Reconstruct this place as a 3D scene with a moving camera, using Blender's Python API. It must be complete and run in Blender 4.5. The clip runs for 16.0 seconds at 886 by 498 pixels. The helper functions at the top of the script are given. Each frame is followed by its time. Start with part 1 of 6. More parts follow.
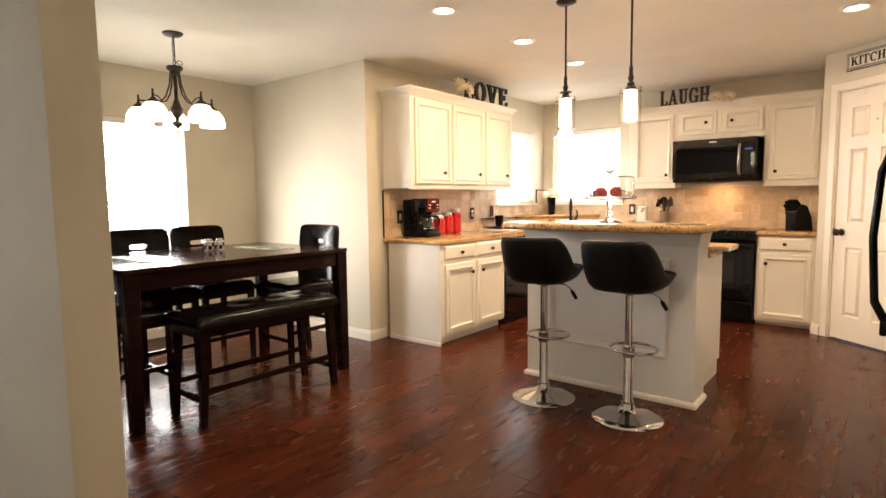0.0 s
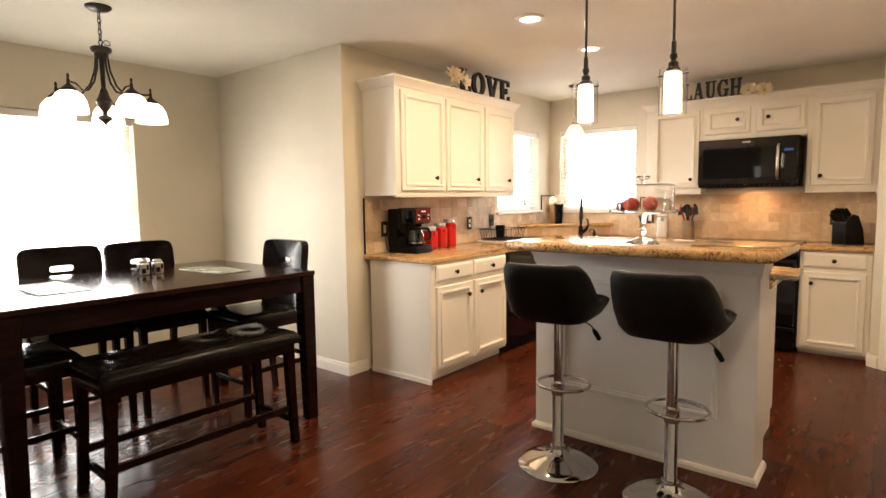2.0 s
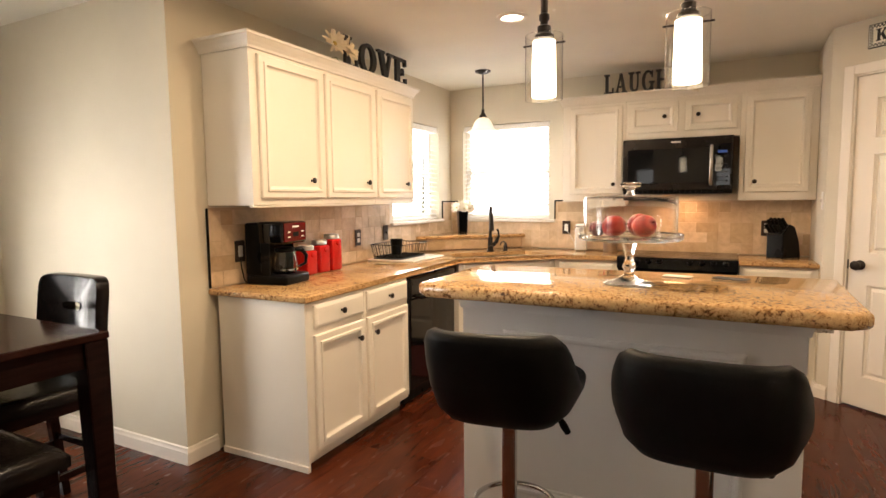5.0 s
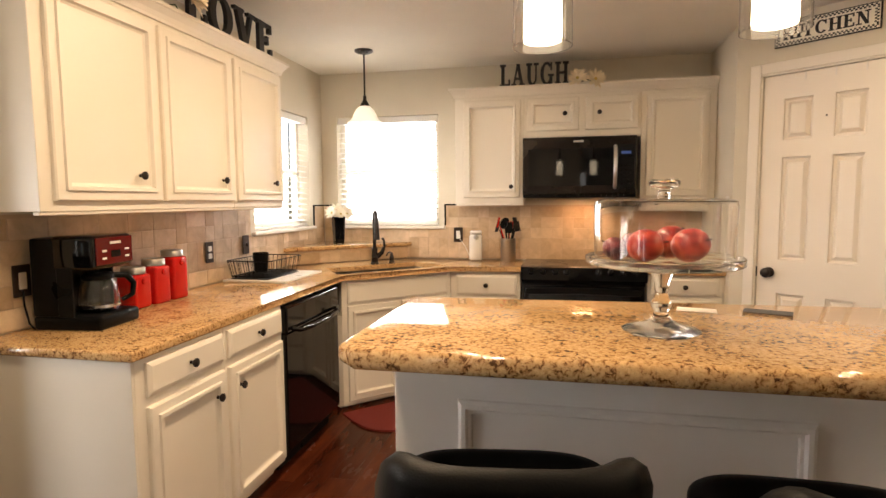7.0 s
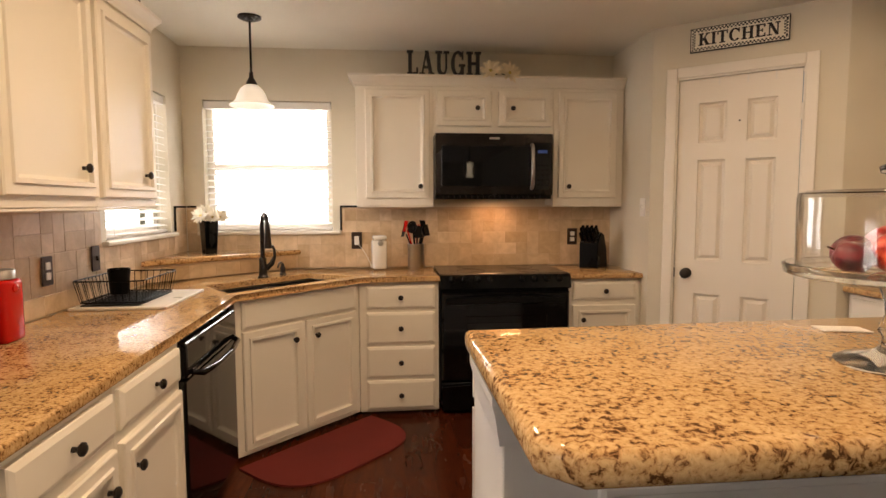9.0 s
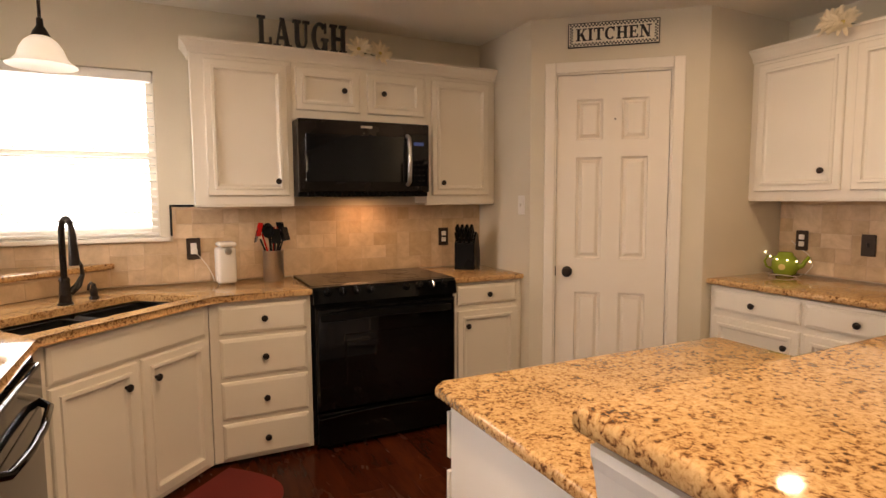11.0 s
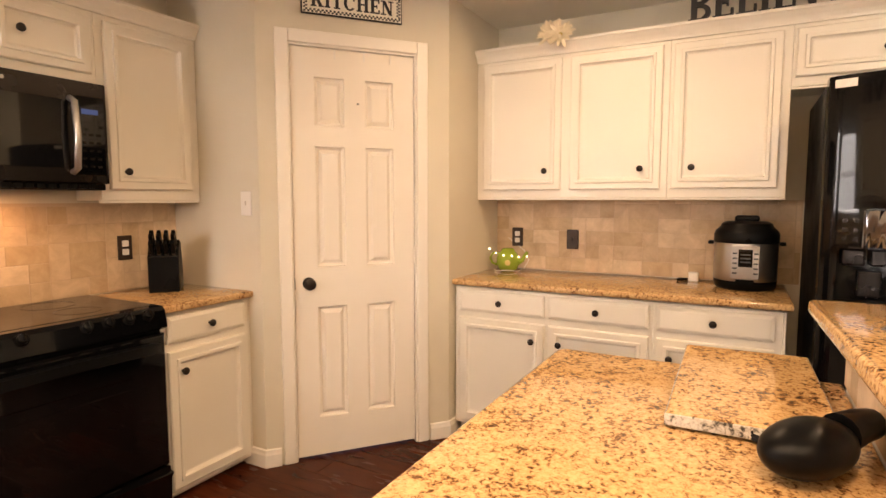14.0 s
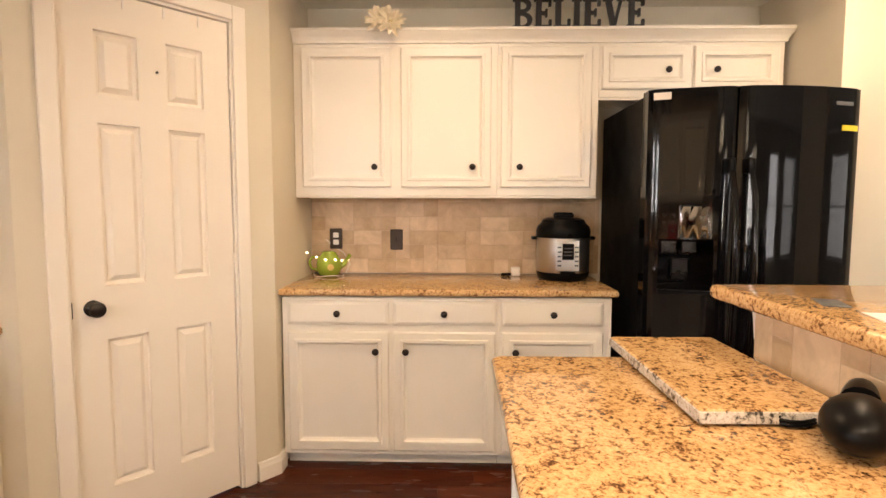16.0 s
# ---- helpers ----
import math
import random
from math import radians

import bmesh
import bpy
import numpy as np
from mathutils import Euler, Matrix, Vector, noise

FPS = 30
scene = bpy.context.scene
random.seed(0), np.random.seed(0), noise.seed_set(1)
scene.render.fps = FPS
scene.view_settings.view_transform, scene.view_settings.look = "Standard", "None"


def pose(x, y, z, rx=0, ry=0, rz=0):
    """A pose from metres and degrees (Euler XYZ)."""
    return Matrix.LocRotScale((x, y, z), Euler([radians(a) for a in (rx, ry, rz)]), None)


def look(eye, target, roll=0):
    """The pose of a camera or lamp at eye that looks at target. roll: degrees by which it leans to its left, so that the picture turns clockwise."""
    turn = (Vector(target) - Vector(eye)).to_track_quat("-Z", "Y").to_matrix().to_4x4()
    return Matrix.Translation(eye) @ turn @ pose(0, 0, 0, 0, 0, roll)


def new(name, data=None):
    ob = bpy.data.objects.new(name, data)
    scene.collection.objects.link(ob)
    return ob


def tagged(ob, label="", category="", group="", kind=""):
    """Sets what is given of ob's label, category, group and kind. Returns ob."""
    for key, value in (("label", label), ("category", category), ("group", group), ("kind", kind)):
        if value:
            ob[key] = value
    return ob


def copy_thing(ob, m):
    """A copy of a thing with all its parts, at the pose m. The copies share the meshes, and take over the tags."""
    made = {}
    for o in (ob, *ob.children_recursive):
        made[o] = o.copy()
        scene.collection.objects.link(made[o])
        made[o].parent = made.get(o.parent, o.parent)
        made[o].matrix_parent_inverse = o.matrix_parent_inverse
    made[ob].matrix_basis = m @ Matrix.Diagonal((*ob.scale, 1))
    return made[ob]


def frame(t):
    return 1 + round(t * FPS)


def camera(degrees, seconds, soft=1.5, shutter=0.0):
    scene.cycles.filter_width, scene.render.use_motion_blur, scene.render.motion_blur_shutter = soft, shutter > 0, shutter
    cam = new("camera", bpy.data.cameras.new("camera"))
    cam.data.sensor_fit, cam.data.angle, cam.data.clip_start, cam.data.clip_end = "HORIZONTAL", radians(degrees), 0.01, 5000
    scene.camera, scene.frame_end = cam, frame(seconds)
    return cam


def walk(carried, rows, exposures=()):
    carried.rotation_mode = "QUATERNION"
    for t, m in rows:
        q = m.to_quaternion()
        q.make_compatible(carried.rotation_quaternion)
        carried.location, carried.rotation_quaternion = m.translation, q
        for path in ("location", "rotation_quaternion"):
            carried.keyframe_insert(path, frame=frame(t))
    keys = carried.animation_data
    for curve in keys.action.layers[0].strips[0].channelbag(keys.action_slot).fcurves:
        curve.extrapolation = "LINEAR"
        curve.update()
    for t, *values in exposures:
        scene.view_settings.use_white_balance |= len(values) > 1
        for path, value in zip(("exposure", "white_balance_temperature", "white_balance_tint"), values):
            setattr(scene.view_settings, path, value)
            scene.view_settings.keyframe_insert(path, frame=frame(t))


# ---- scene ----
cam = camera(77.1, 16.0)
PATH = [
    (0, (-0.143, 0.249, 1.255), (-1.456, 1.876, 1.063), -0.7),
    (0.5, (-0.259, 0.417, 1.268), (-1.573, 2.044, 1.076), -0.7),
    (1, (-0.37, 0.579, 1.284), (-1.681, 2.207, 1.092), -0.7),
    (1.5, (-0.463, 0.737, 1.302), (-1.777, 2.366, 1.112), -0.7),
    (2, (-0.564, 0.877, 1.312), (-1.877, 2.504, 1.126), -0.7),
    (2.5, (-0.674, 1.006, 1.318), (-1.989, 2.633, 1.136), -0.7),
    (3, (-0.795, 1.117, 1.337), (-2.083, 2.766, 1.153), -0.6),
    (3.5, (-0.907, 1.247, 1.35), (-2.137, 2.94, 1.165), -0.6),
    (4, (-1.01, 1.403, 1.363), (-2.164, 3.148, 1.175), -0.6),
    (6.5, (-1.571, 2.193, 1.372), (-2.146, 4.205, 1.188), -0.5),
    (7, (-1.703, 2.318, 1.373), (-2.143, 4.364, 1.191), -0.4),
    (7.5, (-1.864, 2.414, 1.366), (-2.149, 4.487, 1.189), -0.3),
    (8, (-2.012, 2.517, 1.361), (-2.14, 4.606, 1.188), -0.3),
    (10.5, (-2.588, 3.163, 1.344), (-1.866, 5.126, 1.172), -0.2),
    (11, (-2.622, 3.304, 1.372), (-1.716, 5.189, 1.183), -0.3),
    (11.5, (-2.655, 3.45, 1.368), (-1.557, 5.231, 1.184), -0.2),
    (12, (-2.688, 3.572, 1.37), (-1.408, 5.226, 1.18), -0.1),
    (12.5, (-2.694, 3.698, 1.36), (-1.247, 5.207, 1.17), -0.2),
    (13, (-2.658, 3.834, 1.355), (-1.063, 5.185, 1.163), -0.2),
    (13.5, (-2.613, 3.96, 1.352), (-0.895, 5.15, 1.163), -0.3),
    (14, (-2.604, 4.095, 1.348), (-0.765, 5.093, 1.163), -0.0),
    (14.5, (-2.604, 4.251, 1.341), (-0.654, 5.011, 1.16), 0.1),
    (15, (-2.562, 4.382, 1.334), (-0.542, 4.923, 1.153), -0.0),
    (15.5, (-2.514, 4.519, 1.321), (-0.444, 4.826, 1.146), 0.1),
    (16, (-2.492, 4.67, 1.321), (-0.399, 4.721, 1.148), 0.1),
]
walk(cam, [(t, look(eye, target, roll)) for t, eye, target, roll in PATH], [(0, 0.62, 6400, 12), (0.7, 0.66, 6400, 12), (1.5, 0.45, 6400, 12), (4, 0.23, 6450, 12), (6.5, 0.16, 6500, 13), (7.5, -0.15, 6600, 13), (8, -0.30, 6700, 14), (10.5, -0.45, 6950, 18), (11.5, -0.36, 7200, 21), (13, 0.02, 7450, 22), (14.5, 0.36, 6900, 17), (16, 0.33, 6550, 15)])

# ---- light ----
world = bpy.data.worlds.new("world")
scene.world = world
world.use_nodes = True
wn = world.node_tree.nodes
sky = wn.new("ShaderNodeTexSky")
sky.sky_type, sky.sun_disc = "NISHITA", False
sky.sun_elevation, sky.sun_rotation = radians(62), radians(95)
world.node_tree.links.new(sky.outputs["Color"], wn["Background"].inputs["Color"])
wn["Background"].inputs["Strength"].default_value = 0.06
scene.view_settings.exposure = 0.0
DAY = (0.97, 0.97, 0.96)
WARM = (1.0, 0.74, 0.46)


def area(name, m, sx, sy, watts, colour, shape="RECTANGLE"):
    lamp = bpy.data.lights.new(name, "AREA")
    lamp.shape, lamp.size, lamp.size_y, lamp.energy, lamp.color = shape, sx, sy, watts, colour
    ob = new(name, lamp)
    ob.matrix_world = m
    return ob


sun = bpy.data.lights.new("sun", "SUN")
sun.energy, sun.angle, sun.color = 3.0, radians(0.5), (1.0, 0.95, 0.88)
new("sun", sun).matrix_world = look((0, 0, 30), (-16, 1.5, 0))

# daylight in the window openings: centre, size, watts
# the open slats throw the dining daylight upwards
area("daylight_dining", look((-5.60, 2.31, 1.25), (-4.60, 2.31, 1.60)), 1.10, 1.45, 90, (1.0, 0.96, 0.90))
area("daylight_sink_west", look((-3.90, 6.105, 1.61), (0, 6.105, 1.5)), 0.83, 0.86, 26, DAY)
area("daylight_sink_north", look((-3.155, 7.0, 1.61), (-3.155, 0, 1.5)), 0.86, 0.88, 26, DAY)
area("daylight_living_a", look((-5.60, -0.2, 1.3), (0, -0.2, 1.2)), 0.7, 1.5, 4, DAY)
area("daylight_living_b", look((-5.60, -1.6, 1.3), (0, -1.6, 1.2)), 1.2, 1.5, 3, DAY)
# weak back fill through the added south window, an unseen source
area("fill_living_south", look((-2.2, -4.22, 1.3), (-2.2, 0, 1.3)), 2.3, 1.6, 2.5, DAY)
# the fifth can is unseen, assumed from the grid to brighten the fridge side
CANS = [(-2.40, 3.08), (-2.38, 4.02), (-2.39, 4.94), (-0.38, 4.76), (-0.38, 3.05)]
for cx, cy, watts in zip([c[0] for c in CANS], [c[1] for c in CANS], (15, 15.5, 18.5, 9.5, 11)):
    area("can_lamp", pose(cx, cy, 2.398), 0.10, 0.10, watts, WARM, "DISK")
area("hood_lamp", pose(-1.56, 6.62, 1.378), 0.16, 0.05, 1.7, (1.0, 0.52, 0.23))

# ---- materials ----


def mat(name, base=(0.8, 0.8, 0.8), rough=0.5, metal=0.0):
    m = bpy.data.materials.new(name)
    m.use_nodes = True
    b = m.node_tree.nodes["Principled BSDF"]
    b.inputs["Base Color"].default_value = (*base, 1)
    b.inputs["Roughness"].default_value = rough
    b.inputs["Metallic"].default_value = metal
    return m, m.node_tree, b


def node(tree, kind, links=(), **values):
    n = tree.nodes.new(kind)
    for k, v in values.items():
        n.inputs[k.replace("_", " ")].default_value = v
    for src, out, dst in links:
        tree.links.new(src.outputs[out], n.inputs[dst])
    return n


def coords(tree, scale=(1, 1, 1)):
    geo = tree.nodes.new("ShaderNodeNewGeometry")
    mp = node(tree, "ShaderNodeMapping", [(geo, "Position", "Vector")], Scale=scale)
    return mp


def ramp(tree, src, out, stops):
    r = tree.nodes.new("ShaderNodeValToRGB")
    el = r.color_ramp.elements
    while len(el) < len(stops):
        el.new(0.5)
    for e, (p, c) in zip(el, stops):
        e.position, e.color = p, (*c, 1)
    tree.links.new(src.outputs[out], r.inputs["Fac"])
    return r


def bump(tree, b, src, out, strength, dist=0.002):
    n = node(tree, "ShaderNodeBump", [(src, out, "Height")], Strength=strength, Distance=dist)
    tree.links.new(n.outputs["Normal"], b.inputs["Normal"])
    return n


def painted(name, base, rough, grain, strength, vary=0.05, dist=0.0015):
    """Paint with fine relief and soft large-scale unevenness."""
    m, t, b = mat(name, base, rough)
    c = coords(t)
    big = node(t, "ShaderNodeTexNoise", [(c, "Vector", "Vector")], Scale=1.7, Detail=3.0)
    lo = tuple(max(0, v * (1 - vary)) for v in base)
    hi = tuple(min(1, v * (1 + vary)) for v in base)
    r = ramp(t, big, "Fac", [(0.3, lo), (0.7, hi)])
    t.links.new(r.outputs["Color"], b.inputs["Base Color"])
    fine = node(t, "ShaderNodeTexNoise", [(c, "Vector", "Vector")], Scale=grain, Detail=3.0, Roughness=0.6)
    bump(t, b, fine, "Fac", strength, dist)
    return m


WALL = painted("wall_paint", (0.665, 0.60, 0.475), 0.75, 140, 0.25)
CEIL = painted("ceiling_texture", (0.78, 0.745, 0.65), 0.85, 45, 0.5, 0.04, 0.004)
CAB = painted("cabinet_paint", (0.79, 0.735, 0.64), 0.38, 60, 0.08, 0.03)
ISLE = painted("island_paint", (0.82, 0.80, 0.77), 0.45, 80, 0.1, 0.03)
TRIM = painted("trim_paint", (0.82, 0.76, 0.67), 0.35, 90, 0.05, 0.02)
DOORP = painted("door_paint", (0.82, 0.75, 0.65), 0.42, 120, 0.1, 0.02)


def granite(name, deep, mid, pale, cream, fleck=0.6):
    """Cream ground with drifts of soft brown blotches and fine dark flecks."""
    m, t, b = mat(name, pale, 0.07)
    c = coords(t)
    drift = node(t, "ShaderNodeTexNoise", [(c, "Vector", "Vector")], Scale=13.0, Detail=2.0)
    blot = node(t, "ShaderNodeTexNoise", [(c, "Vector", "Vector")], Scale=88.0, Detail=4.0, Roughness=0.6, Distortion=0.6)
    half = t.nodes.new("ShaderNodeMath")
    half.operation, half.inputs[1].default_value = "MULTIPLY_ADD", 0.30
    t.links.new(drift.outputs["Fac"], half.inputs[0])
    t.links.new(blot.outputs["Fac"], half.inputs[2])
    r1 = ramp(t, half, 0, [(0.49, deep), (0.55, mid), (0.625, pale), (0.80, cream)])
    fl = node(t, "ShaderNodeTexNoise", [(c, "Vector", "Vector")], Scale=150.0, Detail=3.0, Roughness=0.6, Distortion=0.4)
    r2 = ramp(t, fl, "Fac", [(0.32, (0.22, 0.15, 0.11)), (0.42, (0.86, 0.81, 0.74)), (0.66, (1, 1, 1))])
    mx = t.nodes.new("ShaderNodeMixRGB")
    mx.blend_type, mx.inputs["Fac"].default_value = "MULTIPLY", fleck
    t.links.new(r1.outputs["Color"], mx.inputs["Color1"])
    t.links.new(r2.outputs["Color"], mx.inputs["Color2"])
    t.links.new(mx.outputs["Color"], b.inputs["Base Color"])
    return m


GRANITE = granite("granite", (0.105, 0.050, 0.022), (0.32, 0.165, 0.066), (0.58, 0.360, 0.160), (0.70, 0.475, 0.24))
GREY_GRANITE = granite("grey_granite", (0.05, 0.045, 0.04), (0.22, 0.20, 0.17), (0.48, 0.44, 0.38), (0.62, 0.58, 0.52), 0.5)


def plank_wood():
    m, t, b = mat("floor_wood", (0.12, 0.04, 0.02), 0.3)
    info = t.nodes.new("ShaderNodeObjectInfo")
    geo = t.nodes.new("ShaderNodeNewGeometry")
    add = node(t, "ShaderNodeMath", [(info, "Random", 0), (geo, "Random Per Island", 1)])
    frac = t.nodes.new("ShaderNodeMath")
    frac.operation = "FRACT"
    t.links.new(add.outputs[0], frac.inputs[0])
    tone = ramp(t, frac, 0, [(0.0, (0.056, 0.0125, 0.005)), (0.5, (0.072, 0.0165, 0.0065)), (1.0, (0.094, 0.0225, 0.009))])
    c = coords(t, (7, 1.4, 1))
    off = t.nodes.new("ShaderNodeVectorMath")
    off.operation = "ADD"
    t.links.new(c.outputs["Vector"], off.inputs[0])
    t.links.new(frac.outputs[0], off.inputs[1])
    g = node(t, "ShaderNodeTexNoise", [(off, "Vector", "Vector")], Scale=3.0, Detail=6.0, Roughness=0.65, Distortion=0.6)
    gr = ramp(t, g, "Fac", [(0.28, (0.50, 0.46, 0.44)), (0.5, (0.92, 0.92, 0.92)), (0.75, (1.35, 1.3, 1.2))])
    mx = t.nodes.new("ShaderNodeMixRGB")
    mx.blend_type, mx.inputs["Fac"].default_value = "MULTIPLY", 1.0
    t.links.new(tone.outputs["Color"], mx.inputs["Color1"])
    t.links.new(gr.outputs["Color"], mx.inputs["Color2"])
    t.links.new(mx.outputs["Color"], b.inputs["Base Color"])
    c2 = coords(t, (9, 2.2, 1))
    sc = node(t, "ShaderNodeTexNoise", [(c2, "Vector", "Vector")], Scale=2.0, Detail=3.0)
    rr = ramp(t, sc, "Fac", [(0.3, (0.15, 0.15, 0.15)), (0.7, (0.30, 0.30, 0.30))])
    t.links.new(rr.outputs["Color"], b.inputs["Roughness"])
    b.inputs["Specular IOR Level"].default_value = 0.13
    return m


PLANK = plank_wood()


def travertine():
    m, t, b = mat("travertine", (0.5, 0.4, 0.28), 0.55)
    info = t.nodes.new("ShaderNodeObjectInfo")
    tone = ramp(t, info, "Random", [(0.0, (0.52, 0.375, 0.225)), (0.5, (0.61, 0.455, 0.295)), (1.0, (0.69, 0.54, 0.37))])
    c = coords(t)
    g = node(t, "ShaderNodeTexNoise", [(c, "Vector", "Vector")], Scale=10.0, Detail=6.0, Roughness=0.65, Distortion=0.5)
    gr = ramp(t, g, "Fac", [(0.3, (0.78, 0.74, 0.69)), (0.7, (1.12, 1.12, 1.12))])
    mx = t.nodes.new("ShaderNodeMixRGB")
    mx.blend_type, mx.inputs["Fac"].default_value = "MULTIPLY", 1.0
    t.links.new(tone.outputs["Color"], mx.inputs["Color1"])
    t.links.new(gr.outputs["Color"], mx.inputs["Color2"])
    t.links.new(mx.outputs["Color"], b.inputs["Base Color"])
    bump(t, b, g, "Fac", 0.35, 0.003)
    return m


TILE = travertine()
GROUT = painted("grout", (0.56, 0.42, 0.285), 0.9, 200, 0.3)


def wood(name, base, rough=0.3, stretch=(3, 3, 22)):
    m, t, b = mat(name, base, rough)
    c = coords(t, stretch)
    g = node(t, "ShaderNodeTexNoise", [(c, "Vector", "Vector")], Scale=2.2, Detail=5.0, Roughness=0.6)
    r = ramp(t, g, "Fac", [(0.3, tuple(v * 0.6 for v in base)), (0.7, tuple(v * 1.35 for v in base))])
    t.links.new(r.outputs["Color"], b.inputs["Base Color"])
    bump(t, b, g, "Fac", 0.08)
    return m


ESPRESSO = wood("espresso_wood", (0.013, 0.005, 0.004), 0.24)
ESPRESSO_TOP = wood("espresso_top", (0.022, 0.008, 0.006), 0.13, (22, 3, 3))
for m in (ESPRESSO, ESPRESSO_TOP):
    m.node_tree.nodes["Principled BSDF"].inputs["Specular IOR Level"].default_value = 0.10


def leather(name, base, rough):
    m, t, b = mat(name, base, rough)
    c = coords(t)
    v = node(t, "ShaderNodeTexVoronoi", [(c, "Vector", "Vector")], Scale=260.0)
    n2 = node(t, "ShaderNodeTexNoise", [(c, "Vector", "Vector")], Scale=14.0, Detail=3.0)
    mx = node(t, "ShaderNodeMath", [(v, "Distance", 0), (n2, "Fac", 1)])
    bump(t, b, mx, 0, 0.08, 0.003)
    r = ramp(t, n2, "Fac", [(0.3, tuple(x * 0.8 for x in base)), (0.7, tuple(x * 1.2 for x in base))])
    t.links.new(r.outputs["Color"], b.inputs["Base Color"])
    return m


LEATHER = leather("black_leather", (0.007, 0.005, 0.0045), 0.17)
LEATHER.node_tree.nodes["Principled BSDF"].inputs["Specular IOR Level"].default_value = 0.13
STOOL_LEATHER = leather("stool_leather", (0.006, 0.006, 0.006), 0.48)
STOOL_LEATHER.node_tree.nodes["Principled BSDF"].inputs["Specular IOR Level"].default_value = 0.15


def worn(name, base, rough, metal=0.0, spread=0.08, scale=8.0):
    """A smooth solid whose gloss varies a little."""
    m, t, b = mat(name, base, rough, metal)
    c = coords(t)
    n = node(t, "ShaderNodeTexNoise", [(c, "Vector", "Vector")], Scale=scale, Detail=3.0)
    r = ramp(t, n, "Fac", [(0.3, (max(0.02, rough - spread),) * 3), (0.7, (rough + spread,) * 3)])
    t.links.new(r.outputs["Color"], b.inputs["Roughness"])
    return m


BLACK = worn("black_enamel", (0.003, 0.003, 0.0035), 0.055, 0, 0.02)
BLACK.node_tree.nodes["Principled BSDF"].inputs["Specular IOR Level"].default_value = 0.36
BLACK_PLASTIC = worn("black_plastic", (0.004, 0.004, 0.0043), 0.33)
BLACK_PLASTIC.node_tree.nodes["Principled BSDF"].inputs["Specular IOR Level"].default_value = 0.12
BLACK_SIDE = worn("black_side_panel", (0.004, 0.004, 0.0045), 0.42, 0, 0.05)
BLACK_SIDE.node_tree.nodes["Principled BSDF"].inputs["Specular IOR Level"].default_value = 0.06
BLACK_GLASS = worn("black_glass", (0.003, 0.003, 0.0035), 0.035, 0, 0.01)
COOK_GLASS = worn("ceramic_glass", (0.006, 0.005, 0.005), 0.17, 0, 0.03)
BLACKSTEEL = worn("black_stainless", (0.026, 0.022, 0.020), 0.24, 0.9)
CHROME = worn("chrome", (0.58, 0.57, 0.56), 0.10, 1.0, 0.04)
STEEL = worn("brushed_steel", (0.50, 0.48, 0.46), 0.36, 1.0)
DARK_MIRROR = worn("dark_mirror", (0.20, 0.20, 0.21), 0.06, 1.0, 0.02)
BRONZE = worn("oil_rubbed_bronze", (0.022, 0.016, 0.013), 0.32, 0.5)
PLATE = worn("outlet_bronze", (0.045, 0.027, 0.017), 0.45, 0.3)
WHITE_PL = worn("white_plastic", (0.78, 0.74, 0.68), 0.35)
RED = worn("red_enamel", (0.48, 0.010, 0.008), 0.14, 0, 0.05)
RED_MAT = painted("red_rug", (0.16, 0.014, 0.010), 0.9, 300, 0.8, 0.2)
RED_PANEL = worn("dark_red_panel", (0.085, 0.004, 0.004), 0.18)
def fruit_skin(name, dark, mid, blush):
    m, t, b = mat(name, mid, 0.3)
    c = coords(t)
    n = node(t, "ShaderNodeTexNoise", [(c, "Vector", "Vector")], Scale=28.0, Detail=4.0, Roughness=0.6, Distortion=1.0)
    rr = ramp(t, n, "Fac", [(0.36, dark), (0.50, mid), (0.66, blush)])
    t.links.new(rr.outputs["Color"], b.inputs["Base Color"])
    return m


PEACH = fruit_skin("fruit_skin", (0.12, 0.005, 0.006), (0.30, 0.013, 0.010), (0.50, 0.10, 0.04))
PLUM = fruit_skin("plum_skin", (0.025, 0.006, 0.012), (0.075, 0.010, 0.018), (0.16, 0.02, 0.025))
PETAL = painted("petal", (0.86, 0.80, 0.66), 0.7, 120, 0.2, 0.06)
CREAM_PETAL = painted("cream_petal", (0.80, 0.69, 0.50), 0.7, 120, 0.2, 0.08)
PISTIL = painted("pistil", (0.55, 0.42, 0.12), 0.8, 200, 0.5)
GREEN_GLAZE = painted("green_glaze", (0.22, 0.30, 0.03), 0.12, 40, 0.05, 0.2)
LETTER = worn("black_wood_letters", (0.010, 0.009, 0.009), 0.5)
SIGN_FACE = painted("sign_face", (0.86, 0.80, 0.67), 0.6, 80, 0.1, 0.08)
YELLOW = worn("yellow_sticker", (0.75, 0.62, 0.04), 0.5)
PAPER = worn("paper", (0.75, 0.70, 0.64), 0.7)
SLATE = worn("dark_paper", (0.06, 0.065, 0.075), 0.5)
SINKM = painted("composite_sink", (0.012, 0.011, 0.011), 0.35, 250, 0.3)
CERAMIC = worn("white_ceramic", (0.80, 0.77, 0.72), 0.2)


def glass(name, tint=(1, 1, 1), rough=0.0, ior=1.45):
    m, t, b = mat(name, tint, rough)
    b.inputs["Transmission Weight"].default_value = 1.0
    b.inputs["IOR"].default_value = ior
    return m


GLASS = glass("clear_glass", (0.98, 0.98, 0.97))
MILK_GLASS = glass("thick_clear_glass", (0.96, 0.98, 0.97), 0.0, 1.30)
MILK_GLASS.node_tree.nodes["Principled BSDF"].inputs["Transmission Weight"].default_value = 0.97

TINT_GLASS = worn("frosted_inset", (0.30, 0.34, 0.28), 0.22)


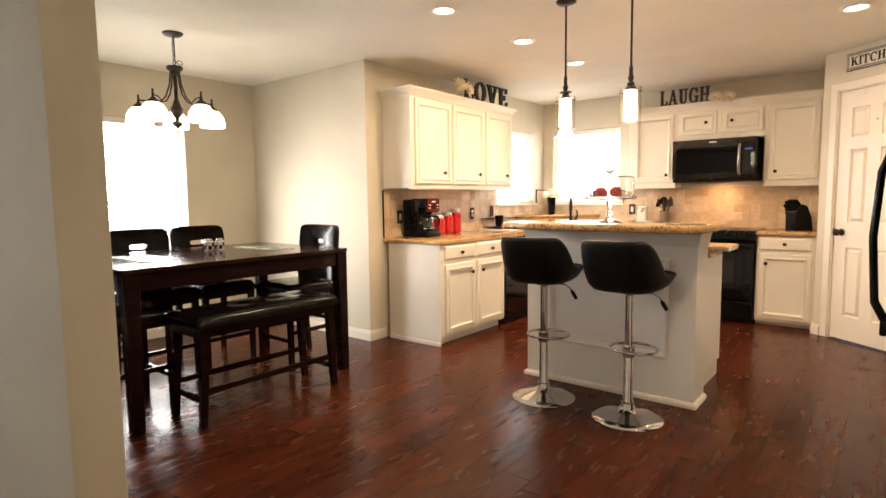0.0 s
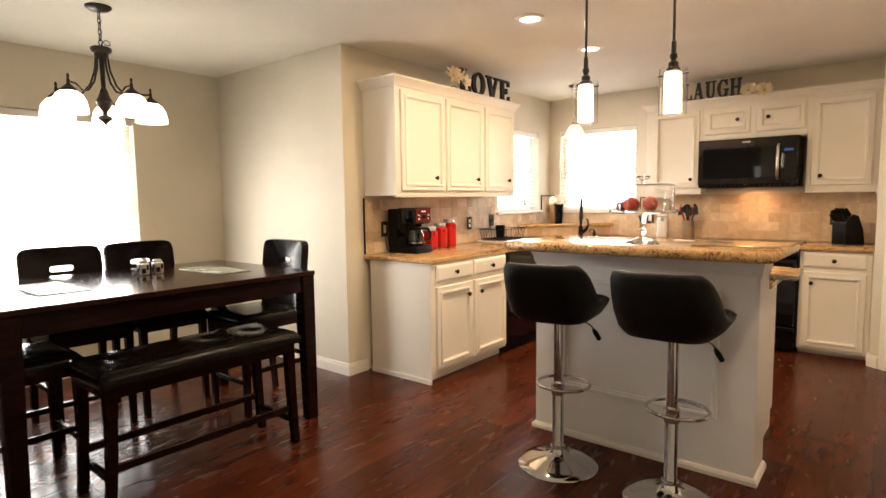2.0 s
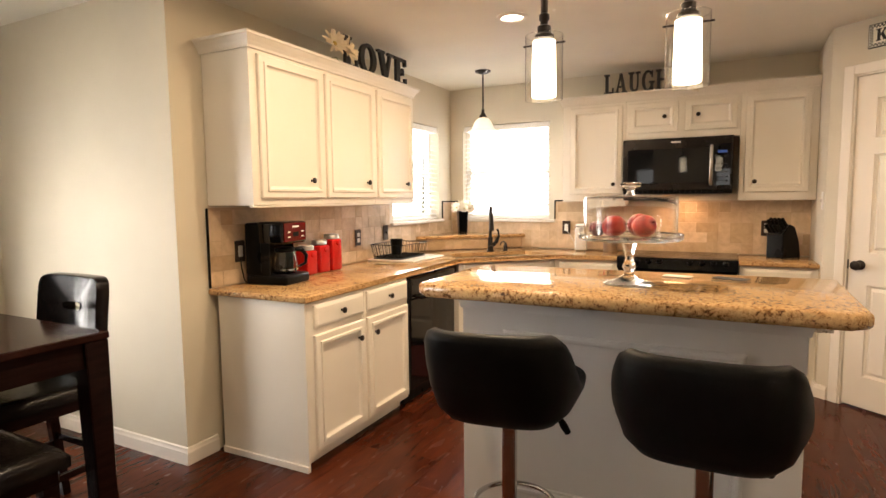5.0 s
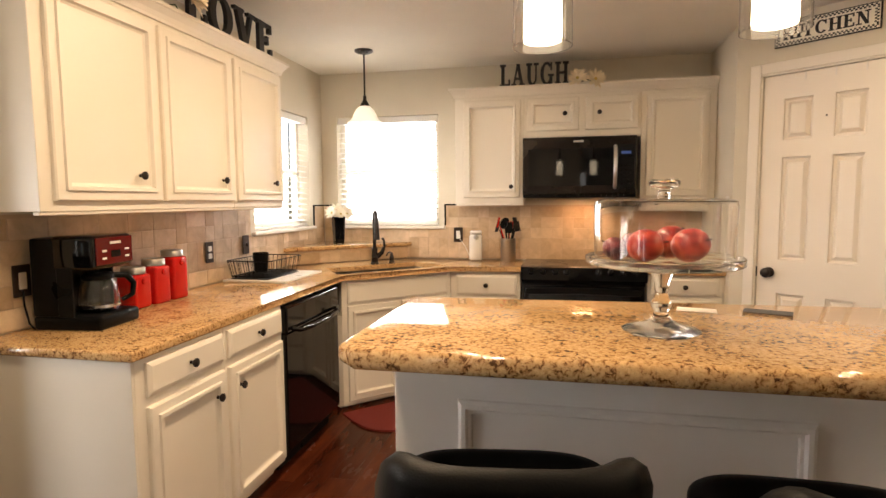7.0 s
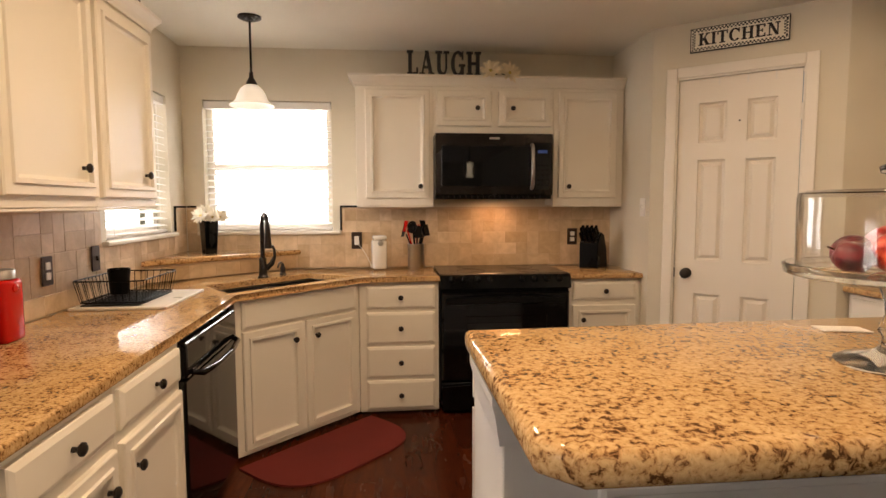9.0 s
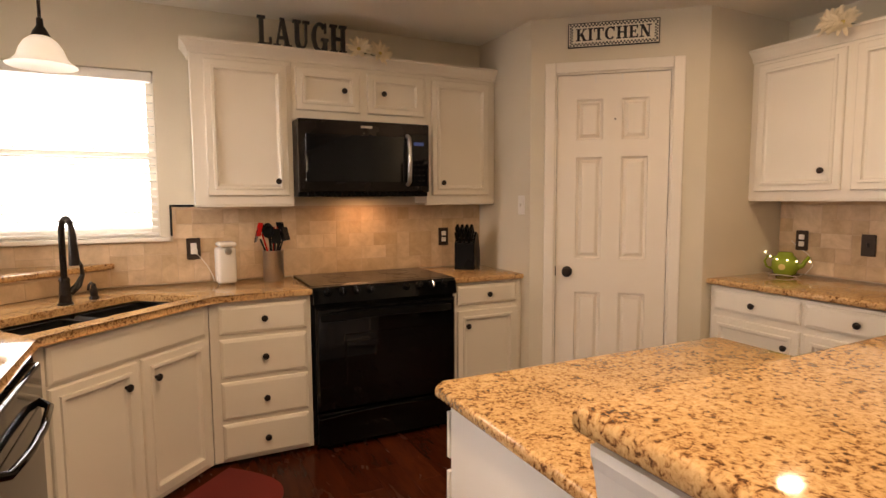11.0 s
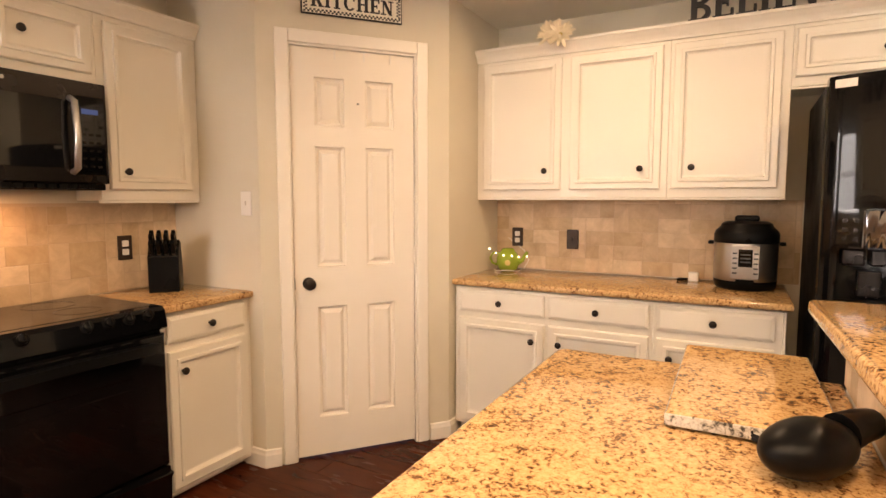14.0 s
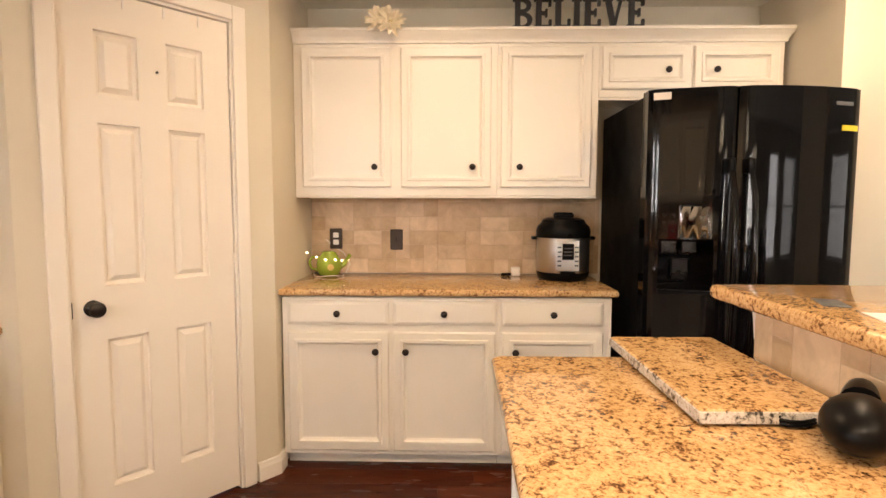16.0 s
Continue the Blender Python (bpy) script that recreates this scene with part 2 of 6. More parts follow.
def lit(name, colour, strength, base=(0.9, 0.85, 0.75)):
    m, t, b = mat(name, base, 0.4)
    b.inputs["Emission Color"].default_value = (*colour, 1)
    b.inputs["Emission Strength"].default_value = strength
    return m


SHADE_LIT = lit("lit_opal_glass", (1.0, 0.84, 0.60), 3.2)
SINK_LIT = lit("lit_sink_shade", (1.0, 0.90, 0.74), 0.55)
PEND_LIT = lit("lit_pendant_glass", (1.0, 0.82, 0.56), 5.0)
CAN_LIT = lit("lit_can", (1.0, 0.86, 0.66), 6.0)
BULB = lit("fairy_bulb", (1.0, 0.85, 0.5), 6.0)
LCD = lit("green_display", (0.3, 1.0, 0.2), 1.2, (0.02, 0.05, 0.02))
BLUE_LCD = lit("blue_display", (0.1, 0.3, 1.0), 0.12, (0.01, 0.02, 0.05))


def blind_mat():
    m, t, b = mat("blind_slat", (0.86, 0.85, 0.82), 0.5)
    tr = node(t, "ShaderNodeBsdfTranslucent", Color=(0.9, 0.88, 0.84, 1))
    mx = node(t, "ShaderNodeMixShader", [(b, "BSDF", 1), (tr, "BSDF", 2)], Fac=0.5)
    t.links.new(mx.outputs[0], t.nodes["Material Output"].inputs["Surface"])
    return m


SLAT = blind_mat()
SKYGLOW = lit("overexposed_sky", (1.0, 0.98, 0.94), 1.35, (0.8, 0.8, 0.8))
GRASS = painted("outdoor_ground", (0.10, 0.11, 0.05), 0.95, 30, 0.5, 0.3)

# ---- mesh helpers ----


def thing(name, at, rz=0, label="", category="", group="", kind=""):
    ob = new(name)
    ob.empty_display_size = 0.1
    ob.matrix_world = pose(*at, 0, 0, rz)
    return tagged(ob, label, category, group, kind)


def part(name, bm, material, parent=None, label="", smooth=None):
    bmesh.ops.recalc_face_normals(bm, faces=bm.faces)
    me = bpy.data.meshes.new(name)
    bm.to_mesh(me)
    bm.free()
    me.materials.append(material)
    if smooth is not None:
        me.shade_smooth()
        me.set_sharp_from_angle(angle=radians(smooth))
    ob = new(name, me)
    ob.parent = parent
    return tagged(ob, label)


def bm_new():
    return bmesh.new()


def box(bm, x0, y0, z0, x1, y1, z1, bev=0.0, seg=1, m=None):
    vs = [bm.verts.new(Vector(p)) for p in ((x0, y0, z0), (x1, y0, z0), (x1, y1, z0), (x0, y1, z0), (x0, y0, z1), (x1, y0, z1), (x1, y1, z1), (x0, y1, z1))]
    fs = [bm.faces.new([vs[i] for i in q]) for q in ((3, 2, 1, 0), (4, 5, 6, 7), (0, 1, 5, 4), (1, 2, 6, 5), (2, 3, 7, 6), (3, 0, 4, 7))]
    geo = vs
    if bev > 0:
        ed = list({e for f in fs for e in f.edges})
        res = bmesh.ops.bevel(bm, geom=ed, offset=bev, segments=seg, affect="EDGES", profile=0.5)
        geo = list({v for f in res["faces"] for v in f.verts} | {v for v in vs if v.is_valid})
    if m is not None:
        bmesh.ops.transform(bm, matrix=m, verts=geo)
    return bm


def lathe(bm, profile, seg=32, at=(0, 0, 0), m=None):
    rings = []
    for r, z in profile:
        if r < 1e-6:
            rings.append([bm.verts.new((at[0], at[1], at[2] + z))])
        else:
            rings.append([bm.verts.new((at[0] + r * math.cos(2 * math.pi * i / seg), at[1] + r * math.sin(2 * math.pi * i / seg), at[2] + z)) for i in range(seg)])
    for a, b in zip(rings, rings[1:]):
        for i in range(seg):
            j = (i + 1) % seg
            if len(a) == 1 and len(b) == 1:
                continue
            if len(a) == 1:
                bm.faces.new((a[0], b[j], b[i]))
            elif len(b) == 1:
                bm.faces.new((a[i], a[j], b[0]))
            else:
                bm.faces.new((a[i], a[j], b[j], b[i]))
    for ring, flip in ((rings[0], True), (rings[-1], False)):
        if len(ring) > 1:
            bm.faces.new(ring[::-1] if flip else ring)
    if m is not None:
        bmesh.ops.transform(bm, matrix=m, verts=[v for r in rings for v in r])
    return bm


def tube(bm, pts, r, seg=10, closed=False, caps=True):
    pts = [Vector(p) for p in pts]
    n = len(pts)
    rings, ref = [], None
    for i, p in enumerate(pts):
        a = pts[(i - 1) % n] if (closed or i > 0) else p
        b = pts[(i + 1) % n] if (closed or i < n - 1) else p
        d = (b - a).normalized()
        if ref is None:
            ref = d.orthogonal().normalized()
        ref = (ref - d * ref.dot(d)).normalized()
        o = d.cross(ref)
        rr = r[i] if isinstance(r, (list, tuple)) else r
        rings.append([bm.verts.new(p + rr * (ref * math.cos(2 * math.pi * k / seg) + o * math.sin(2 * math.pi * k / seg))) for k in range(seg)])
    for i in range(n if closed else n - 1):
        a, b = rings[i], rings[(i + 1) % n]
        for k in range(seg):
            bm.faces.new((a[k], a[(k + 1) % seg], b[(k + 1) % seg], b[k]))
    if caps and not closed:
        bm.faces.new(rings[0][::-1])
        bm.faces.new(rings[-1])
    return bm


def prism(bm, poly, z0, z1, bev=0.0, seg=2):
    lo = [bm.verts.new((x, y, z0)) for x, y in poly]
    hi = [bm.verts.new((x, y, z1)) for x, y in poly]
    n = len(poly)
    f = [bm.faces.new(lo[::-1]), bm.faces.new(hi)]
    for i in range(n):
        bm.faces.new((lo[i], lo[(i + 1) % n], hi[(i + 1) % n], hi[i]))
    if bev > 0:
        ed = list({e for q in f for e in q.edges})
        bmesh.ops.bevel(bm, geom=ed, offset=bev, segments=seg, affect="EDGES", profile=0.5)
    return bm


def ball(bm, at, rx, ry=None, rz=None, u=20, v=12):
    bmesh.ops.create_uvsphere(bm, u_segments=u, v_segments=v, radius=1, matrix=Matrix.Translation(at) @ Matrix.Diagonal((rx, ry or rx, rz or rx, 1)))
    return bm


def ringpanel(bm, x0, z0, x1, z1, rings, cap=True):
    """A front in the xz plane, looking to -y: nested rectangles of (inset, depth towards -y)."""
    loops = []
    for i, d in rings:
        loops.append([bm.verts.new(p) for p in ((x0 + i, -d, z0 + i), (x1 - i, -d, z0 + i), (x1 - i, -d, z1 - i), (x0 + i, -d, z1 - i))])
    for a, b in zip(loops, loops[1:]):
        for k in range(4):
            bm.faces.new((a[k], a[(k + 1) % 4], b[(k + 1) % 4], b[k]))
    bm.faces.new(loops[-1])
    if cap:
        bm.faces.new(loops[0][::-1])
    return bm


def sweep(bm, path, profile, closed=False):
    """Moulding along a flat path with mitred corners. profile: (out to the right of the path, z)."""
    P = [Vector((x, y)) for x, y in path]
    n = len(P)
    rows = []
    for i, p in enumerate(P):
        a = (p - P[i - 1]).normalized() if (closed or i > 0) else None
        b = (P[(i + 1) % n] - p).normalized() if (closed or i < n - 1) else None
        a, b = a or b, b or a
        na, nb = Vector((a.y, -a.x)), Vector((b.y, -b.x))
        mt = (na + nb)
        mt = mt / max(0.2, (1 + na.dot(nb)))
        rows.append([bm.verts.new((p.x + mt.x * o, p.y + mt.y * o, z)) for o, z in profile])
    k = len(profile)
    for i in range(n if closed else n - 1):
        a, b = rows[i], rows[(i + 1) % n]
        for j in range(k):
            bm.faces.new((a[j], a[(j + 1) % k], b[(j + 1) % k], b[j]))
    if not closed:
        bm.faces.new(rows[0][::-1])
        bm.faces.new(rows[-1])
    return bm


def text_mesh(words, size, depth, bold=0.0, spread=1.0):
    cu = bpy.data.curves.new("letters", "FONT")
    cu.body, cu.size, cu.extrude, cu.offset, cu.space_character = words, size, depth, bold, spread
    cu.align_x = "CENTER"
    ob = bpy.data.objects.new("letters", cu)
    scene.collection.objects.link(ob)
    dg = bpy.context.evaluated_depsgraph_get()
    me = bpy.data.meshes.new_from_object(ob.evaluated_get(dg))
    bpy.data.objects.remove(ob)
    return me


def letters(name, words, size, depth, material, parent, m, bold=0.0, spread=1.0, label=""):
    me = text_mesh(words, size, depth, bold, spread)
    me.materials.clear()
    me.materials.append(material)
    ob = new(name, me)
    ob.parent = parent
    ob.matrix_local = m
    return tagged(ob, label)


def arc(cx, cz, rx, rz, a0, a1, n=20):
    return [(cx + rx * math.cos(radians(a0 + (a1 - a0) * k / n)), cz + rz * math.sin(radians(a0 + (a1 - a0) * k / n))) for k in range(n + 1)]


def band(outer, inner):
    """Quads between two polylines of equal length."""
    return [[outer[k], outer[k + 1], inner[k + 1], inner[k]] for k in range(len(outer) - 1)]


def bar2(x0, z0, x1, z1):
    return [[(x0, z0), (x1, z0), (x1, z1), (x0, z1)]]


def stroke(x0, x1, w, z0=0.0, z1=1.0):
    """A slanted stem from (x0, z0) to (x1, z1), w wide."""
    return [[(x0 - w / 2, z0), (x0 + w / 2, z0), (x1 + w / 2, z1), (x1 - w / 2, z1)]]


def slab_letter(ch):
    """A bold slab-serif capital one unit high: its width and convex pieces."""
    S, T, F = 0.20, 0.10, 0.09
    stem = lambda x: bar2(x - S / 2, 0, x + S / 2, 1) + bar2(x - 0.18, 0, x + 0.18, F) + bar2(x - 0.18, 1 - F, x + 0.18, 1)
    if ch == "I":
        return 0.38, stem(0.19)
    if ch == "L":
        return 0.66, stem(0.19) + bar2(0.19, 0, 0.64, T) + bar2(0.54, 0, 0.64, 0.30)
    if ch == "E":
        return 0.70, stem(0.19) + bar2(0.19, 0, 0.66, T) + bar2(0.57, 0, 0.67, 0.28) + bar2(0.19, 1 - T, 0.64, 1) + bar2(0.55, 0.74, 0.65, 1) + bar2(0.19, 0.46, 0.50, 0.56) + bar2(0.43, 0.38, 0.51, 0.64)
    if ch == "H":
        return 0.86, stem(0.20) + stem(0.66) + bar2(0.2, 0.46, 0.66, 0.56)
    if ch == "N":
        return 0.88, bar2(0.14, 0, 0.23, 1) + bar2(0.65, 0, 0.74, 1) + stroke(0.68, 0.20, 0.22) + bar2(0.02, 0, 0.36, F) + bar2(0.02, 1 - F, 0.2, 1) + bar2(0.52, 1 - F, 0.86, 1)
    if ch == "T":
        return 0.76, bar2(0.28, 0, 0.48, 1) + bar2(0.18, 0, 0.58, F) + bar2(0.02, 1 - T, 0.74, 1) + bar2(0.02, 0.70, 0.11, 1) + bar2(0.65, 0.70, 0.74, 1)
    if ch == "K":
        return 0.84, stem(0.19) + stroke(0.30, 0.66, 0.11, 0.38, 1) + stroke(0.66, 0.40, 0.22, 0, 0.62) + bar2(0.50, 0, 0.84, F) + bar2(0.50, 1 - F, 0.80, 1)
    if ch == "V":
        return 0.86, stroke(0.43, 0.19, 0.20) + stroke(0.44, 0.69, 0.10) + bar2(0.02, 1 - F, 0.38, 1) + bar2(0.54, 1 - F, 0.84, 1)
    if ch == "A":
        return 0.88, stroke(0.68, 0.43, 0.20) + stroke(0.17, 0.42, 0.10) + bar2(0.02, 0, 0.34, F) + bar2(0.50, 0, 0.86, F) + bar2(0.26, 0.28, 0.62, 0.37)
    if ch == "U":
        return 0.84, bar2(0.11, 0.34, 0.31, 1) + bar2(0.58, 0.34, 0.68, 1) + band(arc(0.395, 0.35, 0.285, 0.37, 180, 360), arc(0.445, 0.35, 0.135, 0.25, 180, 360)) + bar2(0.02, 1 - F, 0.40, 1) + bar2(0.48, 1 - F, 0.80, 1)
    if ch == "O":
        return 0.84, band(arc(0.42, 0.5, 0.39, 0.52, 0, 360, 36), arc(0.42, 0.5, 0.19, 0.42, 0, 360, 36))
    if ch == "C":
        return 0.80, band(arc(0.42, 0.5, 0.39, 0.52, 42, 318, 30), arc(0.42, 0.5, 0.19, 0.42, 42, 318, 30)) + bar2(0.64, 0.66, 0.73, 1.0)
    if ch == "G":
        return 0.86, band(arc(0.42, 0.5, 0.39, 0.52, 42, 320, 30), arc(0.42, 0.5, 0.19, 0.42, 42, 320, 30)) + bar2(0.64, 0.66, 0.73, 1.0) + bar2(0.58, 0.02, 0.76, 0.46) + bar2(0.48, 0.38, 0.84, 0.47)
    lobe = lambda z, rz, rx: band(arc(0.34, z, rx, rz, -90, 90, 16), arc(0.34, z, rx - 0.18, rz - 0.085, -90, 90, 16)) + bar2(0.2, z + rz - 0.085, 0.345, z + rz) + bar2(0.2, z - rz, 0.345, z - rz + 0.085)
    return 0.76, stem(0.19) + lobe(0.27, 0.27, 0.40) + lobe(0.765, 0.235, 0.36)


def slab_word(text, width, height, depth, material, parent, at):
    """Letters of a word, each a mesh of its own in the xz plane, facing -y, centred on at."""
    glyphs = [slab_letter(ch) for ch in text]
    gap = 0.03
    k = width / (sum(g[0] for g in glyphs) + gap * (len(text) - 1))
    x = at[0] - width / 2
    for w, polys in glyphs:
        bm = bm_new()
        for n, poly in enumerate(polys):
            e = 0.00025 * (n % 4)
            pts = [(x + px * k, at[2] + pz * height) for px, pz in poly]
            fr_ = [bm.verts.new((px, at[1] - depth - e, pz)) for px, pz in pts]
            bk_ = [bm.verts.new((px, at[1] + e, pz)) for px, pz in pts]
            bm.faces.new(fr_)
            bm.faces.new(bk_[::-1])
            for i in range(len(pts)):
                j = (i + 1) % len(pts)
                bm.faces.new((fr_[i], bk_[i], bk_[j], fr_[j]))
        part("letter", bm, material, parent)
        x += (w + gap) * k

# ---- structure ----
CEILING = 2.435
TILT_W = 0.5
NW_O = Vector((-3.69, 3.61))
WU = Vector((-math.sin(radians(TILT_W)), math.cos(radians(TILT_W))))
WV = Vector((math.cos(radians(TILT_W)), math.sin(radians(TILT_W))))


def wp(u, v, z=0.0):
    """A place by the kitchen's west wall: u along it to the north, v out from it."""
    p = NW_O + WU * u + WV * v
    return (p.x, p.y, z)


RZ_W, RZ_N, RZ_E = 90 + TILT_W, 0, -90


def wall_boxes(bm, length, thick, height, holes=()):
    """A wall from x 0 to length, y 0 (room side) to thick, with holes (x0, x1, z0, z1)."""
    xs = sorted({0, length, *[h[0] for h in holes], *[h[1] for h in holes]})
    zs = sorted({0, height, *[h[2] for h in holes], *[h[3] for h in holes]})
    for a, b in zip(xs, xs[1:]):
        run = []
        for c, d in zip(zs, zs[1:]):
            if any(h[0] <= a and b <= h[1] and h[2] <= c and d <= h[3] for h in holes):
                continue
            if run and abs(run[-1][1] - c) < 1e-6:
                run[-1][1] = d
            else:
                run.append([c, d])
        for c, d in run:
            box(bm, a, 0, c, b, thick, d)
    return bm


def wall(name, at, rz, length, holes=(), thick=0.16, label="greige painted drywall wall", height=CEILING):
    ob = part(name, wall_boxes(bm_new(), length, thick, height, holes), WALL)
    ob.matrix_world = pose(*at, 0, 0, rz)
    return tagged(ob, label, "wall", kind="structure")


W_WIN = (2.07, 2.92, 1.172, 2.045)
NY = 6.80
wall_west = wall("wall_west", wp(0, 0), RZ_W, 3.30, [W_WIN])
N_LEN = 3.20
wall_north = wall("wall_north", (-3.80, NY, 0), 0, N_LEN, [(0.22, 1.10, 1.165, 2.075)])
wall("wall_pantry_west", (-0.65, NY, 0), -90, NY - 6.168, thick=0.10)
PA, PB = Vector((-0.65, 6.168)), Vector((0.118, 5.535))
PDIR = (PB - PA).normalized()
PLEN = (PB - PA).length
PRZ = math.degrees(math.atan2(PDIR.y, PDIR.x))


def pp(u, v, z=0.0):
    """A place by the angled pantry wall: u along it, v out into the room."""
    n = Vector((PDIR.y, -PDIR.x))
    p = PA + PDIR * u + n * v
    return (p.x, p.y, z)


D0, D1, DTOP = 0.158, 0.796, 2.100
wall("wall_pantry", pp(0, 0), PRZ, PLEN, [(D0 - 0.02, D1 + 0.02, 0, DTOP + 0.015)], thick=0.11)
wall("wall_pantry_south", (0.118, 5.535, 0), 0, 0.80, thick=0.10)
wall_east = wall("wall_east", (0.80, 5.535, 0), -90, 5.535 - 2.955 + 0.1)
wall("wall_fridge_stub", (0.96, 2.955, 0), 180, 0.96 - 0.085, thick=0.14)
wall("wall_living_east", (0.085, 2.815, 0), -90, 7.05)
wall("wall_dining_north", (-5.54, 3.61, 0), 0, 1.85)
wall("wall_living_west", (-5.38, -4.2, 0), 90, 7.81, [(3.65, 4.35, 0.5, 2.05), (2.0, 3.2, 0.5, 2.05), (5.95, 7.07, 0.50, 1.99)])
wall("wall_living_south", (0.2, -4.1, 0), 180, 5.7, [(1.3, 3.6, 0.45, 2.1)])
wall("wall_dining_south", (-1.41, 0.605, 0), 180, 1.0, thick=0.098).location.y = 0.715
wall("wall_pantry_back", (-0.2, 7.4, 0), 0, 1.2)

bm = bm_new()
prism(bm, [(-5.7, -4.4), (1.1, -4.4), (1.1, 7.6), (-5.7, 7.6)], CEILING, CEILING + 0.15)
tagged(part("ceiling", bm, CEIL), "knockdown-textured warm white ceiling", "ceiling", kind="structure")
bm = bm_new()
prism(bm, [(-5.7, -4.4), (1.1, -4.4), (1.1, 7.6), (-5.7, 7.6)], -0.12, -0.010)
floor = tagged(part("floor", bm, painted("floor_base", (0.02, 0.008, 0.005), 0.8, 60, 0.2)), "dark reddish-brown hand-scraped hardwood floor", "floor", kind="structure")
bm = bm_new()
prism(bm, [(-400, -400), (400, -400), (400, 400), (-400, 400)], -0.5, -0.3)
tagged(part("ground", bm, GRASS), "grassy ground outside the house", "ground", kind="structure")

# baseboards
BASE = [(0.0, 0.0), (0.016, 0.0), (0.016, 0.065), (0.012, 0.075), (0.010, 0.088), (0.0, 0.092)]


def skirting(path, label="white painted baseboard"):
    bm = bm_new()
    sweep(bm, path, BASE)
    return tagged(part("baseboard", bm, TRIM), label, "baseboard", kind="structure")


skirting([(-5.38, 0.0), (-5.38, 3.61), (-3.69, 3.61), wp(0.19, 0)[:2]])
skirting([(-0.65, 6.30), (-0.65, 6.168), pp(D0 - 0.085, 0)[:2]])
skirting([pp(D1 + 0.085, 0)[:2], tuple(PB), (0.20, 5.535)])
skirting([(0.085, 2.955), (0.085, -4.1), (-5.38, -4.1), (-5.38, 0.0)])
skirting([(-2.41, 0.605), (-1.41, 0.605), (-1.41, 0.715), (-2.41, 0.715)][::-1])


# windows
def window(name, at, rz, w, z0, z1, label, blind=True):
    """In the opening of width w; x along the wall, y outwards, at the room face of the wall."""
    ob = tagged(thing(name, at, rz), label, "window", kind="structure")
    f = 0.045
    bm = bm_new()
    box(bm, 0, 0.085, z0, f, 0.135, z1, 0.004)
    box(bm, w - f, 0.085, z0, w, 0.135, z1, 0.004)
    box(bm, f, 0.085, z0, w - f, 0.135, z0 + f, 0.004)
    box(bm, f, 0.085, z1 - f, w - f, 0.135, z1, 0.004)
    part("window_frame", bm, TRIM, ob)
    zm = (z0 + z1) / 2
    bm = bm_new()
    box(bm, f, 0.09, zm - 0.022, w - f, 0.13, zm + 0.022, 0.004)
    part("meeting_rail", bm, TRIM, ob)
    for a, b in ((z0 + f, zm - 0.022), (zm + 0.022, z1 - f)):
        bm = bm_new()
        box(bm, f, 0.108, a, w - f, 0.112, b)
        part("pane", bm, GLASS, ob).visible_shadow = False
    bm = bm_new()
    box(bm, -0.05, -0.035, z0 - 0.022, w + 0.05, 0.0, z0 + 0.002, 0.006, 2)
    box(bm, 0.003, 0.0, z0 - 0.010, w - 0.003, 0.085, z0 + 0.002)
    part("window_sill", bm, TRIM, ob)
    bm = bm_new()
    box(bm, -0.6, 1.0, z0 - 0.7, w + 0.6, 1.02, z1 + 0.8)
    bd = part("backdrop", bm, SKYGLOW)
    bd.matrix_world = pose(*at, 0, 0, rz)
    tagged(bd, "bright overexposed daylight outside the window", "backdrop", kind="structure")
    if not blind:
        return ob
    bl = tagged(thing("window_blind", at, rz), "white two-inch slatted window blind, lowered and open", "blind", "window blinds")
    bm = bm_new()
    box(bm, 0.006, 0.012, z1 - 0.055, w - 0.006, 0.065, z1 - 0.004, 0.004)
    part("headrail", bm, WHITE_PL, bl)
    bm = bm_new()
    box(bm, 0.010, 0.018, z0 + 0.008, w - 0.010, 0.062, z0 + 0.026, 0.004)
    part("bottom_rail", bm, WHITE_PL, bl)
    n = int((z1 - z0 - 0.11) / 0.043)
    bm = bm_new()
    box(bm, 0.010, -0.024, -0.0012, w - 0.010, 0.024, 0.0012)
    first = part("slat", bm, SLAT, bl)
    for k in range(n):
        ob2 = first if k == 0 else first.copy()
        if k:
            scene.collection.objects.link(ob2)
        ob2.matrix_local = pose(0, 0.040, z0 + 0.055 + 0.043 * k, 14)
    for x in (0.12, w - 0.12):
        bm = bm_new()
        tube(bm, [(x, 0.016, z0 + 0.02), (x, 0.016, z1 - 0.03)], 0.0015, 5)
        part("ladder_cord", bm, WHITE_PL, bl)
    return ob


window("window_1", (-5.38, 1.75, 0), 90, 1.12, 0.50, 1.99, "white-framed dining window with bright daylight behind")
window("window_2", wp(W_WIN[0], 0), RZ_W, 0.85, 1.172, 2.045, "white-framed kitchen window beside the sink corner")
window("window_3", (-3.58, NY, 0), 0, 0.88, 1.165, 2.075, "white-framed kitchen window above the corner sink")
window("window_4", (-5.38, -0.55, 0), 90, 0.70, 0.5, 2.05, "tall white-framed living room window", False)
window("window_5", (-5.38, -2.2, 0), 90, 1.20, 0.5, 2.05, "white-framed living room window", False)
# unseen window, added with its glowing backdrop to light from behind
window("added_window_6", (-1.1, -4.1, 0), 180, 2.30, 0.45, 2.1, "wide white-framed living room window, unseen, added as back light", False)

# ---- cabinets ----
DOOR_RINGS = [(0, 0), (0, 0.014), (0.005, 0.019), (0.034, 0.019), (0.037, 0.027), (0.050, 0.027), (0.055, 0.013), (0.064, 0.008), (0.080, 0.008)]
DRAWER_RINGS = [(0, 0), (0, 0.011), (0.004, 0.014), (0.016, 0.019)]


